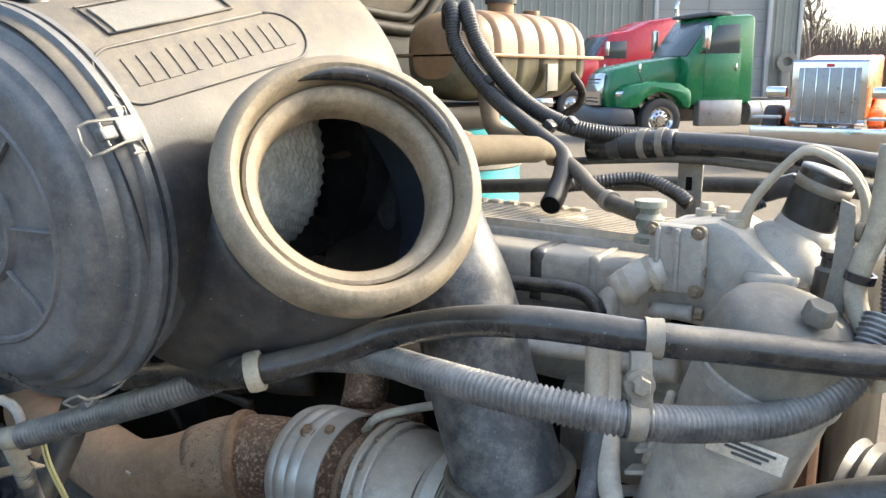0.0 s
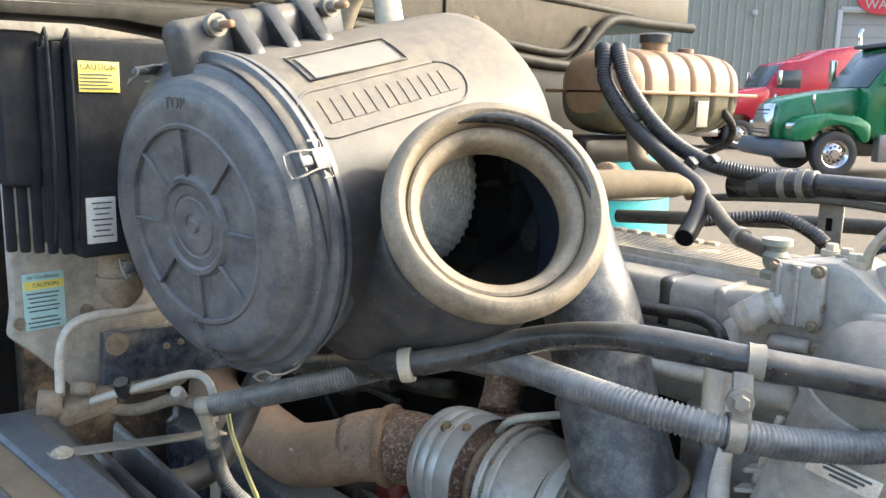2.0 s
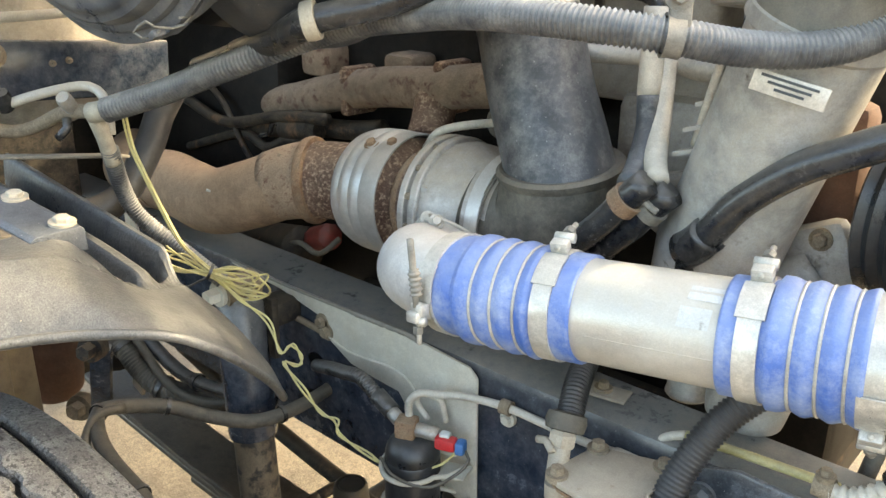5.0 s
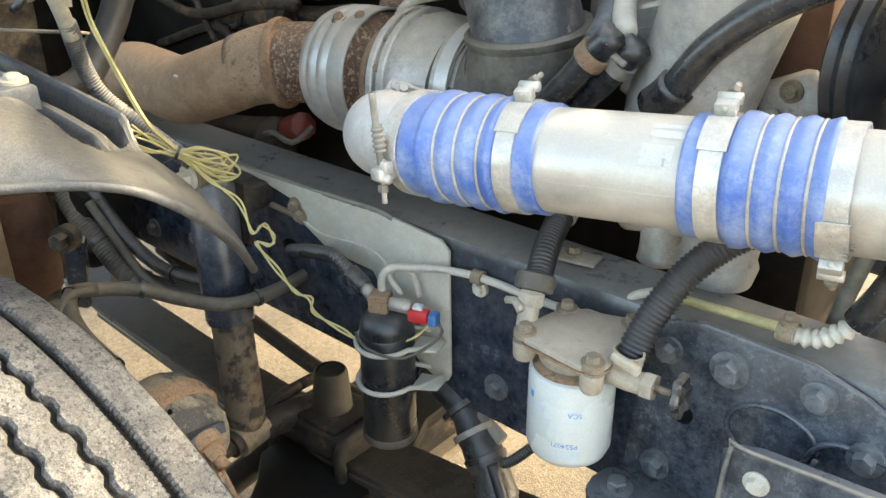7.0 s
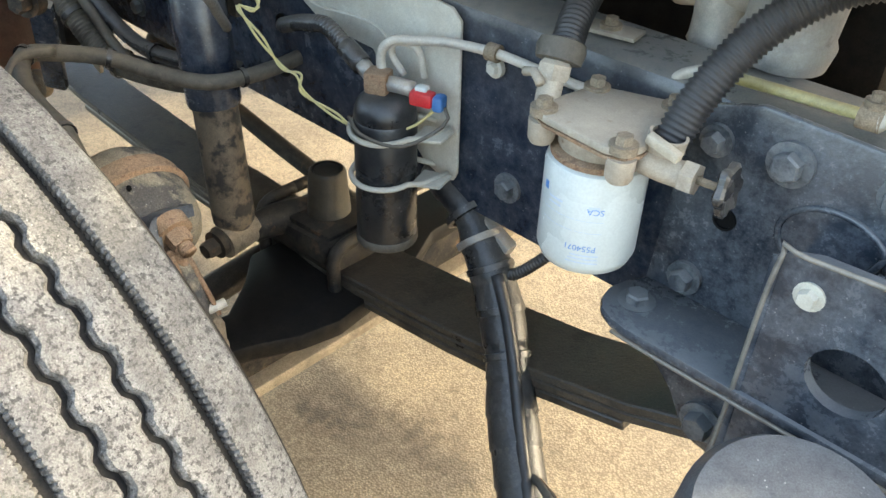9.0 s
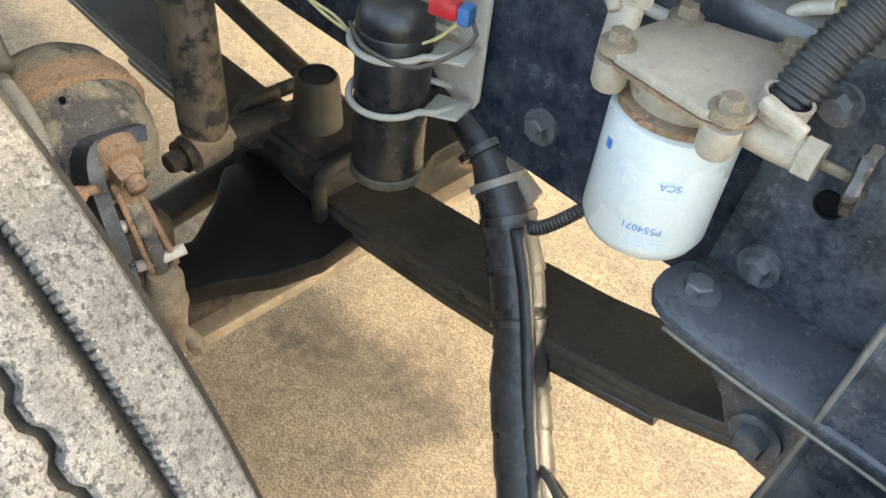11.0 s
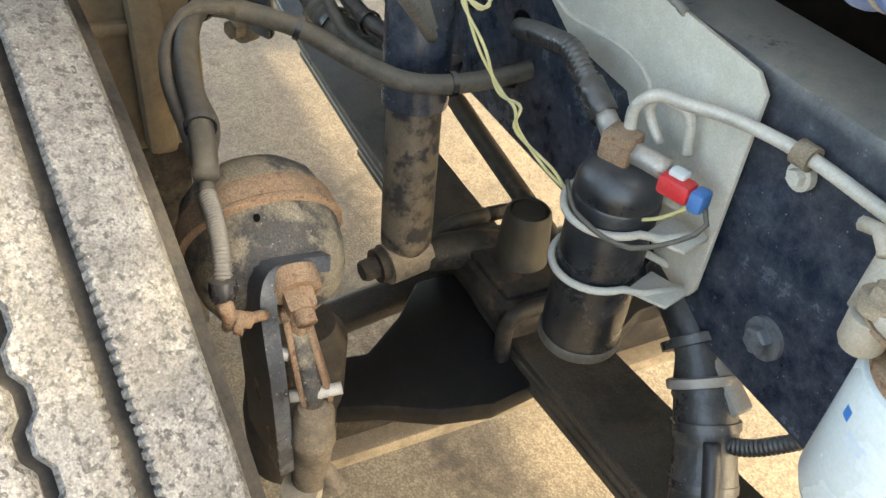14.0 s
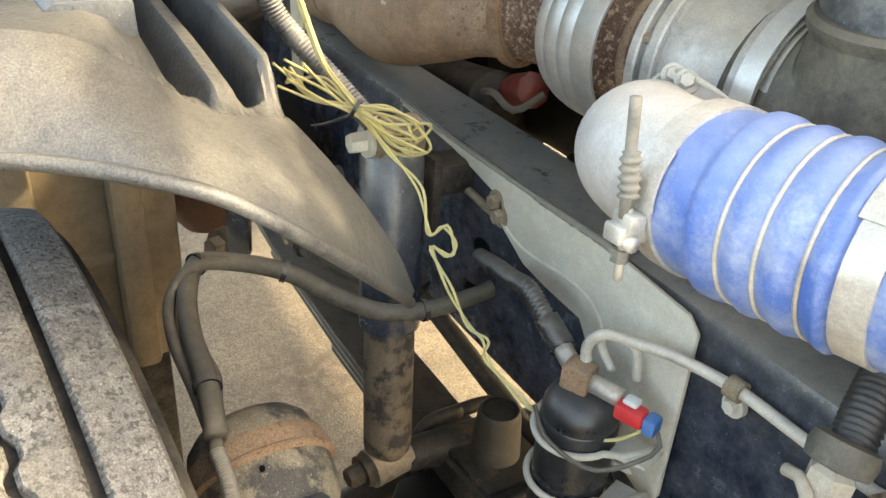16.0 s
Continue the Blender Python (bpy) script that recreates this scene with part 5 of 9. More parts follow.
part("clip_bracket", block((-0.445, 0.700, 0.628), (0.055, 0.02, 0.02), Matrix.Rotation(radians(25), 3, "Y"), 0.004), M_ALU, har)

# ---- yellow wire bundle ----
yw = thing("yellow_wires", (-0.86, 0.53, 0.95), "loose bundle of thin yellow wires with zip tie", "wires")
for k in range(3):
    o = V(0.003 * math.cos(k * 2.1), 0.003 * math.sin(k * 2.1), 0.002 * k)
    run = [(-0.935, 0.478, 1.19), (-0.926, 0.479, 1.147), (-0.911, 0.486, 1.105), (-0.90, 0.497, 1.062), (-0.882, 0.508, 1.018), (-0.872, 0.522, 0.995), (-0.861, 0.536, 0.975)]
    part("wire", tube([Vector(p) + o for p in run], 0.0016, 8, 0.006), M_YELLOW, yw)
random.seed(7)
for k in range(9):
    j = lambda a=0.012: random.uniform(-a, a)
    lp = [V(-0.861 + j(0.004), 0.536 + j(0.004), 0.975 + j(0.004)), V(-0.838 + j(), 0.562 + j(), 0.968 + j()), V(-0.818 + j(0.016), 0.588 + j(0.016), 0.952 + j(0.018)), V(-0.836 + j(), 0.575 + j(), 0.94 + j()), V(-0.857 + j(0.005), 0.538 + j(0.005), 0.97 + j(0.004)), V(-0.878 + j(), 0.505 + j(), 0.988 + j()), V(-0.896 + j(0.014), 0.475 + j(0.012), 1.008 + j(0.014))]
    part("wire_loop", tube(lp, 0.0015, 8, 0.005), M_YELLOW, yw)
for o in (V(0, 0, 0), V(0.006, 0.002, 0.004)):
    part("hanging_wire", tube([V(-0.861, 0.536, 0.972) + o] + [Vector(c) + o * (1 if n % 2 else -0.6) for n, c in enumerate([(-0.827, 0.558, 0.938), (-0.787, 0.57, 0.91), (-0.758, 0.572, 0.873), (-0.75, 0.58, 0.883), (-0.732, 0.587, 0.871), (-0.734, 0.578, 0.857), (-0.751, 0.571, 0.861), (-0.719, 0.572, 0.829), (-0.686, 0.581, 0.803), (-0.666, 0.584, 0.797), (-0.655, 0.585, 0.781), (-0.619, 0.595, 0.761), (-0.582, 0.609, 0.75), (-0.546, 0.618, 0.758), (-0.516, 0.633, 0.774), (-0.501, 0.644, 0.794)])], 0.0015, 8, 0.004), M_YELLOW, yw)
part("zip_tie", lathe([(0.009, -0.002), (0.0115, -0.002), (0.0115, 0.002), (0.009, 0.002)], (-0.861, 0.536, 0.974), (0.5, 0.6, -0.4), 16), M_RUBBER, yw)
part("zip_tail", tube([(-0.861, 0.530, 0.968), (-0.878, 0.512, 0.955), (-0.888, 0.498, 0.950)], 0.0016, 6), M_RUBBER, yw)
# ---- air cleaner ----
AX = V(-0.01, 0.977, 0.212).normalized()
AW = (V(0, 0, 1) - AX * AX.z).normalized()
AU = AW.cross(AX) if AW.cross(AX).x > 0 else AX.cross(AW)
HUB = V(-0.753, 0.334, 1.48)
LHUB, LAX = V(-0.7504, 0.3393, 1.4816), V(-0.148, 0.983, 0.108).normalized()
LAW = (V(0, 0, 1) - LAX * LAX.z).normalized()
LAU = LAW.cross(LAX) if LAW.cross(LAX).x > 0 else LAX.cross(LAW)
RC, RN = V(-0.452, 0.511, 1.527), V(0.736, -0.467, 0.488).normalized()


def can_pt(deg, h, r):
    """A point on the canister: degrees up from the front, way along it, radius."""
    return HUB + AX * h + (AU * math.cos(radians(deg)) + AW * math.sin(radians(deg))) * r


def lid_pt(deg, h, r):
    """The same on the lid, which sits slightly askew."""
    return LHUB + LAX * h + (LAU * math.cos(radians(deg)) + LAW * math.sin(radians(deg))) * r * 1.024


ac = thing("air_cleaner", HUB - V(0, 0, 0.19), "dusty black plastic air cleaner canister with open intake", "air cleaner")
prof = [(0.172, 0.062), (0.173, 0.064)] + [(0.174, 0.07 + 0.01 * i) for i in range(35)] + [(0.173, 0.43), (0.16, 0.448), (0.12, 0.455), (0, 0.458)]
can = lathe(prof, HUB, AX, 120)
spout_line = spline([V(-0.725, 0.600, 1.450), V(-0.665, 0.600, 1.457), V(-0.60, 0.592, 1.468), V(-0.525, 0.570, 1.494), RC - RN * 0.03, RC - RN * 0.012], 0.01)
doomed = [f for f in can.faces if min((f.calc_center_median() - q).length for q in spout_line[4:22]) < 0.105 and (f.calc_center_median() - HUB).dot(AX) < 0.35 and (f.calc_center_median() - HUB).dot(AU) > 0.05]
bmesh.ops.delete(can, geom=doomed, context="FACES")
part("canister", can, M_PLASTIC, ac)
lid = part("lid", lathe([(r * 1.024, h if h < 0.009 else 0.009 + (h - 0.009) * 0.66) for r, h in [(0, 0.001), (0.006, 0.0), (0.008, 0.003), (0.013, 0.003), (0.014, 0.0015), (0.030, 0.0015), (0.0315, 0.003), (0.034, 0.003), (0.0355, 0.0015), (0.045, 0.001), (0.048, -0.002), (0.053, -0.0025), (0.055, 0.002), (0.057, 0.0035), (0.104, 0.0035), (0.1055, -0.0015), (0.109, -0.002), (0.111, 0.0005), (0.128, 0.0), (0.138, 0.0005), (0.144, 0.003), (0.1465, 0.007), (0.149, 0.009), (0.1545, 0.012), (0.158, 0.020), (0.160, 0.034), (0.1615, 0.0345), (0.166, 0.036), (0.1685, 0.040), (0.1695, 0.052), (0.171, 0.0525), (0.1785, 0.0535), (0.1815, 0.056), (0.182, 0.066), (0.1815, 0.067), (0.177, 0.0675), (0.177, 0.074), (0.1815, 0.0745), (0.182, 0.083), (0.178, 0.0865), (0.1745, 0.088), (0.1735, 0.125)]], LHUB, LAX, 96), M_LID, ac, "round dull black lid with raised ribs")
for k in range(8):
    a = radians(45 * k)
    way = LAU * math.cos(a) + LAW * math.sin(a)
    m = axes(LHUB + way * 0.082 + LAX * 0.0025, way, LAX.cross(way))
    rib = block((0, 0, 0), (0.052, 0.0021, 0.0075), None, 0.0010)
    bmesh.ops.transform(rib, matrix=m, verts=rib.verts)
    part("rib", rib, M_LID, lid)
flat_text("TOP", axes(lid_pt(92, -0.0008, 0.131), LAU, LAW), 0.018, M_LID, lid, "raised_lettering")
for deg in (25.5, -62, 118, 205):
    rod = lambda *w: sweep([lid_pt(deg + d, h, r) for d, h, r in w], 0.0013, 6)
    lt = part("latch", join(rod((-4, 0.004, 0.174), (-4, 0.010, 0.181), (-3, 0.030, 0.185), (-3, 0.044, 0.1845)), rod((4, 0.004, 0.174), (4, 0.010, 0.181), (3, 0.030, 0.185), (3, 0.044, 0.1845)), rod((-4, 0.004, 0.174), (0, 0.002, 0.173), (4, 0.004, 0.174)), rod((-3, 0.016, 0.184), (0, 0.014, 0.185), (3, 0.016, 0.184)), rod((-3, 0.044, 0.1845), (-6, 0.050, 0.181), (-6, 0.036, 0.1825)), rod((3, 0.044, 0.1845), (6, 0.050, 0.181), (6.5, 0.034, 0.181))), M_WIRE, ac, "bare wire latch")
    out = LAU * math.cos(radians(deg)) + LAW * math.sin(radians(deg))
    part("latch_block", placed_block(lid_pt(deg, 0.018, 0.184), (0.008, 0.011, 0.015), out, LAX.cross(out)), M_LID, lt)
    part("latch_plate", placed_block(lid_pt(deg, 0.040, 0.184), (0.003, 0.022, 0.020), out, LAX.cross(out), 0.001), M_LID, lt)


def can_patch(d0, d1, h0, h1, r, n=8):
    bm = bmesh.new()
    rows = [[bm.verts.new(can_pt(d0 + (d1 - d0) * i / n, h, r)) for i in range(n + 1)] for h in (h0, h1)]
    for i in range(n):
        bm.faces.new((rows[0][i], rows[0][i + 1], rows[1][i + 1], rows[1][i]))
    bmesh.ops.recalc_face_normals(bm, faces=bm.faces)
    bmesh.ops.solidify(bm, geom=bm.faces[:], thickness=0.0015)
    return bm


def oval(d, h0, h1, half, r=0.1785, n=14):
    """A stadium outline along the canister."""
    k = math.degrees(1 / 0.177)
    pts = [can_pt(d + half * k * math.cos(radians(a)), h1 - half + half * math.sin(radians(a)), r) for a in range(0, 181, 15)]
    pts += [can_pt(d + half * k * math.cos(radians(a)), h0 + half + half * math.sin(radians(a)), r) for a in range(180, 361, 15)]
    return pts + [pts[0]]


part("embossed_oval", sweep(oval(38.5, 0.082, 0.318, 0.030, 0.1745), 0.0016, 6), M_PLASTIC, ac)
for k in range(12):
    h = 0.112 + 0.0158 * k
    part("embossed_bar", can_patch(34.0, 43.5, h, h + (0.004 if k in (4, 8) else 0.0125), 0.1752, 4), M_PLASTIC, ac)
part("blank_label", can_patch(53, 66, 0.130, 0.252, 0.1762, 10), M_PAPER, ac, "faded blank paper label")
part("label_frame", sweep([can_pt(52.5, 0.122, 0.1758), can_pt(60, 0.122, 0.1758), can_pt(68, 0.122, 0.1758), can_pt(68, 0.19, 0.1758), can_pt(68, 0.260, 0.1758), can_pt(60, 0.260, 0.1758), can_pt(52.5, 0.260, 0.1758), can_pt(52.5, 0.19, 0.1758), can_pt(52.5, 0.122, 0.1758)], 0.0013, 6), M_PLASTIC, ac)
ringp = [(0.0752, -0.046), (0.0750, -0.03), (0.0765, -0.018), (0.080, -0.013), (0.0865, -0.0105), (0.0895, -0.0115), (0.0905, -0.016), (0.0918, -0.016), (0.0924, -0.006), (0.0938, 0.001), (0.0965, 0.0062), (0.1005, 0.0088), (0.1045, 0.0085), (0.1085, 0.0055), (0.1120, 0.0005), (0.1145, -0.007), (0.1155, -0.015), (0.1145, -0.023), (0.111, -0.030), (0.106, -0.034), (0.1045, -0.039), (0.107, -0.044), (0.1055, -0.052), (0.099, -0.056)]
part("intake_lip", lathe(ringp, RC, RN, 96), M_RING, ac, "tan dusty rubber intake lip")
rf = frame_of(RN)
part("scuffed_band", sweep([RC + RN * 0.0005 + rf @ V(0.0955 * math.cos(radians(a)), 0.0955 * math.sin(radians(a)), 0) for a in range(24, -100, -6)], lambda s: 0.0075 * min(1.0, 0.15 + s / 0.04, 0.15 + max(0.0, 0.188 - s) / 0.05), 10), M_RUBBER, ac, "black scuffed rubber band on the lip")
part("lip_tab", block(RC + rf @ V(0.082, -0.078, -0.010), (0.018, 0.012, 0.010), None, 0.003), M_BEIGE, ac)
part("intake_spout", sweep(spout_line, lambda s: max(0.097, 0.168 - 0.36 * max(0.0, s - 0.05)), 64, False), M_PLASTIC, ac)
part("intake_throat", sweep(spout_line[14:-3], lambda s: max(0.0765, 0.120 - 0.28 * s), 64, False), M_INNER, ac, "dark inside of the intake, lightened for reflected light")
mesh_cyl = lathe([(0.0, 0.10), (0.146, 0.10)] + [(0.146 + (0.0018 if i % 2 else 0.0), 0.10 + 0.0036 * i) for i in range(57)] + [(0.144, 0.310), (0.138, 0.318), (0.12, 0.322), (0.0, 0.324)], HUB, AX, 200)
for v in mesh_cyl.verts:
    d = v.co - HUB
    ang = math.atan2(d.dot(AW), d.dot(AU))
    ax_r = (d - AX * d.dot(AX))
    v.co += ax_r.normalized() * 0.0022 * math.sin(ang * 60 + d.dot(AX) * 300)
part("filter_element", mesh_cyl, M_MESH, ac, "grey woven filter mesh inside")
blk = block((0, 0, 0.03), (0.225, 0.045, 0.075), None, 0.014, 3)
bmesh.ops.transform(blk, matrix=Matrix.Translation(can_pt(98, 0.152, 0.150)) @ Matrix((AX, AW.cross(AX), AW)).transposed().to_4x4(), verts=blk.verts)
saddle = part("mount_saddle", blk, M_PLASTIC, ac)
for k in range(3):
    h = 0.112 + 0.047 * k
    w = prism([(-0.02, -0.01), (0.046, -0.01), (0.040, 0.004), (0.006, 0.046), (-0.02, 0.05)], 0.020, axes(can_pt(92, h + 0.010, 0.172), AU, AW), 0.004)
    part("gusset", w, M_DRIER, saddle)
for h in (0.082, 0.236):
    c = can_pt(89, h, 0.206)
    st = part("stud", tube([c - AU * 0.01, c + AU * 0.04], 0.0045, 10), M_RUSTDUST, saddle, "rusty stud end")
    part("stud_nut", hexbolt(c + AU * 0.010, AU, 0.0080, 0.010), M_CLAMP, st)
part("back_collar", lathe([(0.06, 0.0), (0.085, 0.0), (0.088, 0.01), (0.07, 0.03), (0.05, 0.035)], HUB + AX * 0.42 + AW * 0.02 + AU * 0.05, AX, 40), M_RING, ac)

# ---- intake duct to the turbocharger ----
duct = thing("intake_duct", (-0.45, 0.78, 1.13), "black plastic intake duct running down to the turbocharger", "air duct")
part("duct", tube([(-0.62, 0.80, 1.52), (-0.578, 0.80, 1.42), (-0.539, 0.80, 1.342), (-0.505, 0.795, 1.241), (-0.474, 0.786, 1.176), (-0.450, 0.780, 1.12)], lambda s: 0.060 + 0.017 * s, 48), M_DUCT, duct)
part("cuff", lathe([(0.064, -0.02), (0.0735, -0.02), (0.0755, -0.004), (0.078, 0.0), (0.0785, 0.006), (0.074, 0.010), (0.064, 0.008)], (-0.458, 0.781, 1.147), (-0.04, -0.16, 0.98), 48), M_ELBOW, duct)
ie_ = thing("inlet_elbow", (-0.5, 0.79, 0.97), "dusty grey-brown rubber inlet elbow on the turbocharger", "elbow")
part("rubber_elbow", tube([(-0.56, 0.795, 1.060), (-0.51, 0.792, 1.060), (-0.470, 0.787, 1.078), (-0.457, 0.783, 1.12), (-0.458, 0.781, 1.148)], lambda s: 0.0865 - 0.075 * s, 48), M_ELBOW, ie_)
part("hose_clamp", lathe([(0.0865, -0.007), (0.0885, -0.007), (0.0885, 0.007), (0.0865, 0.007)], (-0.530, 0.792, 1.060), (1, -0.02, 0.0), 48), M_CLAMP, ie_)

# ---- turbocharger ----
turbo = thing("turbocharger", (-0.7, 0.79, 0.97), "turbocharger with silver heat shield and rusty turbine", "turbocharger")
TX, T0 = V(1, 0.01, 0.03), V(-0.805, 0.79, 1.055)
sh = part("heat_shield", lathe([(0.066, 0.002), (0.078, 0.0), (0.086, 0.005), (0.0895, 0.016), (0.088, 0.022), (0.0915, 0.028), (0.092, 0.038), (0.089, 0.044), (0.0925, 0.050), (0.0925, 0.060), (0.090, 0.066), (0.092, 0.072), (0.092, 0.100), (0.0895, 0.100), (0.088, 0.02)], T0, TX, 72), M_SILVER, turbo, "ribbed silver heat shield")
for dx, a in ((0.05, 118), (0.083, 112)):
    n = V(0, math.cos(radians(a)) , math.sin(radians(a)))
    part("shield_bolt", hexbolt(T0 + V(dx, 0, 0) + n * 0.093, n, 0.0075, 0.006), M_RUSTDUST, sh)
part("turbine_housing", lathe([(0.045, -0.06), (0.060, -0.02), (0.075, 0.0), (0.085, 0.02), (0.085, 0.09), (0.06, 0.105), (0.055, 0.16)], T0, TX, 40), M_RUST, turbo)
part("v_clamp", lathe([(0.062, 0.110), (0.073, 0.112), (0.076, 0.118), (0.073, 0.124), (0.062, 0.126)], T0, TX, 40), M_RUSTDUST, turbo, "rusty v-band clamp")
part("center_band", lathe([(0.058, 0.115), (0.072, 0.118), (0.074, 0.125), (0.070, 0.130), (0.062, 0.134), (0.066, 0.140), (0.064, 0.150), (0.05, 0.16)], T0, TX, 40), M_RUST, turbo, "brown rusty bearing housing")
part("compressor_back", lathe([(0.05, 0.0), (0.080, 0.0), (0.0805, 0.006), (0.094, 0.0065), (0.0975, 0.009), (0.0975, 0.017), (0.096, 0.0185), (0.089, 0.019), (0.089, 0.026), (0.0955, 0.0265), (0.0970, 0.028), (0.0970, 0.037), (0.0955, 0.0385), (0.090, 0.039), (0.090, 0.044)], (-0.662, 0.79, 1.060), TX, 64), M_ALU, turbo)
for a in range(60, 260, 25):
    n = V(0, math.cos(radians(a)), math.sin(radians(a)))
    part("flange_bolt", hexbolt(V(-0.6425, 0.79, 1.0605) + n * 0.0925, (1, 0.01, 0.03), 0.0048, 0.008, False), M_DUSTSTEEL, turbo)
part("compressor_volute", lathe([(0.090, 0.0), (0.093, 0.01), (0.091, 0.03), (0.082, 0.045), (0.080, 0.062), (0.084, 0.064), (0.084, 0.074), (0.080, 0.076), (0.08, 0.10)], (-0.620, 0.79, 1.061), TX, 64), M_ALU, turbo)
part("hose_band", lathe([(0.088, 0.0), (0.0895, 0.0), (0.0895, 0.02), (0.088, 0.02)], (-0.545, 0.791, 1.063), TX, 48), M_SILVER, turbo, "bright steel hose band")
for a in (100, 150, 200):
    n = V(0, math.cos(radians(a)), math.sin(radians(a)))
    part("bolt", hexbolt(V(-0.622, 0.79, 1.06) + n * 0.088, (1, 0, 0), 0.006, 0.01, False), M_ALU, turbo)
part("oil_feed_tube", tube([(-0.70, 0.80, 1.13), (-0.67, 0.80, 1.16), (-0.62, 0.85, 1.17), (-0.6, 0.92, 1.16)], 0.006, 10), M_TUBE, turbo)
part("mount_foot", block((-0.735, 0.87, 1.10), (0.11, 0.09, 0.05), None, 0.01), M_RUST, turbo)

for pts, r in (([(-1.466, 0.885, 1.093), (-1.322, 0.88, 1.067), (-1.152, 0.885, 1.100), (-1.021, 0.89, 1.112)], 0.011), ([(-1.50, 0.90, 0.985), (-1.294, 0.895, 1.045), (-1.20, 0.885, 1.035), (-1.128, 0.89, 1.06), (-1.04, 0.90, 1.05)], 0.009), ([(-1.42, 0.90, 1.14), (-1.33, 0.885, 1.10), (-1.27, 0.88, 1.03), (-1.22, 0.89, 0.96)], 0.006)):
    solo("engine_wiring", tube(pts, r, 10), M_STEEL, "dark dusty wiring run on the engine side", "wiring", "engine side wiring")
sol = thing("solenoid", (-1.09, 0.9, 1.07), "dark dusty cylindrical solenoid on the engine side", "solenoid")
part("can", lathe([(0, -0.055), (0.019, -0.053), (0.021, -0.045), (0.021, 0.03), (0.016, 0.034), (0.016, 0.05), (0, 0.052)], (-1.10, 0.895, 1.082), (1, 0.0, 0.12), 20), M_STEEL, sol)
part("lead", tube([(-1.155, 0.895, 1.076), (-1.18, 0.89, 1.085), (-1.195, 0.89, 1.06), (-1.23, 0.895, 1.05)], 0.005, 8), M_RUBBER, sol)
solo("hanging_strap", prism([(-1.262, 0.86), (-1.228, 0.865), (-1.212, 0.99), (-1.262, 0.985)], 0.004, axes((0, 0.622, 0), (1, 0, 0), (0, 0, 1)), 0.001), M_BEIGE, "tan dusty flat strap beside the frame", "strap")

# ---- exhaust ----
ex = thing("exhaust_pipe", (-1.0, 0.75, 0.95), "tan dust-covered exhaust elbow with rusty band clamp", "exhaust pipe")
part("elbow", tube([(-1.75, 0.90, 0.93), (-1.58, 0.80, 0.945), (-1.43, 0.752, 0.955), (-1.29, 0.725, 0.985), (-1.185, 0.705, 0.990), (-1.09, 0.697, 0.992), (-1.0, 0.708, 1.02), (-0.945, 0.735, 1.043), (-0.91, 0.757, 1.05)], 0.0555, 40), M_TAN, ex)
part("seam", lathe([(0.0555, -0.004), (0.0575, -0.003), (0.0575, 0.003), (0.0555, 0.004)], (-1.31, 0.728, 0.980), (1, -0.2, 0.15), 40), M_TAN, ex)
part("flared_pipe", tube([(-0.965, 0.725, 1.037), (-0.93, 0.745, 1.048), (-0.905, 0.76, 1.052)], lambda s: 0.056 + 0.09 * s, 40), M_RUSTPIPE, ex, "rust-speckled flared pipe end")
bandc = part("band_clamp", lathe([(0.060, -0.008), (0.0675, -0.007), (0.069, 0.0), (0.0675, 0.007), (0.060, 0.008)], (-0.902, 0.760, 1.052), (0.87, 0.42, 0.1), 48), M_RUSTDUST, ex, "rusty band clamp")
part("clamp_bolt", tube([(-0.925, 0.715, 1.098), (-0.935, 0.700, 1.07), (-0.945, 0.69, 1.05)], 0.004, 8), M_DUSTSTEEL, bandc)
part("sleeve", tube([(-0.905, 0.76, 1.052), (-0.86, 0.778, 1.055), (-0.80, 0.79, 1.055)], 0.0605, 40), M_RUST, ex, "flaking rusty sleeve")
part("tag", block((-1.035, 0.652, 1.025), (0.012, 0.003, 0.016), None, 0.001), M_TUBE, ex)
man = thing("exhaust_manifold", (-0.9, 0.95, 1.12), "rusty dusty cast exhaust manifold on the engine side", "manifold")
part("log", tube([(-1.35, 0.96, 1.09), (-1.19, 0.94, 1.115), (-1.05, 0.94, 1.150), (-0.92, 0.935, 1.175), (-0.80, 0.93, 1.188), (-0.68, 0.93, 1.205), (-0.55, 0.95, 1.21)], 0.034, 20), M_MANI, man)
for x, z in ((-1.0, 1.16), (-0.78, 1.19)):
    part("flange", block((x, 0.945, z), (0.022, 0.075, 0.085), None, 0.008), M_RUST, man)
part("down_leg", tube([(-0.80, 0.93, 1.18), (-0.79, 0.91, 1.14), (-0.775, 0.88, 1.11)], 0.034, 18), M_RUST, man)
for x in (-1.12, -0.9, -0.7):
    part("port", block((x, 0.975, 1.20), (0.07, 0.07, 0.06), None, 0.012), M_MANI, man)

# ---- charge air pipe ----
cp = thing("charge_air_pipe", (-0.3, 0.6, 1.02), "silver charge air pipe with blue silicone hump hoses", "pipe")
CL = spline([(-0.52, 0.78, 1.0), (-0.566, 0.70, 1.024), (-0.564, 0.650, 1.037), (-0.522, 0.603, 1.052), (-0.454, 0.582, 1.062), (-0.394, 0.583, 1.067), (-0.30, 0.598, 1.073), (-0.147, 0.622, 1.085), (-0.076, 0.634, 1.09), (0.1, 0.662, 1.103)], 0.003)


def along(x):
    """The step of the pipe's line that lies at x, past the elbow."""
    return min((i for i in range(len(CL)) if CL[i].y < 0.60 or CL[i].x > -0.45), key=lambda i: abs(CL[i].x - x))


def piece(x0, x1):
    return CL[along(x0):along(x1) + 1]


def ring_at(x, profile, seg=40):
    i = along(x)
    return lathe(profile, CL[i], CL[i + 1] - CL[i - 1], seg)


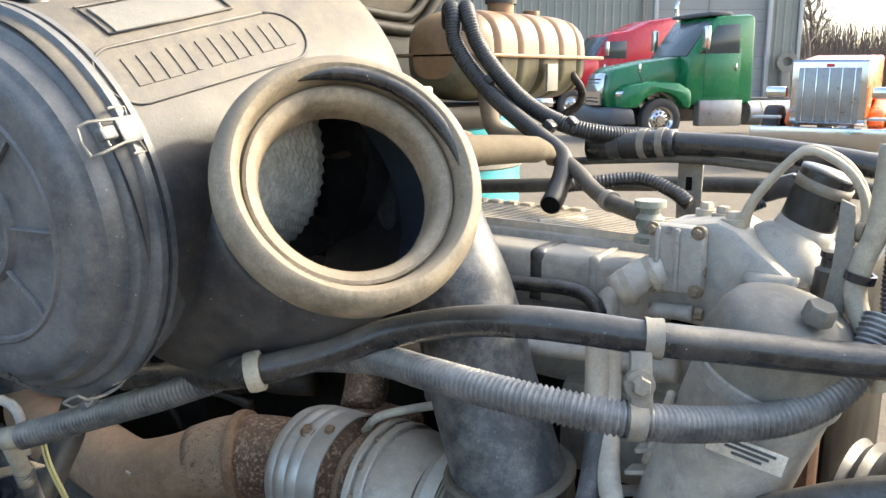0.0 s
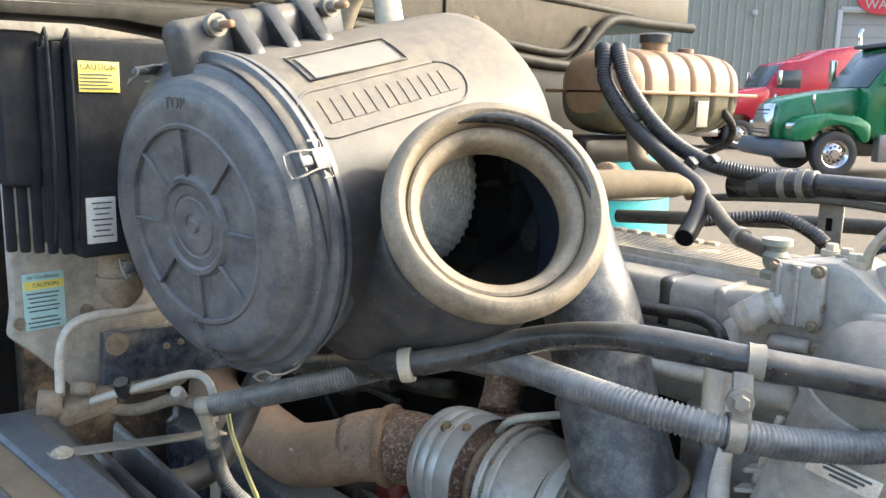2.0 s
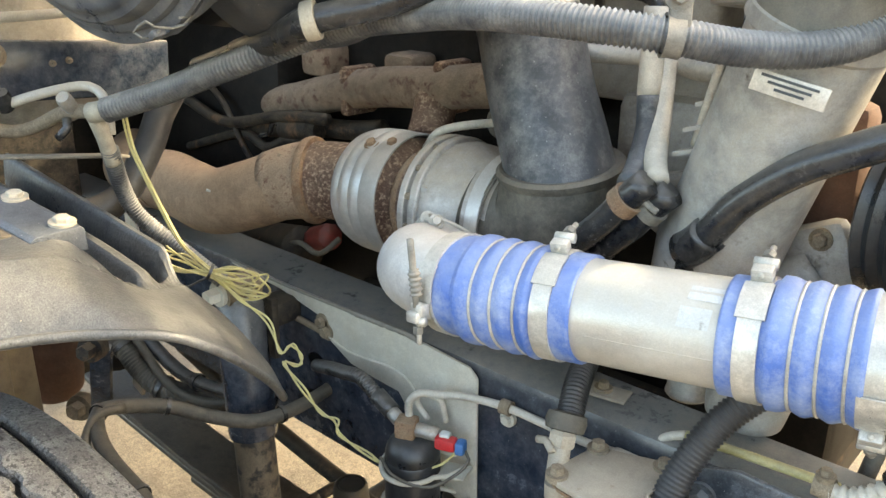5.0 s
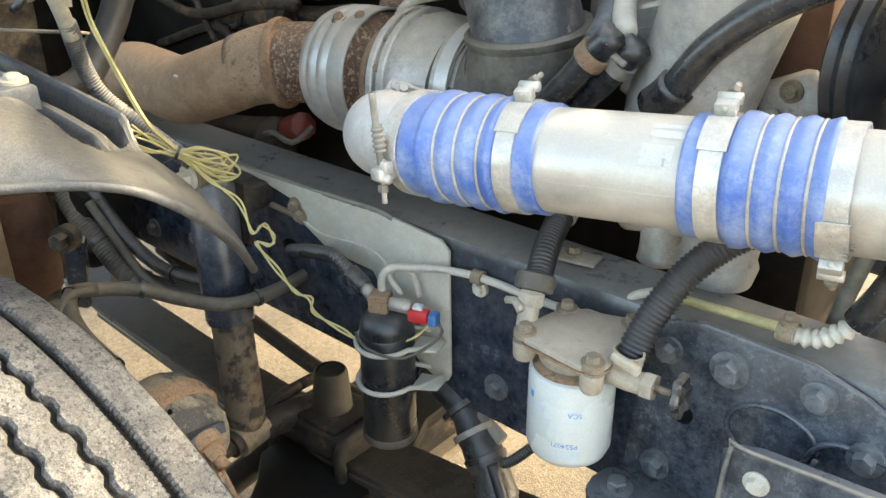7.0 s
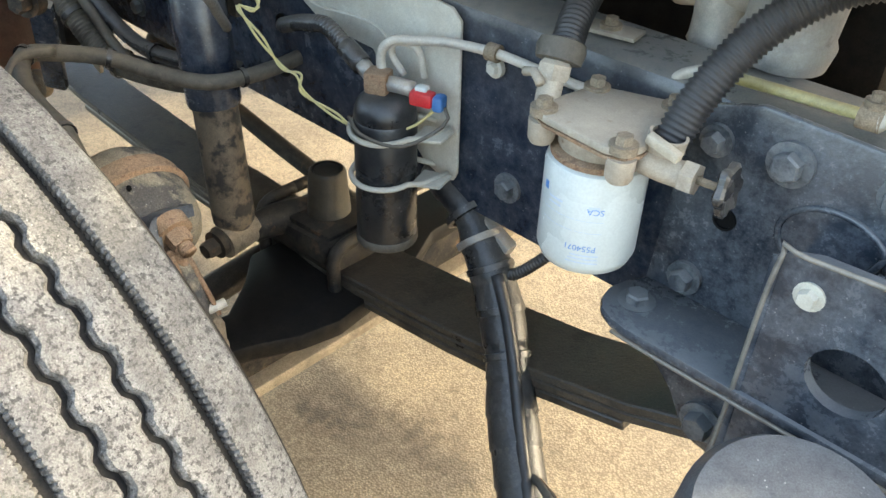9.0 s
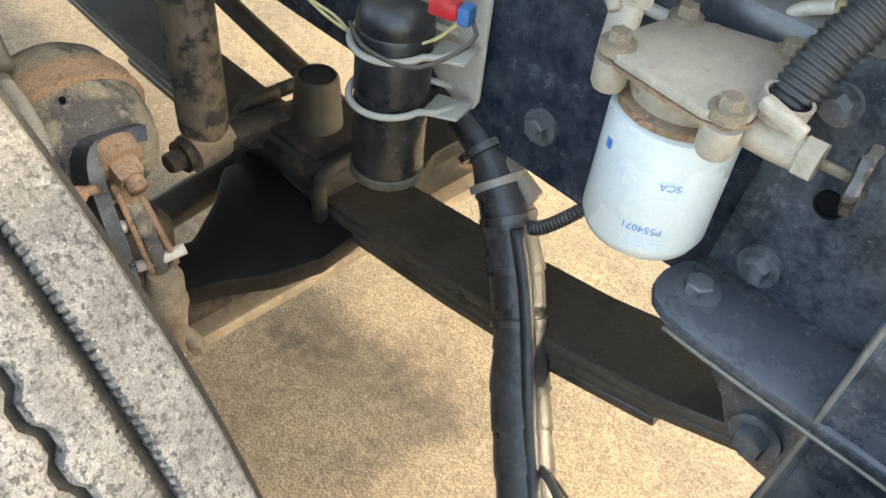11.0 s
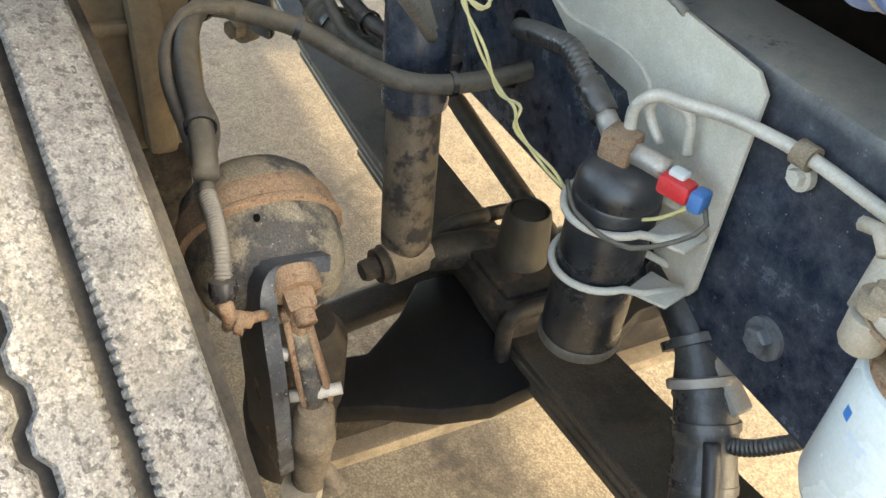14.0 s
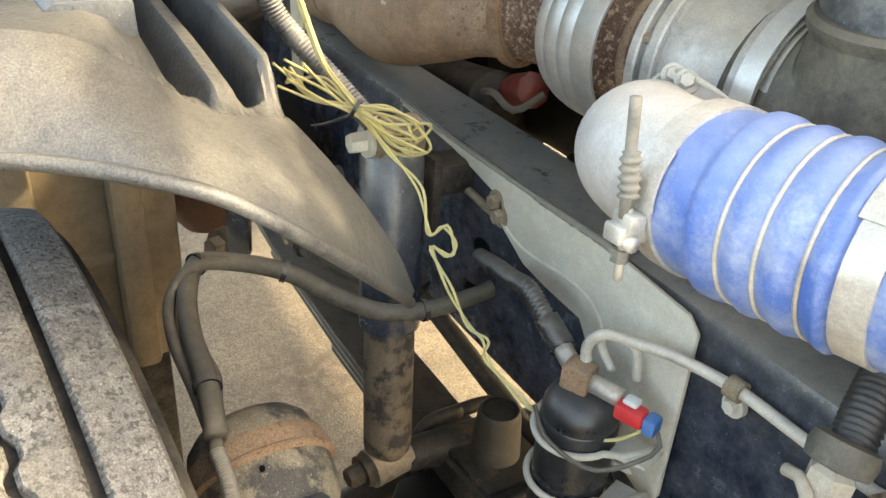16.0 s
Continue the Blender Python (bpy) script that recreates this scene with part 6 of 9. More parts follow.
part("elbow", sweep(CL[:along(-0.425) + 1], lambda s: 0.0475 if s < 0.20 else 0.049, 40), M_ELBOWALU, cp, "bright cast aluminium elbow")
part("pipe", sweep(piece(-0.305, -0.150), 0.0500, 40), M_PIPE, cp)
part("pipe_end", sweep(piece(-0.05, 0.09), 0.0500, 40), M_PIPE, cp)
part("seam", sweep([q + V(0.016, -0.047, -0.004) for q in piece(-0.288, -0.165)], 0.0010, 6), M_PIPE, cp)


def hump_hose(x0, x1, rings, label):
    """A hose that bulges between its wire rings."""
    marks = [(along(r) - along(x0)) * 0.003 for r in rings]

    def rad(s):
        d = min(abs(s - m) for m in marks)
        inside = marks[0] - 0.020 < s < marks[-1] + 0.014
        return 0.0535 + (0.0045 * min(1.0, (d / 0.010) ** 0.8) if inside else 0.0)
    h = part("hump_hose", sweep(piece(x0, x1), rad, 48), M_BLUE, cp, label)
    for r in rings:
        part("wire_ring", ring_at(r, [(0.0530, -0.0015), (0.0553, -0.0013), (0.0560, 0.0), (0.0553, 0.0013), (0.0530, 0.0015)]), M_TUBE, h)
    return h


hump_hose(-0.448, -0.294, (-0.394, -0.371, -0.350), "blue silicone hump hose")
hump_hose(-0.162, -0.037, (-0.107, -0.086, -0.064), "blue silicone hump hose")
for x, where in ((-0.442, "front"), (-0.322, "top"), (-0.138, "top"), (-0.044, "low")):
    i = along(x)
    tan = (CL[i + 1] - CL[i - 1]).normalized()
    bd = part("band_clamp", ring_at(x, [(0.0530, -0.0095), (0.0556, -0.0095), (0.0556, 0.0095), (0.0530, 0.0095)]), M_BAND, cp, "steel t-bolt band clamp")
    rad_ = {"front": V(0.30, -0.93, 0.10), "top": V(0.0, -0.28, 0.96), "low": V(0.1, -0.75, -0.65)}[where]
    rad_ = (rad_ - tan * rad_.dot(tan)).normalized()
    side_ = tan.cross(rad_).normalized()
    if where == "top" and side_.y < 0:
        side_ = -side_
    c0 = CL[i] + rad_ * 0.057
    saddle_ = can_strip(CL[i], tan, rad_, side_, 0.0566, 0.024, -34, 6)
    part("saddle", saddle_, M_BAND, bd)
    part("bridge", placed_block(c0 + side_ * 0.014 + rad_ * 0.003, (0.018, 0.012, 0.012), tan, side_), M_BAND, bd)
    part("t_bolt", tube([c0 + rad_ * 0.005 + side_ * 0.006, c0 + rad_ * 0.004 + side_ * 0.052], 0.0028, 10), M_TUBE, bd)
    part("trunnion", tube([c0 + rad_ * 0.005 + side_ * 0.026 - tan * 0.010, c0 + rad_ * 0.005 + side_ * 0.026 + tan * 0.010], 0.0050, 10), M_BAND, bd)
    part("lock_nut", lathe([(0, -0.004), (0.0058, -0.004), (0.0058, 0.004), (0, 0.005)], c0 + rad_ * 0.005 + side_ * 0.036, side_, 6), M_CLAMP, bd)
    if where == "front":
        part("clamp_spring", loom([c0 + rad_ * 0.007 + V(0, 0, 0.002), c0 + rad_ * 0.007 + V(-0.004, 0, 0.028)], 0.0072, 0.0055, 0.0024, 12), M_CLAMP, bd)
        part("long_bolt", tube([c0 + rad_ * 0.007 - V(0, 0, 0.012), c0 + rad_ * 0.007 + V(-0.009, 0, 0.062)], 0.0036, 10), M_CLAMP, bd)
        part("spring_seat", placed_block(c0 + rad_ * 0.004 - V(0, 0, 0.022), (0.016, 0.012, 0.022), tan, rad_.cross(tan)), M_BAND, bd)
for x0, x1, a0, a1 in ((-0.194, -0.164, 52, 70), (-0.199, -0.170, 23, 44)):
    bm = bmesh.new()
    rows = []
    for x in (x0, x1):
        i = along(x)
        tan = (CL[i + 1] - CL[i - 1]).normalized()
        sd = tan.cross(V(0, 0, 1)).normalized()
        sd = -sd if sd.y > 0 else sd
        rows.append([bm.verts.new(CL[i] + (sd * math.cos(radians(a0 + (a1 - a0) * k / 6)) + V(0, 0, 1) * math.sin(radians(a0 + (a1 - a0) * k / 6))) * 0.0505) for k in range(7)])
    for k in range(6):
        if a0 > 50 and k == 3:
            continue
        bm.faces.new((rows[0][k], rows[0][k + 1], rows[1][k + 1], rows[1][k]))
    part("paper_label", bm, M_LABEL, cp, "torn white paper label")
# wire clip joining the elbow to the compressor outlet
for q in ((-0.572, 0.668, 1.086), (-0.552, 0.662, 1.088)):
    part("clip_bolt", hexbolt(q, (0.6, -0.6, 0.5), 0.0062, 0.007), M_TUBE, cp)
part("clip_wire", tube([(-0.60, 0.655, 1.052), (-0.586, 0.665, 1.080), (-0.572, 0.668, 1.090), (-0.553, 0.663, 1.093), (-0.53, 0.672, 1.086), (-0.515, 0.690, 1.070)], 0.0022, 8), M_TUBE, cp)

# ---- heater pipe and conduit across the bay ----
hp = thing("heater_pipe", (-0.4, 0.59, 1.35), "dusty black heater pipe with worn red patch", "hose")
part("pipe", tube([(-0.86, 0.548, 1.250), (-0.76, 0.541, 1.278), (-0.66, 0.526, 1.305), (-0.585, 0.511, 1.329), (-0.53, 0.56, 1.346), (-0.483, 0.588, 1.366), (-0.411, 0.595, 1.388), (-0.345, 0.597, 1.40), (-0.29, 0.612, 1.40), (-0.235, 0.628, 1.397), (-0.188, 0.664, 1.39), (-0.10, 0.72, 1.38), (0.05, 0.8, 1.37)], 0.0145, 24, 0.008), M_RUBBER, hp)
part("sleeve", tube([(-0.76, 0.541, 1.278), (-0.66, 0.526, 1.305), (-0.60, 0.513, 1.325)], 0.0165, 24), M_RUBBER, hp)
part("clamp", lathe([(0.015, -0.008), (0.0195, -0.007), (0.0205, 0.0), (0.0195, 0.007), (0.015, 0.008)], (-0.585, 0.511, 1.329), (0.75, 0.6, 0.2), 28), M_BEIGE, hp, "tan hose clamp")
cond = thing("corrugated_conduit", (-0.5, 0.57, 1.3), "grey dusty corrugated conduit across the engine bay", "conduit")
part("conduit", loom([(-0.893, 0.435, 1.208), (-0.821, 0.477, 1.235), (-0.736, 0.506, 1.268), (-0.62, 0.57, 1.315), (-0.512, 0.593, 1.333), (-0.426, 0.575, 1.342), (-0.354, 0.570, 1.343), (-0.296, 0.58, 1.34), (-0.238, 0.605, 1.333), (-0.19, 0.66, 1.322), (-0.14, 0.71, 1.325), (-0.105, 0.755, 1.35), (-0.09, 0.79, 1.40)], 0.0158, 0.005, 0.0029, 20), M_CONDUIT, cond)
part("end_sleeve", tube([(-0.893, 0.435, 1.208), (-0.915, 0.425, 1.203)], 0.013, 14), M_BEIGE, cond)
pc = thing("pipe_clamp", (-0.236, 0.61, 1.36), "dusty steel double clamp joining pipe and conduit", "clamp")
part("upper_loop", lathe([(0.0147, -0.007), (0.0175, -0.0075), (0.0168, 0.0), (0.0175, 0.0075), (0.0147, 0.007)], (-0.236, 0.6285, 1.397), (0.85, 0.5, -0.05), 24), M_CLAMP, pc)
part("lower_loop", lathe([(0.0157, -0.007), (0.0186, -0.0075), (0.0179, 0.0), (0.0186, 0.0075), (0.0157, 0.007)], (-0.240, 0.606, 1.333), (0.75, 0.6, -0.1), 24), M_CLAMP, pc)
part("strap", block((-0.236, 0.608, 1.365), (0.018, 0.010, 0.052), Matrix.Rotation(radians(35), 3, "Z") @ Matrix.Rotation(radians(-14), 3, "X"), 0.002), M_CLAMP, pc)
part("bolt", hexbolt((-0.233, 0.600, 1.366), (0.55, -0.8, 0.1), 0.008, 0.008), M_CLAMP, pc)

# ---- coolant pipes by the thermostat ----
ca = thing("coolant_tube", (-0.35, 0.8, 1.1), "beige dusty coolant tube bending down beside the engine", "pipe")
PA = [(-0.318, 0.872, 1.398), (-0.340, 0.862, 1.388), (-0.364, 0.848, 1.368), (-0.373, 0.836, 1.33), (-0.366, 0.82, 1.28), (-0.356, 0.80, 1.22), (-0.340, 0.768, 1.186), (-0.318, 0.735, 1.170)]
part("cuff", tube(PA[:3], 0.0195, 24), M_TUBE, ca)
for k in (0.25, 0.75):
    part("cuff_band", lathe([(0.0195, -0.004), (0.022, -0.004), (0.022, 0.004), (0.0195, 0.004)], V(*PA[0]).lerp(V(*PA[2]), k), V(*PA[2]) - V(*PA[0]), 24), M_BEIGE, ca)
part("upper_tube", tube([(-0.391, 0.945, 1.360), (-0.403, 0.928, 1.341), (-0.403, 0.913, 1.310), (-0.384, 0.904, 1.278), (-0.348, 0.904, 1.267), (-0.305, 0.905, 1.272)], 0.0165, 24), M_TUBE, ca)
part("lower_tube", tube([(-0.352, 0.815, 1.33)] + [(x + 0.012, y, z) for x, y, z in PA[4:]], 0.0125, 20), M_TUBE, ca)
part("front_tube", tube([(-0.366, 0.81, 1.34), (-0.363, 0.805, 1.29), (-0.360, 0.80, 1.243)], 0.0135, 20), M_TUBE, ca)
part("dark_tube", tube([(-0.360, 0.80, 1.246), (-0.358, 0.798, 1.234), (-0.353, 0.79, 1.209), (-0.345, 0.76, 1.1725), (-0.336, 0.728, 1.162)], 0.0135, 20), M_DUCT, ca, "navy painted steel tube")
for o in (V(0, 0, 0), V(0.018, 0.020, -0.012)):
    part("rubber_hose", tube([V(-0.310, 0.722, 1.172) + o, V(-0.33, 0.720, 1.152) + o, V(-0.36, 0.722, 1.117) + o, V(-0.42, 0.735, 1.06) + o], 0.0155, 20), M_RUBBER, ca)
part("joint_clamp", lathe([(0.0155, -0.008), (0.019, -0.008), (0.019, 0.008), (0.0155, 0.008)], (-0.334, 0.7205, 1.147), (0.7, 0, 0.72), 22), M_RUSTDUST, ca)
part("joint_clamp", lathe([(0.0155, -0.007), (0.0185, -0.007), (0.0185, 0.007), (0.0155, 0.007)], (-0.314, 0.741, 1.138), (0.7, 0, 0.72), 22), M_CLAMP, ca)
part("clamp_ear", placed_block(V(-0.312, 0.724, 1.150), (0.034, 0.012, 0.006), V(0.8, 0.2, -0.5), V(-0.2, 0.9, 0.1)), M_CLAMP, ca)
lt = thing("cross_tube", (-0.45, 0.87, 1.27), "pale dusty tube running level along the engine", "pipe")
part("tube", tube([(-0.58, 0.860, 1.275), (-0.508, 0.867, 1.275), (-0.434, 0.886, 1.275), (-0.38, 0.90, 1.277)], 0.0115, 20), M_TUBE, lt)
cb = thing("coolant_hose", (-0.18, 0.74, 1.15), "black dusty coolant hose with quick connector", "hose")
part("hose", tube([(-0.250, 0.742, 1.120), (-0.236, 0.74, 1.140), (-0.215, 0.74, 1.168), (-0.172, 0.74, 1.205), (-0.128, 0.742, 1.23), (-0.07, 0.748, 1.256), (0.03, 0.76, 1.285)], 0.0165, 22), M_RUBBER, cb)
part("connector", tube([(-0.275, 0.75, 1.098), (-0.262, 0.746, 1.108), (-0.246, 0.741, 1.126)], 0.0205, 20), M_RUBBER, cb)
part("stem", lathe([(0.014, 0), (0.018, 0.004), (0.018, 0.05), (0.014, 0.052)], (-0.272, 0.765, 1.050), (0, 0, 1), 24), M_RUBBER, cb)
part("sensor_plug", block((-0.338, 0.832, 1.090), (0.034, 0.022, 0.024), Matrix.Rotation(radians(30), 3, "Y"), 0.004), M_CLAMP, cb)
part("sensor_lead", loom([(-0.352, 0.832, 1.098), (-0.366, 0.832, 1.125), (-0.362, 0.832, 1.16), (-0.36, 0.84, 1.20)], 0.005, 0.004, 0.001, 10), M_RUBBER, cb)
wm = thing("water_manifold", (-0.23, 0.85, 1.0), "dusty cast water manifold with bolted flange", "manifold")
part("neck", lathe([(0.026, 0), (0.036, 0.0), (0.038, 0.006), (0.034, 0.012), (0.030, 0.03), (0.026, 0.03)], (-0.273, 0.775, 1.030), (0, 0, 1), 28), M_CAST, wm)
part("arm", tube([(-0.273, 0.78, 1.02), (-0.25, 0.82, 1.015), (-0.21, 0.85, 1.04), (-0.17, 0.865, 1.075)], 0.03, 20), M_CAST, wm)
part("flange", block((-0.165, 0.86, 1.085), (0.07, 0.03, 0.085), Matrix.Rotation(radians(-25), 3, "Y"), 0.012), M_CAST, wm)
part("bolt", hexbolt((-0.168, 0.842, 1.112), (0, -1, 0), 0.008), M_DUSTSTEEL, wm)
part("cross_tube", tube([(-0.335, 0.835, 0.944), (-0.29, 0.83, 0.954), (-0.24, 0.83, 0.960), (-0.19, 0.84, 0.972)], 0.031, 24), M_TUBE, wm)
part("cross_neck", lathe([(0.018, 0.0), (0.026, 0.0), (0.029, 0.004), (0.027, 0.010), (0.025, 0.03), (0.026, 0.07)], (-0.283, 0.826, 0.888), (-0.05, 0, 1), 24), M_TUBE, wm)
part("cross_band", lathe([(0.030, -0.006), (0.0335, -0.006), (0.0335, 0.006), (0.030, 0.006)], (-0.215, 0.833, 0.965), (1, 0.1, 0.15), 24), M_BAND, wm)
part("drop_leg", lathe([(0.03, 0), (0.043, 0.0), (0.046, 0.02), (0.042, 0.028), (0.042, 0.07), (0.05, 0.10), (0.03, 0.12)], (-0.205, 0.80, 0.905), (0.1, 0, 1), 32), M_CAST, wm)

# ---- oil filter module ----
om = thing("oil_filter_module", (-0.2, 0.78, 1.1), "grey cast oil filter housing with domed cap", "oil filter housing")
O1, O0 = V(-0.158, 0.765, 1.392), V(-0.262, 0.815, 1.10)
OD = (O1 - O0).normalized()
L = (O1 - O0).length
part("housing", lathe([(0, -0.08), (0.06, -0.07), (0.068, -0.02), (0.066, 0.05), (0.066, L - 0.07), (0.071, L - 0.065), (0.071, L - 0.05), (0.066, L - 0.045)], O0, OD, 48), M_CAST, om)
cap = part("cap", lathe([(0.069, L - 0.048), (0.0695, L - 0.030), (0.066, L - 0.022), (0.0645, L - 0.010), (0.058, L + 0.002), (0.046, L + 0.010), (0.030, L + 0.015), (0.015, L + 0.0175), (0, L + 0.018)], O0, OD, 48), M_CAPDUST, om)
part("cap_nut", lathe([(0.0135, -0.004), (0.0135, 0.010), (0.012, 0.0125), (0, 0.0125)], O1 + OD * 0.014 + V(0.02, -0.02, 0.0), OD, 6), M_CAPDUST, cap)
for k in range(4):
    z = 1.16 + 0.028 * k
    part("fin", prism([(0, 0), (0.05, 0.006), (0.048, 0.010), (0, 0.005)], 0.02, axes(V(-0.325 + 0.01 * k, 0.80, z), (1, 0.0, 0.2), (0, 0, 1)), 0), M_CAST, om)
lbl = part("data_plate", block(V(-0.172, 0.697, 1.287), (0.066, 0.003, 0.020), Matrix.Rotation(radians(10), 3, "Z") @ Matrix.Rotation(radians(13), 3, "Y"), 0.001), M_BAND, om, "small bare metal data plate with dark printed bars")
for k in range(3):
    part("print_bar", block(V(-0.172 + 0.001, 0.6945, 1.293 - 0.005 * k), (0.050 - 0.012 * k, 0.0015, 0.0022), Matrix.Rotation(radians(10), 3, "Z") @ Matrix.Rotation(radians(13), 3, "Y"), 0), M_PRINT, lbl)
part("drain_tube", tube([(-0.30, 0.80, 1.20), (-0.275, 0.77, 1.26), (-0.262, 0.76, 1.30)], 0.005, 10), M_TUBE, om)

# ---- engine ----
eng = thing("engine", (-0.65, 1.2, 0.75), "grimy cast diesel engine block and ribbed valve cover", "engine")
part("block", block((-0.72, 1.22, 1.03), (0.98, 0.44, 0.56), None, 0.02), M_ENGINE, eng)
part("front_cover", block((-0.19, 1.17, 1.06), (0.09, 0.46, 0.62), None, 0.02), M_BUMP, eng)
part("gear_case", block((-0.185, 0.905, 1.14), (0.07, 0.05, 0.22), None, 0.015), M_ORANGE_RUST, eng, "brown rusty gear case")
part("side_cover", block((-0.39, 0.965, 1.255), (0.36, 0.05, 0.10), None, 0.015), M_CAST, eng)
part("side_cover", block((-0.36, 0.95, 1.16), (0.22, 0.07, 0.13), None, 0.02), M_CAST, eng)
part("core_plug", lathe([(0.022, -0.002), (0.024, 0.003), (0.020, 0.004), (0.017, -0.004), (0, -0.005)], (-0.29, 0.914, 1.172), (0, -1, 0), 24), M_RUST, eng, "rusty core plug")
part("lift_eye", lathe([(0.012, -0.006), (0.024, -0.006), (0.024, 0.006), (0.012, 0.006)], (-0.66, 0.92, 1.155), (0, -1, 0), 24), M_CLAMP, eng)
vc = part("valve_cover", block((-0.66, 1.068, 1.364), (0.98, 0.165, 0.070), None, 0.014), M_CAST, eng)
for k in range(13):
    part("fin", block((-0.66, 0.998 + 0.0118 * k, 1.402), (0.93, 0.0052, 0.011), None, 0), M_FIN, vc)
part("cross_fin", block((-0.530, 1.036, 1.404), (0.010, 0.075, 0.014), Matrix.Rotation(radians(-35), 3, "Z"), 0.002), M_FIN, vc)
for k in range(9):
    part("cast_letter_bar", block((-0.78 + 0.029 * k, 1.122, 1.408), (0.019, 0.016, 0.008), None, 0.002), M_BEIGE, vc)
part("starter_body", tube([(-1.30, 0.86, 0.84), (-1.15, 0.85, 0.86), (-1.03, 0.83, 0.885)], 0.042, 24), M_STEEL, eng)
part("starter_lead", tube([(-1.04, 0.81, 0.90), (-0.99, 0.795, 0.915), (-0.95, 0.80, 0.905), (-0.93, 0.83, 0.93)], 0.005, 8), M_HOSEDUST, eng)
part("starter_red", tube([(-1.01, 0.84, 0.905), (-0.96, 0.835, 0.925)], 0.024, 8), M_REDPAINT, eng, "red painted solenoid")
part("starter_bolt", lathe([(0, 0), (0.02, 0), (0.024, 0.02), (0.015, 0.04), (0, 0.045)], (-1.01, 0.80, 0.86), (0.8, -0.5, 0), 16), M_RUSTDUST, eng)
part("hose_low", tube([(-1.3, 0.92, 1.05), (-1.1, 0.93, 1.08), (-1.0, 0.93, 1.09), (-0.93, 0.94, 1.1)], 0.018, 14), M_STEEL, eng)
part("bracket_arch", tube([(-1.62, 1.05, 1.12), (-1.5, 1.0, 1.19), (-1.35, 0.98, 1.20), (-1.25, 0.98, 1.16)], 0.018, 8), M_STEEL, eng)
part("hose_low", tube([(-0.8, 0.82, 0.95), (-0.7, 0.84, 0.93), (-0.6, 0.83, 0.95), (-0.55, 0.8, 0.97)], 0.016, 14), M_STEEL, eng)
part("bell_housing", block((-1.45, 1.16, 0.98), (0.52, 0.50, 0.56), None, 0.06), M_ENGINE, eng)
part("oil_pan", block((-0.62, 1.16, 0.70), (0.9, 0.36, 0.16), None, 0.03), M_STEEL, eng)
egr = thing("egr_cooler", (-0.48, 0.96, 1.32), "dusty square aluminium cooler housing with black bands", "cooler")
part("body", block((-0.485, 0.955, 1.345), (0.29, 0.075, 0.085), None, 0.014, 3), M_CAST, egr)
part("band", block((-0.505, 0.955, 1.345), (0.024, 0.081, 0.091), None, 0.016, 3), M_RUBBER, egr)
part("ridge", block((-0.425, 0.955, 1.345), (0.014, 0.081, 0.091), None, 0.016, 3), M_CAST, egr)
th = thing("thermostat_housing", (-0.28, 0.92, 1.34), "dusty grey cast thermostat and egr housing", "thermostat housing")
part("casting", prism([(-0.338, 1.442), (-0.265, 1.456), (-0.245, 1.448), (-0.184, 1.402), (-0.182, 1.372), (-0.215, 1.348), (-0.258, 1.335), (-0.338, 1.340)], 0.10, axes((0, 0.975, 0), (1, 0, 0), (0, 0, 1)), 0.008), M_CAST, th)
part("cover", block((-0.303, 0.868, 1.412), (0.062, 0.02, 0.075), None, 0.006), M_CAST, th)
for x in (-0.322, -0.300):
    part("cover_rib", block((x, 0.857, 1.412), (0.006, 0.006, 0.070), None, 0.002), M_CAST, th)
for x, z in ((-0.328, 1.444), (-0.278, 1.444), (-0.328, 1.380), (-0.278, 1.380)):
    part("cover_bolt", hexbolt((x, 0.857, z), (0, -1, 0), 0.005, 0.005), M_DUSTSTEEL, th)
for z in (1.398, 1.350):
    b = part("boss", tube([(-0.330, 0.868, z), (-0.280, 0.868, z + 0.003)], 0.009, 14), M_CAST, th)
    part("bolt", hexbolt((-0.278, 0.868, z + 0.003), (1, 0, 0), 0.007, 0.007, False), M_DUSTSTEEL, b)
part("ear", tube([(-0.23, 0.872, 1.395), (-0.178, 0.872, 1.395)], 0.012, 16), M_CAST, th)
part("ear_bolt", hexbolt((-0.176, 0.872, 1.395), (1, 0, 0), 0.008, 0.008, False), M_DUSTSTEEL, th)
for x, y in ((-0.275, 0.93), (-0.30, 0.95), (-0.255, 0.90)):
    part("top_bolt", hexbolt((x, y, 1.456), (0, 0, 1), 0.008, 0.008), M_BEIGE, th)
ft = part("fitting", lathe([(0, 0), (0.018, 0.0), (0.018, 0.008), (0.012, 0.012), (0.016, 0.020), (0.017, 0.030), (0.012, 0.036), (0.012, 0.042), (0.019, 0.044), (0.019, 0.052), (0, 0.054)], (-0.369, 0.952, 1.408), (0, 0, 1), 20), M_FITTING, th, "corroded greenish fitting")
part("fitting_tube", tube([(-0.355, 0.95, 1.425), (-0.335, 0.948, 1.432), (-0.322, 0.94, 1.425), (-0.315, 0.94, 1.41)], 0.008, 12), M_BEIGE, ft)
ev = thing("egr_valve", (-0.2, 0.93, 1.4), "black valve actuator on a dusty cast elbow", "valve")
part("elbow", tube([(-0.245, 0.96, 1.40), (-0.215, 0.935, 1.418), (-0.195, 0.925, 1.40), (-0.19, 0.92, 1.36)], 0.036, 28), M_CAST, ev)
part("neck", tube([(-0.21, 0.95, 1.41), (-0.198, 0.95, 1.432), (-0.190, 0.95, 1.452)], lambda s: 0.038 - 0.18 * s, 28), M_CAST, ev)
act = part("actuator", tube([(-0.192, 0.95, 1.447), (-0.183, 0.95, 1.475), (-0.172, 0.95, 1.508)], 0.029, 28), M_DRIER, ev, "black actuator can")
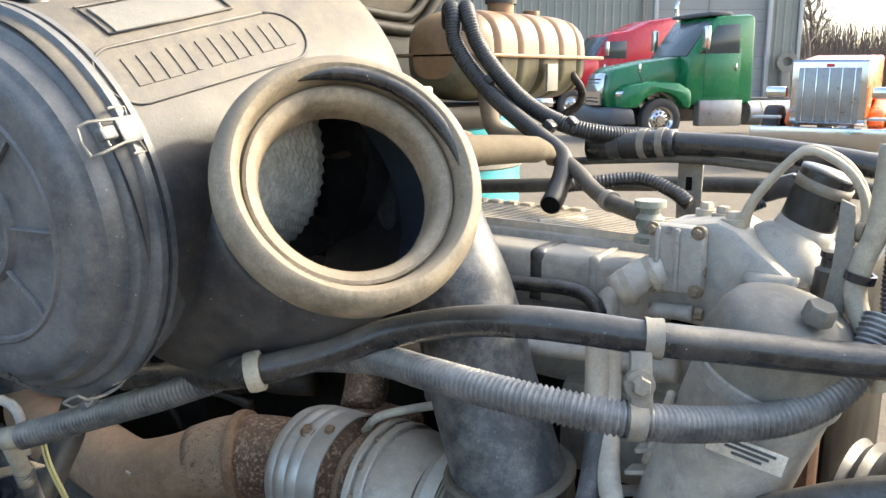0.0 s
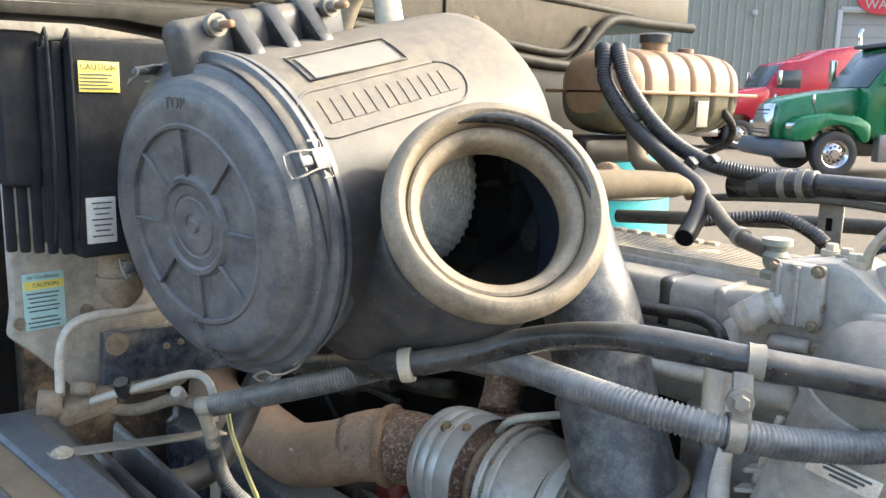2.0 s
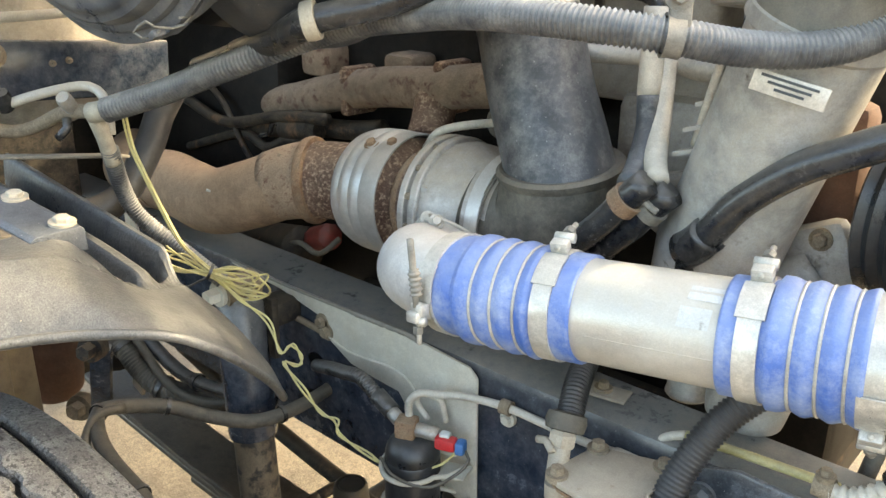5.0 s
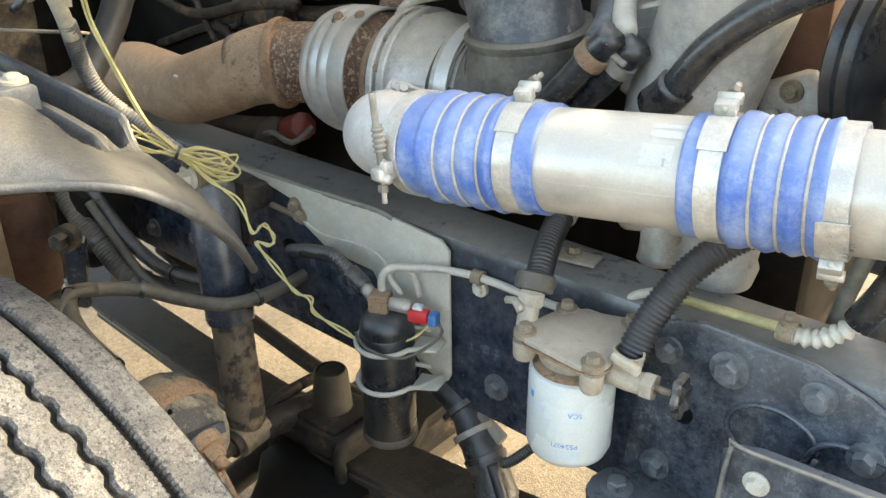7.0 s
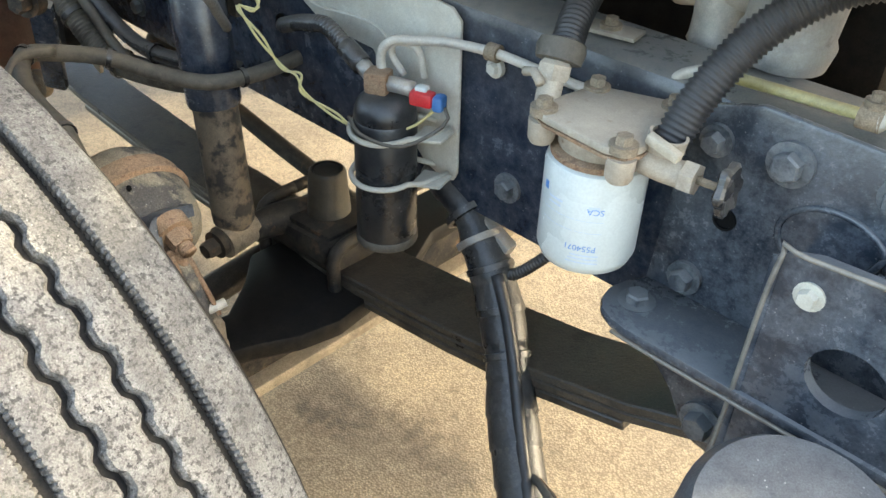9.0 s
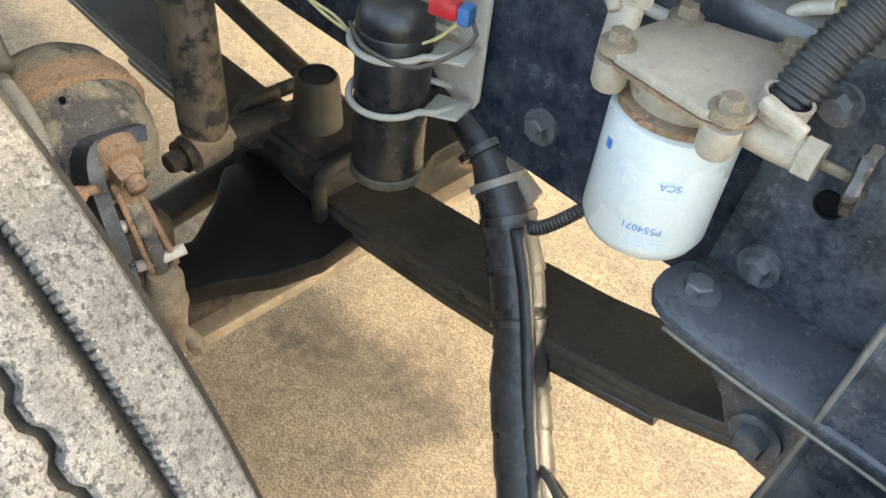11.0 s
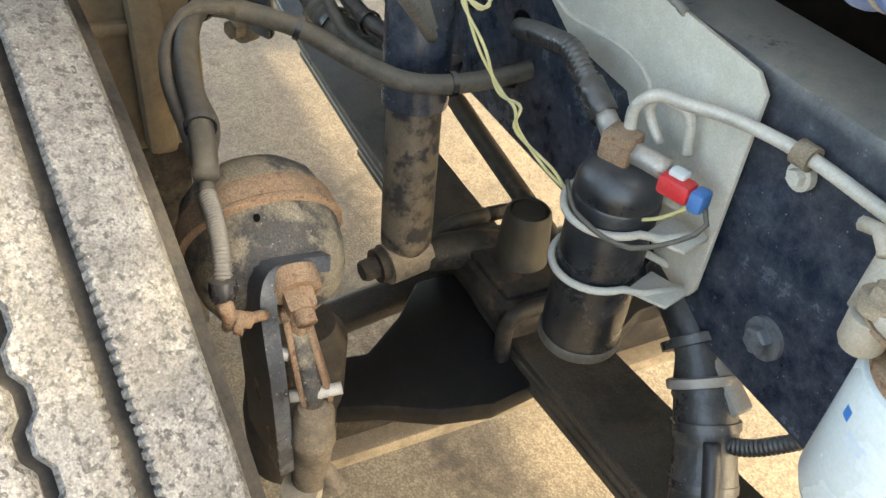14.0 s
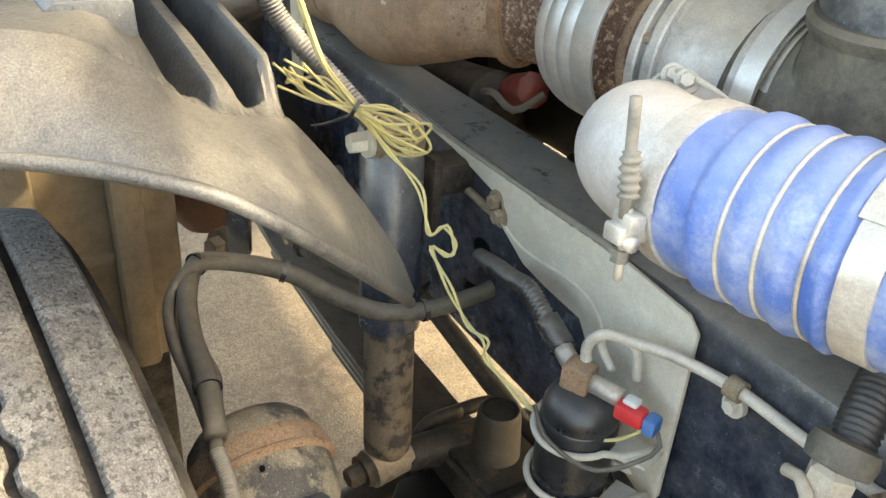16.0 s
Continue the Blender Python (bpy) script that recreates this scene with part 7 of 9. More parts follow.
part("actuator_band", tube([(-0.179, 0.95, 1.487), (-0.175, 0.95, 1.498)], 0.0300, 28), M_CLAMP, act)
part("plug", block((-0.222, 0.95, 1.487), (0.04, 0.02, 0.024), Matrix.Rotation(radians(-20), 3, "Y"), 0.004), M_RUBBER, act)
part("plug_lead", loom([(-0.235, 0.94, 1.47), (-0.248, 0.93, 1.462), (-0.252, 0.925, 1.445), (-0.248, 0.925, 1.425)], 0.006, 0.004, 0.0012, 10), M_RUBBER, act)
part("sensor", lathe([(0, 0), (0.012, 0), (0.012, 0.03), (0.008, 0.034), (0.008, 0.042), (0.010, 0.044), (0.010, 0.05), (0, 0.05)], (-0.158, 0.89, 1.385), (0.1, 0, 1), 16), M_RUBBER, ev)
part("strap", join(tube([(-0.247, 0.905, 1.443), (-0.238, 0.90, 1.475), (-0.201, 0.90, 1.523), (-0.18, 0.90, 1.533), (-0.148, 0.90, 1.517), (-0.130, 0.90, 1.49), (-0.128, 0.90, 1.462), (-0.145, 0.90, 1.431)], 0.0045, 10), tube([(-0.247, 0.917, 1.443), (-0.238, 0.912, 1.475), (-0.201, 0.912, 1.525), (-0.18, 0.912, 1.535), (-0.148, 0.912, 1.519), (-0.130, 0.912, 1.49), (-0.128, 0.912, 1.462), (-0.145, 0.912, 1.431)], 0.0045, 10)), M_BEIGE, ev, "pale folded support strap")
part("side_plate", prism([(-0.134, 1.50), (-0.122, 1.495), (-0.118, 1.43), (-0.128, 1.36), (-0.15, 1.34), (-0.142, 1.40), (-0.136, 1.44)], 0.006, axes((0, 0.806, 0), (1, 0, 0), (0, 0, 1)), 0.001), M_CLAMP, ev)
for z in (1.47, 1.44, 1.40):
    part("plate_bolt", hexbolt((-0.112, 0.81, z), (1, -0.3, 0), 0.006, 0.008), M_DUSTSTEEL, ev)
fp = thing("fuel_pipe", (-0.1, 0.8, 1.36), "dusty beige pipe and black loom at the engine front", "pipe")
part("pipe", tube([(-0.098, 0.80, 1.55), (-0.102, 0.80, 1.48), (-0.110, 0.80, 1.45), (-0.115, 0.80, 1.42), (-0.108, 0.795, 1.395), (-0.092, 0.78, 1.375), (-0.08, 0.77, 1.34)], 0.010, 14), M_BEIGE, fp)
part("loom", loom([(-0.085, 0.80, 1.52), (-0.088, 0.80, 1.45), (-0.085, 0.79, 1.40), (-0.07, 0.78, 1.37)], 0.007, 0.004, 0.0012, 12), M_RUBBER, fp)
part("pipe_clip", lathe([(0.010, -0.004), (0.0135, -0.004), (0.0135, 0.004), (0.010, 0.004)], (-0.112, 0.80, 1.432), (0.2, 0, 1), 16), M_RUBBER, fp)
part("large_hose", tube([(-0.09, 0.90, 1.535), (-0.06, 0.86, 1.51), (-0.03, 0.82, 1.46), (0.0, 0.80, 1.38)], 0.024, 20), M_RUBBER, fp)
for z, pts in ((0, [(-0.66, 0.9, 1.348), (-0.535, 0.9, 1.345), (-0.454, 0.9, 1.349), (-0.42, 0.9, 1.342), (-0.405, 0.9, 1.318), (-0.403, 0.9, 1.25)]), (1, [(-0.66, 0.915, 1.318), (-0.52, 0.91, 1.314), (-0.43, 0.91, 1.318), (-0.40, 0.92, 1.32)])):
    solo("engine_hose", tube(pts, 0.0095, 14), M_RUBBER, "black rubber hose along the engine side", "hose", "engine side hoses")
fan = thing("fan_pulley", (-0.1, 0.88, 1.05), "black fan drive pulley at the engine front", "pulley")
part("rim", lathe([(0.03, -0.02), (0.088, -0.02), (0.094, -0.016), (0.088, -0.008), (0.095, 0.0), (0.088, 0.008), (0.094, 0.016), (0.088, 0.02), (0.03, 0.02)], (-0.095, 0.875, 1.15), (1, -0.15, 0), 48), M_DRIER, fan)
part("hub", lathe([(0, 0.05), (0.03, 0.045), (0.035, -0.03), (0.02, -0.03)], (-0.095, 0.875, 1.15), (1, -0.15, 0), 24), M_STEEL, fan)
shr = thing("fan_shroud", (0.12, 1.1, 0.9), "black plastic fan shroud with beige stay bars", "fan shroud")
part("panel", block((0.16, 1.15, 1.10), (0.03, 0.9, 0.7), None, 0.01), M_HOUSE, shr)
for x, y in ((-0.03, 0.80), (0.01, 0.82), (0.05, 0.84)):
    part("stay", tube([(x, y, 1.06), (x - 0.03, y + 0.01, 0.95), (x - 0.05, y + 0.02, 0.84)], 0.009, 8), M_CLAMP, shr)
part("belt", block((-0.01, 0.86, 1.0), (0.03, 0.02, 0.35), Matrix.Rotation(radians(12), 3, "Y"), 0.004), M_RUBBER, shr)
jb = thing("junction_plate", (-0.45, 0.86, 0.93), "small drilled steel plate with red and grey wires", "bracket")
part("plate", prism([(-0.50, 0.90), (-0.36, 0.90), (-0.38, 0.985), (-0.48, 0.985)], 0.005, axes((0, 0.86, 0), (1, 0, 0), (0, 0.3, 1)), 0.001), M_CLAMP, jb)
for dz, mt in ((0, M_RUSTDUST), (0.008, M_HOSEDUST), (0.014, M_HOSEDUST)):
    part("wire", tube([(-0.47, 0.87, 0.93 + dz), (-0.43, 0.865, 0.95 + dz), (-0.39, 0.87, 0.955 + dz), (-0.36, 0.89, 0.975)], 0.0025, 8), mt, jb)

# ---- hoses above the engine ----
lh = thing("overflow_conduit", (-0.75, 1.22, 1.5), "pair of black corrugated hoses from the reservoir", "conduit")
part("first_hose", loom([(-0.93, 1.33, 1.70), (-0.905, 1.295, 1.725), (-0.880, 1.27, 1.712), (-0.868, 1.262, 1.66), (-0.815, 1.262, 1.595), (-0.75, 1.25, 1.548), (-0.672, 1.22, 1.509), (-0.612, 1.18, 1.486), (-0.575, 1.125, 1.468), (-0.553, 1.06, 1.440), (-0.546, 1.03, 1.428)], 0.0155, 0.0052, 0.0018, 16), M_CONDUIT2, lh)
part("second_hose", loom([(-0.90, 1.34, 1.70), (-0.873, 1.30, 1.725), (-0.850, 1.275, 1.708), (-0.826, 1.27, 1.660), (-0.775, 1.27, 1.600), (-0.715, 1.27, 1.553), (-0.648, 1.27, 1.524), (-0.59, 1.30, 1.510), (-0.53, 1.36, 1.505)], 0.0150, 0.0052, 0.0018, 16), M_CONDUIT2, lh)
part("open_end", lathe([(0.0135, -0.002), (0.0135, 0.0012), (0.0115, 0.0012), (0.0115, 0.0006), (0, 0.0006)], (-0.546, 1.03, 1.428), (0.2, -0.85, -0.35), 20), M_HOLE, lh, "dark open hose end")
for p in ((-0.80, 1.262, 1.592), (-0.665, 1.24, 1.52), (-0.64, 1.27, 1.525)):
    part("zip_tie", block(p, (0.02, 0.022, 0.026), Matrix.Rotation(radians(40), 3, "Y"), 0.004), M_RUBBER, lh)
part("small_hose", tube([(-0.60, 1.17, 1.478), (-0.545, 1.11, 1.468), (-0.500, 1.065, 1.452), (-0.455, 1.03, 1.440), (-0.385, 0.97, 1.438)], 0.0115, 14), M_HOSEDUST, lh)
part("hose_clip", lathe([(0.0115, -0.007), (0.0145, -0.007), (0.0145, 0.007), (0.0115, 0.007)], (-0.458, 1.032, 1.441), (0.7, -0.6, -0.1), 18), M_CLAMP, lh)
uh = thing("upper_coolant_hose", (-0.5, 1.5, 1.47), "long black coolant hose with clamps over the engine", "hose")
part("hose", tube([(-0.625, 1.32, 1.482), (-0.563, 1.32, 1.490), (-0.474, 1.32, 1.499)], 0.023, 20), M_RUBBER, uh)
part("pipe", tube([(-0.479, 1.32, 1.499), (-0.374, 1.32, 1.498), (-0.289, 1.32, 1.492), (-0.159, 1.32, 1.476), (0.097, 1.276, 1.428)], 0.0182, 20), M_RUBBER, uh)
for x, z in ((-0.496, 1.498), (-0.527, 1.495)):
    part("clamp", lathe([(0.023, -0.006), (0.0252, -0.006), (0.0252, 0.006), (0.023, 0.006)], (x, 1.32, z), (1, 0, 0.08), 24), M_CLAMP, uh)
part("tape", lathe([(0.0232, -0.011), (0.0244, -0.011), (0.0244, 0.011), (0.0232, 0.011)], (-0.576, 1.32, 1.490), (1, 0, 0.1), 24), M_TAPE, uh)
part("thin_pipe", tube([(-0.70, 1.32, 1.454), (-0.563, 1.32, 1.467), (-0.434, 1.32, 1.474), (-0.257, 1.32, 1.463)], 0.007, 10), M_HOSEDUST, uh)
part("bracket", prism([(-0.475, 1.37), (-0.434, 1.37), (-0.434, 1.482), (-0.475, 1.482)], 0.005, axes((0, 1.345, 0), (1, 0, 0), (0, 0, 1)), 0.001), M_CLAMP, uh)
part("bracket_slot", block((-0.455, 1.3385, 1.432), (0.010, 0.004, 0.022), None, 0.001), M_HOLE, uh)
solo("steel_cross_tube", tube([(-1.05, 1.6, 1.352), (-0.926, 1.6, 1.364), (-0.685, 1.6, 1.387), (-0.384, 1.6, 1.405), (0.0, 1.6, 1.41)], 0.016, 16), M_HOSEDUST, "dark dusty cross tube behind the engine", "pipe")
solo("wiring_pigtail", loom([(-0.62, 1.18, 1.43), (-0.56, 1.22, 1.44), (-0.50, 1.25, 1.445), (-0.45, 1.25, 1.43), (-0.42, 1.24, 1.415)], 0.012, 0.006, 0.002, 12), M_RUBBER, "short black wiring pigtail on the valve cover", "wires")
tp = thing("return_pipe", (-0.8, 1.35, 1.43), "tan dusty bent coolant return pipe", "pipe")
part("pipe", tube([(-0.74, 0.84, 1.488), (-0.67, 0.93, 1.500), (-0.635, 1.03, 1.501), (-0.612, 1.11, 1.496), (-0.607, 1.135, 1.488), (-0.610, 1.148, 1.474)], lambda s: 0.0265 - 0.022 * s if s < 0.30 else 0.0195 - 0.25 * (s - 0.30), 24, 0.006), M_FLAP, tp)
part("thin_pipe", tube([(-0.91, 1.42, 1.60), (-0.89, 1.41, 1.54), (-0.872, 1.40, 1.506), (-0.832, 1.39, 1.49), (-0.77, 1.40, 1.485)], 0.018, 18), M_FLAP, tp)
part("clamp", lathe([(0.0265, -0.008), (0.030, -0.008), (0.030, 0.008), (0.0265, 0.008)], (-0.668, 0.933, 1.500), (0.4, 0.9, 0.1), 24), M_CLAMP, tp)

# ---- coolant reservoir ----
res = thing("coolant_reservoir", (-1.02, 1.65, 1.52), "amber translucent coolant reservoir with moulded ribs", "reservoir")


def tank(r0, r1, z0, z1):
    bm = bmesh.new()
    rows = []
    n, seg = 96, 32
    for i in range(n + 1):
        t = i / n
        end = max(0.0, 1 - (abs(t - 0.5) / 0.5) ** 8)
        rib = 1 - 0.09 * max(0.0, math.cos(t * math.tau * 6.0)) ** 6
        row = []
        for k in range(seg):
            a = k * math.tau / seg
            c, s = math.cos(a), math.sin(a)
            sx = math.copysign(abs(c) ** 0.7, c) * 0.105 * rib * (0.55 + 0.45 * end)
            sz = math.copysign(abs(s) ** 0.7, s) * (z1 - z0) / 2 * rib * (0.55 + 0.45 * end)
            row.append(bm.verts.new((r0.x + (r1.x - r0.x) * t + sx, r0.y + (r1.y - r0.y) * t, (z0 + z1) / 2 + sz)))
        rows.append(row)
    for a, b in zip(rows, rows[1:]):
        for k in range(seg):
            bm.faces.new((a[k], a[(k + 1) % seg], b[(k + 1) % seg], b[k]))
    bm.faces.new(rows[0][::-1])
    bm.faces.new(rows[-1])
    bmesh.ops.recalc_face_normals(bm, faces=bm.faces)
    return bm


def tank_half(upper):
    bm = tank(V(-1.05, 1.44, 0), V(-1.02, 1.95, 0), 1.548, 1.745)
    gone = [f for f in bm.faces if (f.calc_center_median().z > 1.642) != upper]
    bmesh.ops.delete(bm, geom=gone, context="FACES")
    return bm


part("tank_top", tank_half(True), M_TANK, res)
part("tank_bottom", tank_half(False), M_TANKLOW, res, "olive coolant-filled lower half")
part("seam_flange", prism([(-1.165, 1.44), (-0.925, 1.44), (-0.90, 1.96), (-1.15, 1.96)], 0.008, axes((0, 0, 1.642), (1, 0, 0), (0, 1, 0)), 0.002), M_TANK, res)
part("neck", lathe([(0.03, 0), (0.03, 0.03), (0, 0.03)], (-1.02, 1.66, 1.735), (0, 0, 1), 24), M_TANK, res)
part("cap", lathe([(0.036, 0), (0.037, 0.018), (0.03, 0.022), (0, 0.022)], (-1.02, 1.66, 1.762), (0, 0, 1), 16), M_RUBBER, res, "black filler cap")
part("small_cap", lathe([(0.02, 0), (0.02, 0.02), (0, 0.022)], (-1.02, 1.80, 1.735), (0, 0, 1), 16), M_TANK, res)
part("side_label", block((-0.912, 1.71, 1.60), (0.006, 0.05, 0.06), None, 0.001), M_PAPER, res)
part("bracket", tube([(-0.93, 1.84, 1.61), (-0.91, 1.86, 1.57), (-0.93, 1.88, 1.53), (-0.98, 1.86, 1.50)], 0.010, 10), M_STEEL, res)
# Support coloured black so that it reads as the dark gap under the tank.
part("support", block((-1.08, 1.52, 1.515), (0.16, 0.26, 0.06), None, 0.02), M_BUMP, res)
part("valve_lump", lathe([(0, 0), (0.03, 0.005), (0.035, 0.03), (0.02, 0.05), (0, 0.055)], (-0.97, 1.43, 1.45), (0.3, -0.6, 0.5), 18), M_RUST, res)

# ---- firewall, cab front ----
fwall = thing("firewall", (-1.14, 0.7, 1.2), "dusty beige-grey painted cab firewall", "firewall")
part("panel", prism([(0.255, 1.28), (0.262, 1.32), (0.262, 1.74), (0.60, 1.75), (0.60, 1.24), (0.56, 1.18), (0.50, 1.15), (0.36, 1.16), (0.30, 1.235)], 0.03, axes((-1.16, 0, 0), (0, 1, 0), (0, 0, 1)), 0.006), M_FIREWALL, fwall)
for y, z in ((0.275, 1.60), (0.28, 1.50), (0.278, 1.42), (0.268, 1.30), (0.36, 1.305)):
    part("bolt", hexbolt((-1.126, y, z), (1, 0, 0), 0.006, 0.005), M_DUSTSTEEL, fwall)
st = part("warning_sticker", block((-1.1265, 0.301, 1.329), (0.003, 0.056, 0.082), None, 0.0008), M_TEALLABEL, fwall, "pale teal warning sticker with yellow band")
part("yellow_band", block((-1.1250, 0.301, 1.353), (0.002, 0.054, 0.012), None, 0), M_YLABEL, st)
for k in range(8):
    part("print_bar", block((-1.1250, 0.299, 1.341 - 0.0063 * k - (0.004 if k > 4 else 0)), (0.002, 0.044 - 0.004 * (k % 3), 0.0018), None, 0), M_PRINT, st)


flat_text("CAUTION", axes((-1.1236, 0.303, 1.3528), (0, 1, 0), (0, 0, 1)), 0.0078, M_TEXT, st)
flat_text("Air Conditioner", axes((-1.1245, 0.301, 1.3645), (0, 1, 0), (0, 0, 1)), 0.0068, M_PRINT, st)
hv = thing("heater_box", (-1.0, 0.33, 1.42), "black plastic heater housing with ribs and labels", "heater box")
part("body", block((-1.03, 0.40, 1.552), (0.15, 0.215, 0.27), None, 0.008), M_HOUSE, hv)
for k in range(5):
    part("rib", block((-1.035 + 0.014 * k, 0.285 - 0.012 * (4 - k), 1.552), (0.010, 0.012, 0.262), None, 0.003), M_HOUSE, hv)
part("side_body", block((-1.05, 0.255, 1.60), (0.10, 0.06, 0.19), None, 0.012), M_HOUSE, hv)
for y in (0.262, 0.288):
    part("wire_clip", tube([(-0.965, y, 1.675), (-0.955, y + 0.005, 1.685), (-0.955, y + 0.006, 1.50), (-0.962, y + 0.004, 1.44)], 0.0022, 6), M_HOUSE, hv)
yl = part("caution_label", block((-0.9535, 0.326, 1.642), (0.002, 0.050, 0.037), None, 0.0005), M_YLABEL, hv, "yellow caution label")
flat_text("CAUTION:", axes((-0.9500, 0.325, 1.6535), (0, 1, 0), (0, 0, 1)), 0.0098, M_TEXT, yl)
for k in range(5):
    part("print_bar", block((-0.9522, 0.322 - 0.003 * (k % 2), 1.6445 - 0.0042 * k), (0.001, 0.040 - 0.006 * (k % 2), 0.0017), None, 0), M_PRINT, yl)
wl_ = part("data_label", block((-0.9535, 0.320, 1.465), (0.002, 0.037, 0.058), None, 0.0005), M_LABEL, hv, "white data label with printed bars")
for k in range(7):
    part("print_bar", block((-0.9522, 0.321, 1.487 - 0.007 * k), (0.001, 0.026 - 0.004 * (k % 3), 0.0018), None, 0), M_PRINT, wl_)
part("top_tray", prism([(0.20, 0.0), (0.34, 0.0), (0.42, -0.010), (0.55, -0.03), (0.56, 0.02), (0.20, 0.014)], 0.14, axes(V(-1.10, 0.02, 1.706), (0, 1, 0.02), (0, 0, 1)), 0.002), M_CABTRIM, hv)
part("drain_funnel", lathe([(0.012, -0.045), (0.026, -0.03), (0.031, -0.012), (0.032, 0.0), (0.028, 0.0), (0.026, 0.05)], (-1.0, 0.360, 1.382), (0, 0, 1), 28), M_DUSTSTEEL, hv, "brown rubber drain funnel")
bar = thing("cab_mount_bar", (-1.08, 0.45, 1.22), "dark blue steel bracket bar bolted to the firewall", "bracket")
part("bar", block((-1.085, 0.495, 1.232), (0.02, 0.27, 0.080), Matrix.Rotation(radians(-4), 3, "X"), 0.004), M_RAIL, bar)
for y, z in ((0.380, 1.262), (0.455, 1.245), (0.478, 1.247)):
    part("bolt", hexbolt((-1.072, y, z), (1, 0, 0), 0.011 if y < 0.4 else 0.003, 0.006), M_DUSTSTEEL, bar)
acl = thing("refrigerant_pipes", (-1.06, 0.38, 1.15), "dusty bent refrigerant pipes and valve block", "pipe")
part("upper_pipe", tube([(-1.06, 0.52, 1.318), (-1.07, 0.468, 1.310), (-1.08, 0.383, 1.308), (-1.08, 0.335, 1.306), (-1.08, 0.313, 1.292), (-1.08, 0.302, 1.26), (-1.08, 0.299, 1.20)], 0.0068, 14), M_TUBE, acl)
part("valve_block", block((-1.08, 0.33, 1.178), (0.04, 0.085, 0.034), Matrix.Rotation(radians(8), 3, "X"), 0.008), M_DUSTSTEEL, acl)
part("muffler", tube([(-1.09, 0.27, 1.19), (-1.08, 0.30, 1.185)], 0.022, 20), M_DUSTSTEEL, acl)
part("valve_cap", tube([(-1.075, 0.315, 1.21), (-1.055, 0.335, 1.208)], 0.010, 16), M_DUSTSTEEL, acl)
part("lower_pipe", tube([(-1.08, 0.345, 1.178), (-1.06, 0.378, 1.165), (-1.03, 0.40, 1.172), (-0.98, 0.42, 1.195), (-0.91, 0.428, 1.205)], 0.009, 14), M_DUSTSTEEL, acl)
part("second_pipe", tube([(-1.07, 0.33, 1.185), (-1.04, 0.36, 1.20), (-1.0, 0.397, 1.218), (-0.98, 0.45, 1.226), (-0.955, 0.462, 1.215), (-0.93, 0.455, 1.19), (-0.925, 0.452, 1.17)], 0.0062, 12), M_TUBE, acl)
part("service_port", lathe([(0, 0), (0.009, 0), (0.010, 0.02), (0.008, 0.026), (0, 0.026)], (-0.95, 0.418, 1.205), (0.4, -0.5, 0.6), 14), M_ALU, acl)
part("port_cap", lathe([(0, 0), (0.010, 0), (0.012, 0.018), (0.010, 0.026), (0, 0.026)], (-1.03, 0.37, 1.20), (0.3, -0.3, 0.8), 14), M_RUBBER, acl)
part("loose_cap", tube([(-0.962, 0.415, 1.19), (-0.955, 0.41, 1.178), (-0.965, 0.402, 1.168)], 0.006, 10), M_RUBBER, acl)
dc = thing("drop_conduit", (-0.92, 0.5, 1.05), "grey conduit dropping behind the fender", "conduit")
part("sleeve", tube([(-0.918, 0.43, 1.20), (-0.925, 0.442, 1.17), (-0.935, 0.455, 1.13)], 0.010, 14), M_BEIGE, dc)
part("conduit", loom([(-0.93, 0.45, 1.15), (-0.955, 0.472, 1.09), (-0.955, 0.488, 1.05), (-0.935, 0.508, 1.02), (-0.905, 0.535, 0.985), (-0.87, 0.56, 0.95)], 0.012, 0.0045, 0.0015, 14), M_CONDUIT, dc)
part("large_hose", tube([(-1.02, 0.60, 1.20), (-1.021, 0.575, 1.165), (-1.012, 0.545, 1.12), (-1.012, 0.492, 1.057), (-1.035, 0.430, 1.040), (-1.08, 0.38, 1.045)], 0.021, 20), M_CONDUIT2, dc)
sp = thing("fender_brace", (-1.0, 0.38, 1.11), "flat dusty steel brace from fender to firewall", "bracket")
part("strap", placed_block(V(-0.965, 0.365, 1.150), (0.26, 0.030, 0.004), V(-0.10, 0.98, -0.18), V(1, 0.1, 0.05)), M_CLAMP, sp)
mc = thing("steering_linkage", (-1.2, 0.55, 0.6), "dark dusty steering arm and brackets behind the tyre", "steering gear")
part("drop_arm", placed_block(V(-1.18, 0.50, 0.70), (0.20, 0.036, 0.018), V(-0.50, 0.14, -0.86), V(0.7, 0.6, 0.0), 0.006), M_RAIL, mc)
part("arm_bolt", hexbolt((-1.10, 0.455, 0.80), (0.5, -0.8, 0.1), 0.014, 0.02), M_STEEL, mc)
part("arm_nut", hexbolt((-1.285, 0.495, 0.60), (0.5, -0.8, 0.1), 0.016, 0.02), M_DUSTSTEEL, mc)
part("gear_box", block((-1.30, 0.60, 0.74), (0.12, 0.10, 0.16), Matrix.Rotation(radians(10), 3, "Y"), 0.02), M_BUMP, mc)
part("clip_plate", block((-1.20, 0.575, 0.655), (0.035, 0.008, 0.04), Matrix.Rotation(radians(20), 3, "Y"), 0.003), M_BEIGE, mc, "tan dusty clip")
solo("fuel_filter_bowl", lathe([(0, 0.0), (0.040, 0.004), (0.052, 0.02), (0.056, 0.05), (0.056, 0.20), (0.05, 0.215), (0, 0.22)], (-1.43, 0.515, 0.56), (0, 0, 1), 32), M_ORANGE_RUST, "brown dusty rounded canister behind the tyre", "canister")
lb = thing("loom_bundle", (-1.15, 0.58, 0.66), "dusty black wire looms bundled along the frame", "wiring harness")
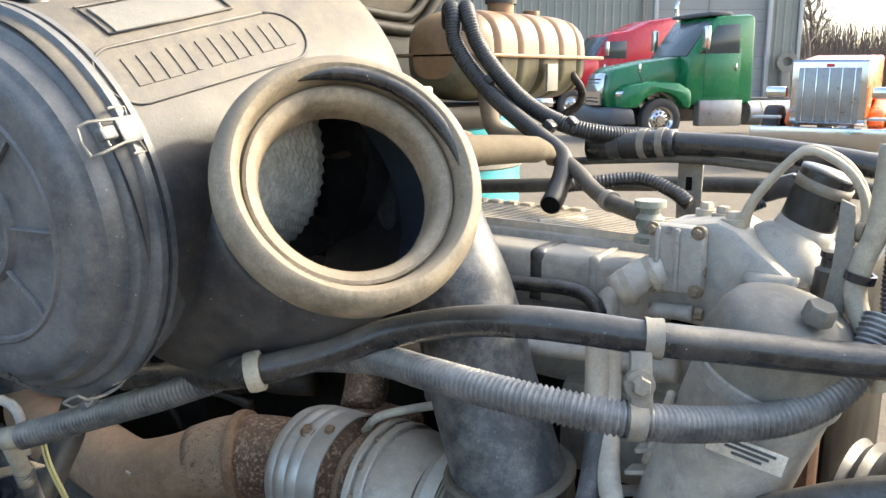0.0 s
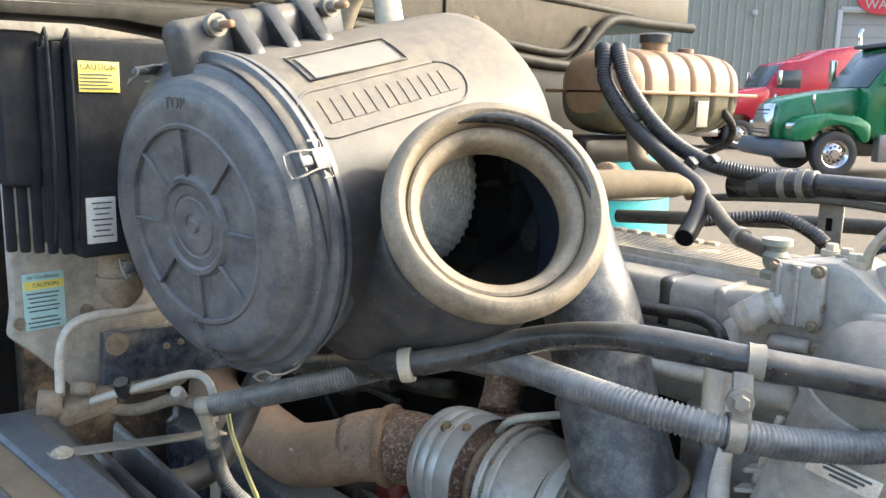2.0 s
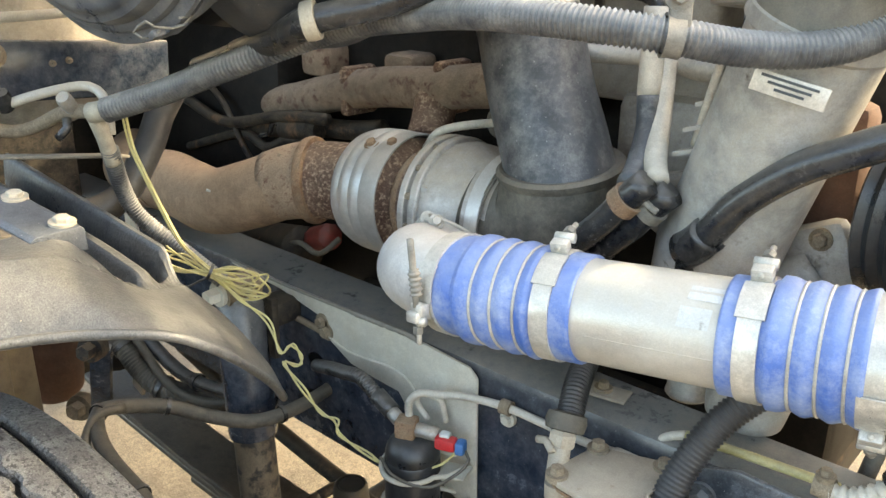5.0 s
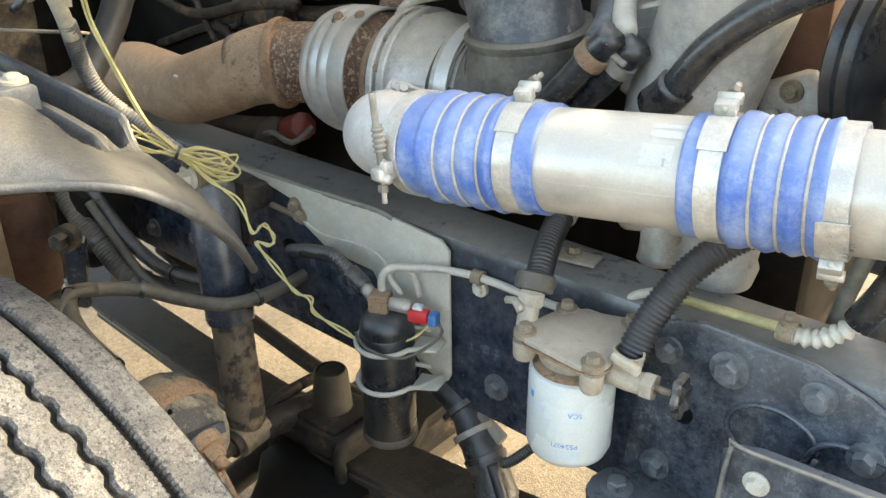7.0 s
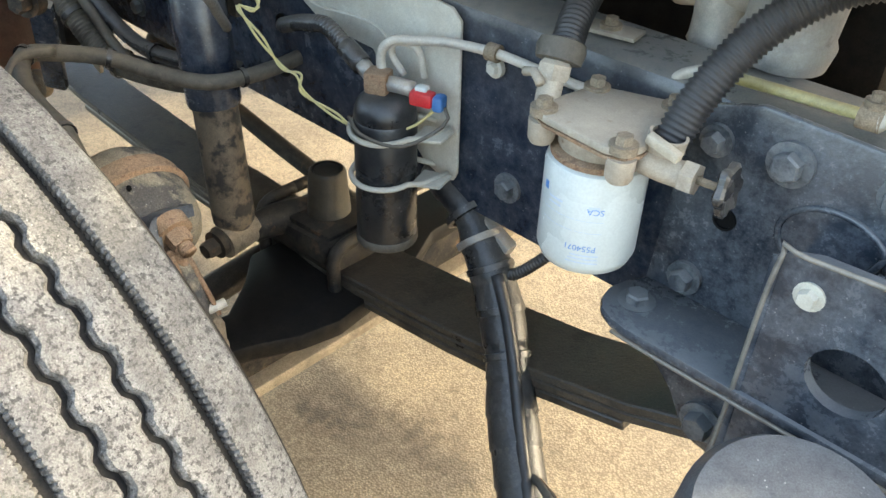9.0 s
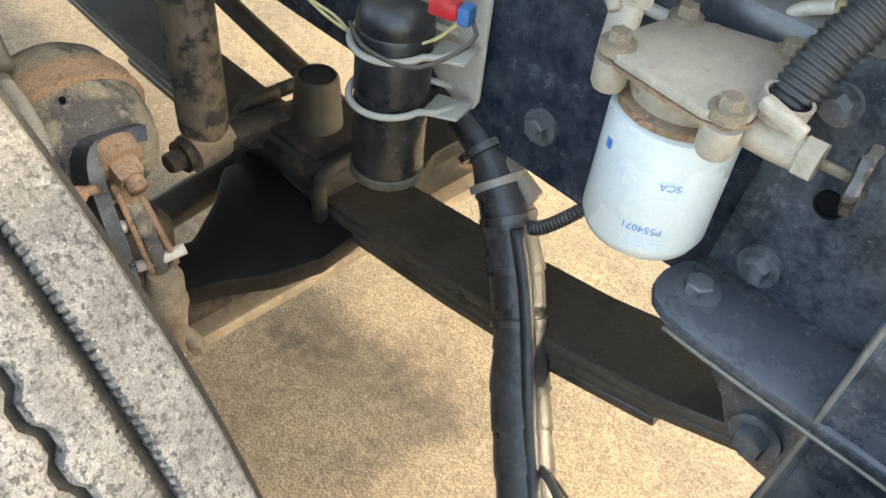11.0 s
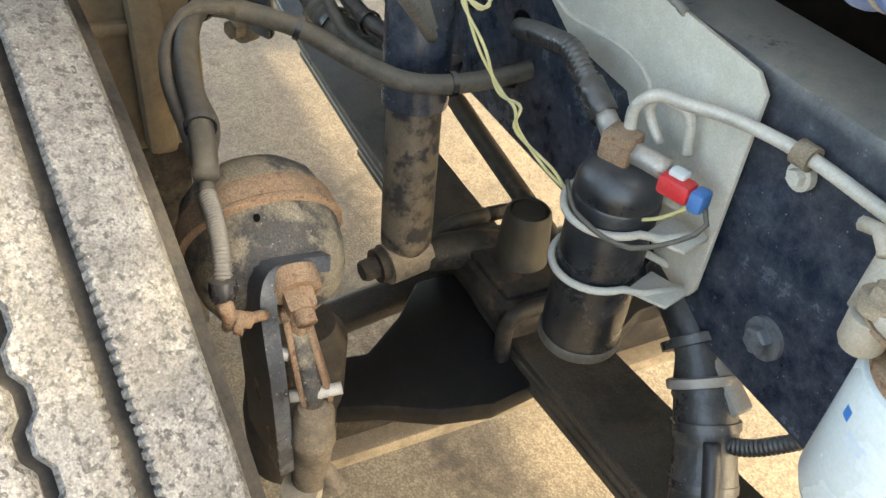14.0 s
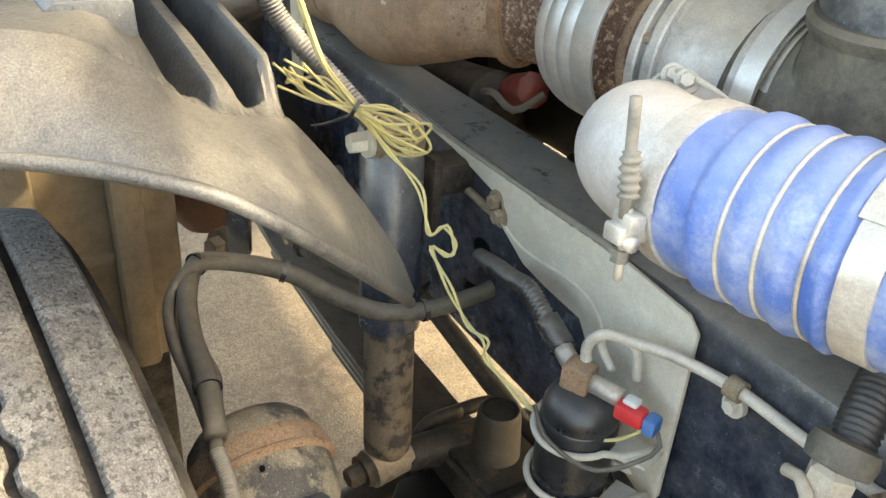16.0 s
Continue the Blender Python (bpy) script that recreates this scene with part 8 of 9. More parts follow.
part("loom", loom([(-1.30, 0.555, 0.80), (-1.255, 0.558, 0.755), (-1.215, 0.565, 0.722), (-1.175, 0.572, 0.688), (-1.13, 0.585, 0.665), (-1.06, 0.62, 0.655), (-0.98, 0.655, 0.66)], 0.021, 0.0065, 0.0016, 14), M_HOSEDUST, lb)
part("upper_loom", tube([(-1.26, 0.58, 0.82), (-1.19, 0.585, 0.760), (-1.12, 0.595, 0.715), (-1.04, 0.60, 0.705), (-0.95, 0.615, 0.712), (-0.88, 0.64, 0.72)], 0.012, 14), M_RUBBER, lb)
part("thin_loom", tube([(-1.22, 0.56, 0.80), (-1.17, 0.57, 0.745), (-1.10, 0.58, 0.685), (-1.03, 0.60, 0.672), (-0.96, 0.63, 0.69)], 0.008, 12), M_HOSEDUST, lb)
for p, d, r in (((-1.215, 0.565, 0.722), (0.8, 0.1, -0.6), 0.0225), ((-1.13, 0.585, 0.665), (0.9, 0.3, -0.3), 0.0225), ((-1.04, 0.60, 0.705), (1, 0.1, 0), 0.0135)):
    part("tie", lathe([(r, -0.004), (r + 0.002, -0.004), (r + 0.002, 0.004), (r, 0.004)], p, d, 18), M_RUBBER, lb)

cab = thing("truck_cab", (-1.6, 1.12, 1.7), "dusty grey truck cab front with windshield and cowl", "truck cab")
# Added solid block, coloured black in place of the shade below the cowl.
part("cowl_shade_block", block((-1.475, 1.24, 1.55), (0.41, 1.18, 0.36), None, 0.03), M_BUMP, cab, "black block standing in for the shade under the cowl")
cowl = prism([(0.05, 1.745), (0.55, 1.76), (1.27, 1.735), (1.60, 1.705), (1.68, 1.71), (1.74, 1.75), (1.80, 1.81), (1.90, 1.832), (2.25, 1.835), (2.25, 2.0), (0.05, 2.1)], 0.4, axes((-1.68, 0, 0), (0, 1, 0), (0, 0, 1)), 0.012)
part("cowl", cowl, M_CAB, cab)
# Panel blackened to stand for the deep shaded recess behind it.
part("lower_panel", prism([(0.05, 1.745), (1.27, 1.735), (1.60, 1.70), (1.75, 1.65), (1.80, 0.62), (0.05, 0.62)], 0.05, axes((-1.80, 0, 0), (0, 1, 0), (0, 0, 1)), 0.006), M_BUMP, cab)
part("cowl_trim", tube([(-1.20, 0.05, 1.735), (-1.215, 0.5, 1.752), (-1.235, 0.9, 1.758), (-1.262, 1.27, 1.735), (-1.268, 1.60, 1.712), (-1.268, 1.68, 1.722), (-1.268, 1.76, 1.79), (-1.268, 1.84, 1.838), (-1.268, 2.0, 1.842), (-1.268, 2.25, 1.845)], 0.015, 12), M_CABTRIM, cab)
part("cowl_trim", tube([(-1.20, 0.05, 1.765), (-1.215, 0.5, 1.782), (-1.235, 0.9, 1.788), (-1.262, 1.27, 1.765), (-1.268, 1.58, 1.742), (-1.268, 1.66, 1.752), (-1.268, 1.73, 1.81)], 0.011, 12), M_CABTRIM, cab)
part("upper_trim", tube([(-1.30, 0.05, 1.90), (-1.285, 0.9, 1.885), (-1.285, 1.5, 1.875), (-1.29, 1.95, 1.862)], 0.012, 12), M_CABTRIM, cab)
for y, z in ((0.28, 1.775), (0.62, 1.785), (1.05, 1.835), (1.45, 1.865), (1.32, 1.80)):
    part("rivet", hexbolt((-1.276 if y > 1 else -1.203, y, z), (1, 0, 0), 0.006, 0.004), M_DUSTSTEEL, cab)
part("windshield", prism([(0.2, 1.94), (1.96, 1.89), (1.85, 2.7), (0.35, 2.7)], 0.012, axes((-1.34, 0, 0), (0, 1, 0), (-0.45, 0, 1)), 0.002), M_GLASS, cab)
part("pillar", tube([(-1.33, 2.0, 1.86), (-1.42, 1.97, 2.1), (-1.62, 1.92, 2.5)], 0.035, 12), M_CHROME, cab)
part("roof", block((-2.2, 1.12, 2.85), (1.4, 2.1, 0.12), None, 0.05), M_CAB, cab)
part("back_wall", block((-2.9, 1.12, 2.1), (0.06, 2.1, 1.5), None, 0.02), M_CAB, cab)
part("wiper", tube([(-1.29, 1.55, 1.93), (-1.30, 1.70, 1.90), (-1.29, 1.86, 1.865)], 0.009, 8), M_RUBBER, cab)
part("bracket_wire", tube([(-1.22, 1.10, 1.60), (-1.20, 1.20, 1.66), (-1.20, 1.27, 1.672), (-1.20, 1.275, 1.63)], 0.008, 8), M_DUSTSTEEL, cab)
part("cowl_seam", block((-1.279, 1.22, 1.825), (0.006, 0.006, 0.12), None, 0.001), M_HOLE, cab)
part("cowl_grille", block((-1.292, 1.45, 1.912), (0.03, 0.34, 0.016), Matrix.Rotation(radians(1.5), 3, "X"), 0.005), M_RUBBER, cab, "black cowl grille")
strut = thing("hood_strut", (-0.9, 0.85, 1.8), "black gas strut with chrome end above the canister", "strut")
part("body", tube([(-1.02, 0.72, 1.93), (-0.955, 0.745, 1.86), (-0.92, 0.76, 1.822)], 0.013, 14), M_DRIER, strut)
part("rod", tube([(-0.925, 0.757, 1.828), (-0.900, 0.768, 1.802)], 0.008, 12), M_CHROME, strut)
part("end", lathe([(0, -0.012), (0.013, -0.012), (0.013, 0.012), (0, 0.012)], (-0.895, 0.772, 1.797), (0.3, -1, 0), 16), M_RUBBER, strut)
solo("breather_pipe", tube([(-0.98, 0.70, 1.70), (-0.94, 0.70, 1.77), (-0.90, 0.70, 1.80), (-0.86, 0.70, 1.77), (-0.84, 0.70, 1.70)], 0.020, 18), M_BEIGE, "tan bent breather pipe behind the canister", "pipe")
teal = thing("teal_drum", (-1.67, 2.36, 0.0), "teal plastic drum standing on the lot", "drum")
part("drum", lathe([(0, 0), (0.24, 0.0), (0.26, 0.03), (0.26, 0.5), (0.265, 0.52), (0.265, 0.56), (0.26, 0.58), (0.26, 1.42), (0.25, 1.46), (0, 1.46)], (-1.67, 2.36, 0.0), (0, 0, 1), 48), M_TEAL, teal)
part("hoop", lathe([(0.26, 0), (0.268, 0.005), (0.268, 0.03), (0.26, 0.035)], (-1.67, 2.36, 1.30), (0, 0, 1), 48), M_CLAMP, teal)
# ---- across the lot ----
LOOKF, LOOKR = V(-0.579, 0.815, 0), V(0.815, 0.579, 0)


def lot(across, away, z=0.0):
    """A place on the lot: metres across and away, seen from the truck's side."""
    return LOOKR * across + LOOKF * away + V(0, 0, z)


def placed(bm, m):
    bmesh.ops.transform(bm, matrix=m, verts=bm.verts)
    return bm


def slab(profile, y0, y1, bevel=0.04):
    """A side outline (x ahead, z up) given a width from y0 to y1."""
    return prism(profile, y1 - y0, Matrix.Translation((0, y1, 0)) @ Matrix.Rotation(radians(90), 4, "X"), bevel)


def wheel(truck, m, x, y, side, r=0.51):
    c = m @ V(x, y, r)
    ax = (m.to_3x3() @ V(0, side, 0))
    w = part("wheel", lathe([(0.29, 0.0), (0.33, 0.03), (0.44, 0.04), (r - 0.01, 0.02), (r, -0.02), (r, -0.22), (r - 0.02, -0.26), (0.33, -0.27), (0.29, -0.24)], c, ax, 40), M_TRUCKTYRE, truck)
    part("rim", lathe([(0.0, 0.02), (0.10, 0.02), (0.11, -0.01), (0.20, -0.03), (0.24, -0.06), (0.29, 0.01), (0.31, 0.02), (0.30, -0.1)], c, ax, 32), M_CHROME, w)
    fr = frame_of(ax)
    for k in range(10):
        q = fr @ V(0.175 * math.cos(k * math.tau / 10), 0.175 * math.sin(k * math.tau / 10), -0.012)
        part("hand_hole", lathe([(0.028, 0.0), (0.028, 0.012), (0, 0.012)], c + q, ax, 10), M_TRUCKTYRE, w)


def far_truck(name, label, at, heading, paint, kind):
    m = Matrix.Translation(at) @ Matrix.Rotation(heading, 4, "Z")
    t = thing(name, at, label, "truck", "parked trucks")
    W = 1.18
    add = lambda nm, bm, mt, par=None, lb="": part(nm, placed(bm, m), mt, par or t, lb)
    if kind == "green":
        hood = [(1.10, 0.75), (1.18, 1.15), (1.10, 1.58), (0.95, 1.72), (0.2, 1.88), (-0.75, 2.02), (-0.95, 1.95), (-0.95, 1.0), (-0.60, 0.95)] + [(0.62 * math.cos(radians(a)), 0.55 + 0.62 * math.sin(radians(a))) for a in range(150, 29, -15)] + [(0.70, 0.75)]
        add("hood", slab(hood, -0.62, 0.62, 0.10), paint)
        fend = [(1.02, 0.78), (1.05, 1.10), (0.85, 1.32), (0.35, 1.42), (-0.45, 1.38), (-0.78, 1.20), (-0.80, 0.80), (-0.66, 0.75)] + [(0.64 * math.cos(radians(a)), 0.52 + 0.64 * math.sin(radians(a))) for a in range(150, 29, -15)] + [(0.66, 0.78)]
        for s in (-1, 1):
            add("fender", slab(fend, 0.60, W, 0.09) if s > 0 else slab(fend, -W, -0.60, 0.09), paint)
            add("headlight", block((0.93, s * 0.98, 1.12), (0.34, 0.30, 0.16), Matrix.Rotation(radians(-s * 20), 3, "Z"), 0.05), M_CHROME, None, "clear headlight")
        add("bumper", slab([(1.32, 0.38), (1.36, 0.60), (1.25, 0.80), (0.72, 0.80), (0.60, 0.40)], -W, W, 0.09), M_TRUCKGREY, None, "dark grey plastic bumper")
        g = add("grille", slab([(1.28, 0.82), (1.32, 1.2), (1.20, 1.60), (1.10, 1.60), (1.15, 0.82)], -0.42, 0.42, 0.05), M_CHROME, None, "chrome grille surround")
        for k in range(7):
            add("bar", block((1.30 - 0.01 * k, 0, 0.92 + 0.09 * k), (0.05, 0.72, 0.03), Matrix.Rotation(radians(-6), 3, "Y"), 0.01), M_TRUCKGREY, g)
        cabp = [(-0.70, 0.95), (-0.72, 2.0), (-1.32, 2.86), (-1.45, 2.95), (-2.35, 3.0), (-2.45, 2.9), (-2.48, 0.85), (-0.95, 0.85)]
    elif kind == "red":
        hood = [(1.30, 0.70), (1.35, 1.2), (1.25, 1.70), (1.0, 1.82), (-0.9, 2.15), (-1.0, 2.0), (-1.0, 1.0), (-0.62, 0.95)] + [(0.64 * math.cos(radians(a)), 0.55 + 0.64 * math.sin(radians(a))) for a in range(150, 29, -15)] + [(0.75, 0.7)]
        add("hood", slab(hood, -1.12, 1.12, 0.10), paint)
        add("bumper", slab([(1.45, 0.40), (1.48, 0.75), (0.75, 0.75), (0.70, 0.42)], -W, W, 0.05), M_CHROME)
        cabp = [(-0.80, 0.95), (-0.85, 2.1), (-1.35, 2.9), (-1.5, 3.0), (-2.2, 3.1), (-3.0, 3.45), (-3.9, 3.6), (-4.1, 3.5), (-4.1, 0.9), (-1.0, 0.85)]
        add("stack", tube([(-4.0, 0.95, 1.0), (-4.0, 0.95, 3.5), (-3.98, 0.95, 3.9), (-4.05, 0.95, 4.15)], 0.075, 16), M_CHROME, None, "chrome exhaust stack")
    else:
        hood = [(1.05, 0.85), (1.05, 1.72), (0.98, 1.80), (-1.2, 1.95), (-1.2, 1.0), (-0.62, 0.95)] + [(0.64 * math.cos(radians(a)), 0.55 + 0.64 * math.sin(radians(a))) for a in range(150, 29, -15)] + [(0.75, 0.85)]
        add("hood", slab(hood, -0.62, 0.62, 0.06), paint)
        fend = [(0.78, 0.70), (0.74, 0.80), (0.5, 0.98), (-0.4, 1.18), (-0.85, 1.0), (-0.95, 0.7), (-0.70, 0.65)] + [(0.60 * math.cos(radians(a)), 0.30 + 0.60 * math.sin(radians(a))) for a in range(150, 29, -15)] + [(0.68, 0.70)]
        for s in (-1, 1):
            add("fender", slab(fend, 0.60, 0.86, 0.06) if s > 0 else slab(fend, -0.74, -0.60, 0.06), paint)
            add("headlight", block((1.02, s * 0.85, 1.28), (0.20, 0.36, 0.20), None, 0.05), M_CHROME, None, "chrome twin headlight")
            add("bumper_corner", block((1.35, s * 0.92, 0.86), (0.28, 0.45, 0.05), None, 0.02), M_SIGNWHITE)
        g = add("grille", slab([(1.06, 0.72), (1.09, 0.72), (1.09, 1.80), (1.06, 1.84)], -0.60, 0.60, 0.01), M_CHROME, None, "chrome grille shell")
        add("grille_panel", block((1.10, 0, 1.24), (0.02, 0.98, 0.92), None, 0.004), M_GRILLE, g)
        for k in range(5):
            add("divider", block((1.115, -0.40 + 0.20 * k, 1.24), (0.02, 0.02, 0.92), None, 0.004), M_CHROME, g)
        add("badge", block((1.12, 0, 1.74), (0.02, 0.12, 0.05), None, 0.01), M_SIGNRED, g, "small red badge")
        add("bumper", slab([(1.42, 0.32), (1.46, 0.70), (1.25, 0.70), (1.22, 0.35)], -W, W, 0.03), M_CHROME, None, "chrome bumper")
        cabp = None
    c = add("cab", slab(cabp, -1.02, 1.02, 0.08), paint) if cabp else None
    if kind == "green":
        ws = [(-0.70, 2.02), (-1.30, 2.84), (-1.33, 2.82), (-0.75, 2.0)]
        add("windshield", slab(ws, -0.92, 0.92, 0.005), M_PALEGLASS, c, "dark reflecting windshield")
        for s in (-1, 1):
            add("door", block((-1.62, s * 1.025, 1.62), (0.95, 0.02, 1.15), None, 0.008), paint, c)
            add("side_window", prism([(-1.02, 2.06), (-1.42, 2.72), (-2.02, 2.76), (-2.05, 2.08)], 0.02, Matrix.Translation((0, s * 1.03 + 0.01, 0)) @ Matrix.Rotation(radians(90), 4, "X"), 0.004), M_DARKGLASS, c)
            mir = add("mirror", block((-0.98, s * 1.32, 2.42), (0.12, 0.22, 0.55), None, 0.04), M_CHROME)
            add("mirror_arm", tube([(-1.1, s * 1.0, 2.1), (-1.0, s * 1.25, 2.12), (-0.98, s * 1.30, 2.3)], 0.02, 8), M_TRUCKGREY, mir)
            hm = add("hood_mirror", block((0.55, s * 1.02, 1.72), (0.05, 0.12, 0.22), None, 0.03), M_CHROME)
            add("mirror_arm", tube([(0.55, s * 1.02, 1.62), (0.45, s * 0.98, 1.45), (0.35, s * 0.95, 1.36)], 0.015, 8), M_TRUCKGREY, hm)
            add("step", block((-1.55, s * 1.05, 0.66), (1.15, 0.28, 0.62), None, 0.03), M_GRILLE)
            add("fuel_tank", tube([(-2.35, s * 0.92, 0.65), (-4.0, s * 0.92, 0.65)], 0.30, 24), M_GRILLE)
            for k in range(3):
                add("tank_strap", lathe([(0.30, -0.03), (0.312, -0.03), (0.312, 0.03), (0.30, 0.03)], V(-2.7 - 0.45 * k, s * 0.92, 0.65), (1, 0, 0), 24), M_BEIGE)
        add("roof_visor", block((-1.55, 0, 3.0), (0.6, 1.9, 0.10), None, 0.03), M_TRUCKGREY)
        add("door_handle", block((-1.98, 1.045, 1.75), (0.05, 0.02, 0.18), None, 0.008), M_CHROME)
        add("chassis", block((-3.6, 0, 0.85), (4.6, 0.8, 0.28), None, 0.02), M_TRUCKTYRE)
        add("fifth_wheel", lathe([(0, 0.0), (0.45, 0.0), (0.45, 0.08), (0, 0.10)], V(-4.9, 0, 1.05), (0.1, 0, 1), 24), M_TRUCKTYRE)
    elif kind == "red":
        add("windshield", slab([(-0.84, 2.13), (-1.33, 2.88), (-1.37, 2.86), (-0.90, 2.1)], -0.90, 0.90, 0.005), M_PALEGLASS, c)
        for s in (-1, 1):
            add("side_window", prism([(-1.20, 2.12), (-1.42, 2.70), (-2.05, 2.74), (-2.05, 2.12)], 0.02, Matrix.Translation((0, s * 1.03 + 0.01, 0)) @ Matrix.Rotation(radians(90), 4, "X"), 0.004), M_DARKGLASS, c)
            add("mirror", block((-1.15, s * 1.35, 2.45), (0.12, 0.22, 0.50), None, 0.04), M_CHROME)
            add("hood_mirror", block((0.45, s * 1.15, 1.95), (0.05, 0.12, 0.22), None, 0.03), M_CHROME)
            add("step", block((-2.2, s * 1.02, 0.62), (2.2, 0.3, 0.5), None, 0.03), M_GRILLE)
        add("chassis", block((-4.0, 0, 0.85), (5.0, 0.8, 0.28), None, 0.02), M_TRUCKTYRE)
    else:
        add("chassis", block((-2.2, 0, 0.85), (4.0, 0.8, 0.28), None, 0.02), M_TRUCKTYRE)
    for s in (-1, 1):
        wheel(t, m, 0, s * 1.16, s)
        if kind != "orange":
            wheel(t, m, -4.9, s * 1.16, s)
    return t


M_PALEGLASS = mat("sky_reflecting_glass", (0.05, 0.065, 0.065), 0.22, vary=0.1, scale=0.3, bump=0)
h_green = math.atan2(-0.743, -0.669)
gl = lot(5.2, 20.0)
far_truck("green_truck", "green day-cab semi truck with grey bumper", gl + Matrix.Rotation(h_green, 3, "Z") @ V(0, -1.16, 0), h_green, M_TRUCKGREEN, "green")
h_red = math.atan2(-0.75, -0.66)
rl = lot(4.62, 30.0)
far_truck("red_truck", "dark red sleeper semi truck with chrome stack", rl + Matrix.Rotation(h_red, 3, "Z") @ V(0, -1.16, 0), h_red, M_TRUCKRED, "red")
h_or = math.atan2(-0.90, 0.05)
far_truck("orange_truck", "orange truck hood with tall chrome grille", lot(7.2, 15.4), h_or, M_TRUCKORANGE, "orange")

# ---- truck wash building ----
AWAY = 46.0
bld = thing("truck_wash_building", lot(5, AWAY), "pale green-grey ribbed metal truck wash building", "building")
BM = Matrix.Translation(lot(0, AWAY)) @ Matrix((LOOKR, LOOKF, V(0, 0, 1))).transposed().to_4x4()
D0, D1, DZ = 11.4, 17.5, 6.2


def siding(x0, x1, z0, z1):
    """Ribbed sheet between two sides and two heights."""
    bm = bmesh.new()
    rows, x = [], x0
    k = 0
    while x < x1:
        y = (0.0, 0.0, -0.05, -0.05)[k % 4]
        rows.append((bm.verts.new((x, y, z0)), bm.verts.new((x, y, z1))))
        x += (0.30, 0.04, 0.06, 0.04)[k % 4]
        k += 1
    rows.append((bm.verts.new((x1, 0, z0)), bm.verts.new((x1, 0, z1))))
    for a, b in zip(rows, rows[1:]):
        bm.faces.new((a[0], b[0], b[1], a[1]))
    back = bmesh.ops.extrude_face_region(bm, geom=bm.faces[:])
    bmesh.ops.translate(bm, vec=(0, 0.2, 0), verts=[q for q in back["geom"] if isinstance(q, bmesh.types.BMVert)])
    bmesh.ops.recalc_face_normals(bm, faces=bm.faces)
    return placed(bm, BM)


part("wall_front", siding(-30, D0, 0, 9.5), M_SIDING, bld)
part("wall_front", siding(D0, D1, DZ, 9.5), M_SIDING, bld)
part("wall_front", siding(D1, 19.2, 0, 9.5), M_SIDING, bld)
part("wall_side", placed(block((19.1, 8, 4.75), (0.2, 16, 9.5), None, 0), BM), M_SIDING, bld)
part("roof", placed(block((-5.4, 8, 9.6), (49.4, 16.6, 0.25), None, 0), BM), M_SIDING, bld)
part("corner_trim", placed(block((19.15, -0.06, 4.75), (0.2, 0.15, 9.5), None, 0.01), BM), M_SIGNWHITE, bld)
dr = part("sectional_door", placed(block(((D0 + D1) / 2, 0.3, DZ / 2), (D1 - D0, 0.08, DZ), None, 0), BM), M_DOORWHITE, bld, "white sectional overhead door")
for k in range(1, 10):
    part("door_joint", placed(block(((D0 + D1) / 2, 0.25, k * 0.62), (D1 - D0 - 0.1, 0.04, 0.025), None, 0), BM), M_CLAMP, dr)
part("door_post", placed(block((D0 + 2.9, 0.25, DZ / 2), (0.06, 0.05, DZ), None, 0), BM), M_CLAMP, dr)
for x in (D0, D1):
    part("door_frame", placed(block((x, -0.04, DZ / 2), (0.22, 0.2, DZ + 0.2), None, 0.01), BM), M_SIGNWHITE, bld)
part("door_head", placed(block(((D0 + D1) / 2, -0.04, DZ + 0.12), (D1 - D0, 0.2, 0.22), None, 0.01), BM), M_SIGNWHITE, bld)
part("downspout", placed(block((10.7, -0.12, 4.75), (0.14, 0.14, 9.5), None, 0.03), BM), M_CLAMP, bld)
part("wall_lamp", placed(block((7.3, -0.15, 6.1), (0.28, 0.25, 0.28), None, 0.06), BM), M_SIGNWHITE, bld)
reel = part("hose_reel", placed(lathe([(0.25, -0.15), (0.55, -0.15), (0.55, -0.1), (0.4, -0.08), (0.4, 0.08), (0.55, 0.1), (0.55, 0.15), (0.25, 0.15)], (18.4, -0.5, 2.2), (0, 1, 0), 28), BM), M_CLAMP, bld)
part("reel_stand", placed(block((18.4, -0.4, 1.0), (0.5, 0.4, 2.0), None, 0.05), BM), M_CLAMP, reel)
sign = thing("truck_wash_sign", lot(13.2, AWAY - 0.2, 6.6), "red oval wall sign reading truck wash", "sign")
ov = bmesh.new()
vs = [ov.verts.new((13.35 + 1.22 * math.cos(a * math.tau / 40), -0.22, 6.78 + 0.74 * math.sin(a * math.tau / 40))) for a in range(40)]
f = ov.faces.new(vs)
ex_ = bmesh.ops.extrude_face_region(ov, geom=[f])
bmesh.ops.translate(ov, vec=(0, 0.14, 0), verts=[q for q in ex_["geom"] if isinstance(q, bmesh.types.BMVert)])
bmesh.ops.recalc_face_normals(ov, faces=ov.faces)
part("board", placed(ov, BM), M_SIGNRED, sign)
TM = BM @ Matrix.Translation((13.35, -0.24, 7.04)) @ Matrix.Rotation(radians(90), 4, "X")
flat_text("TRUCK", TM, 0.60, M_SIGNWHITE, sign)
flat_text("WASH", BM @ Matrix.Translation((13.35, -0.24, 6.51)) @ Matrix.Rotation(radians(90), 4, "X"), 0.60, M_SIGNWHITE, sign)
ent = thing("entrance_sign", lot(16, AWAY - 0.2, 6.6), "white wall board reading entrance in black", "sign")
part("board", placed(block((16.15, -0.16, 6.68), (3.3, 0.08, 0.85), None, 0.01), BM), M_SIGNWHITE, ent)
flat_text("ENTRANCE", BM @ Matrix.Translation((16.2, -0.215, 6.68)) @ Matrix.Rotation(radians(90), 4, "X"), 0.62, M_TEXT, ent)


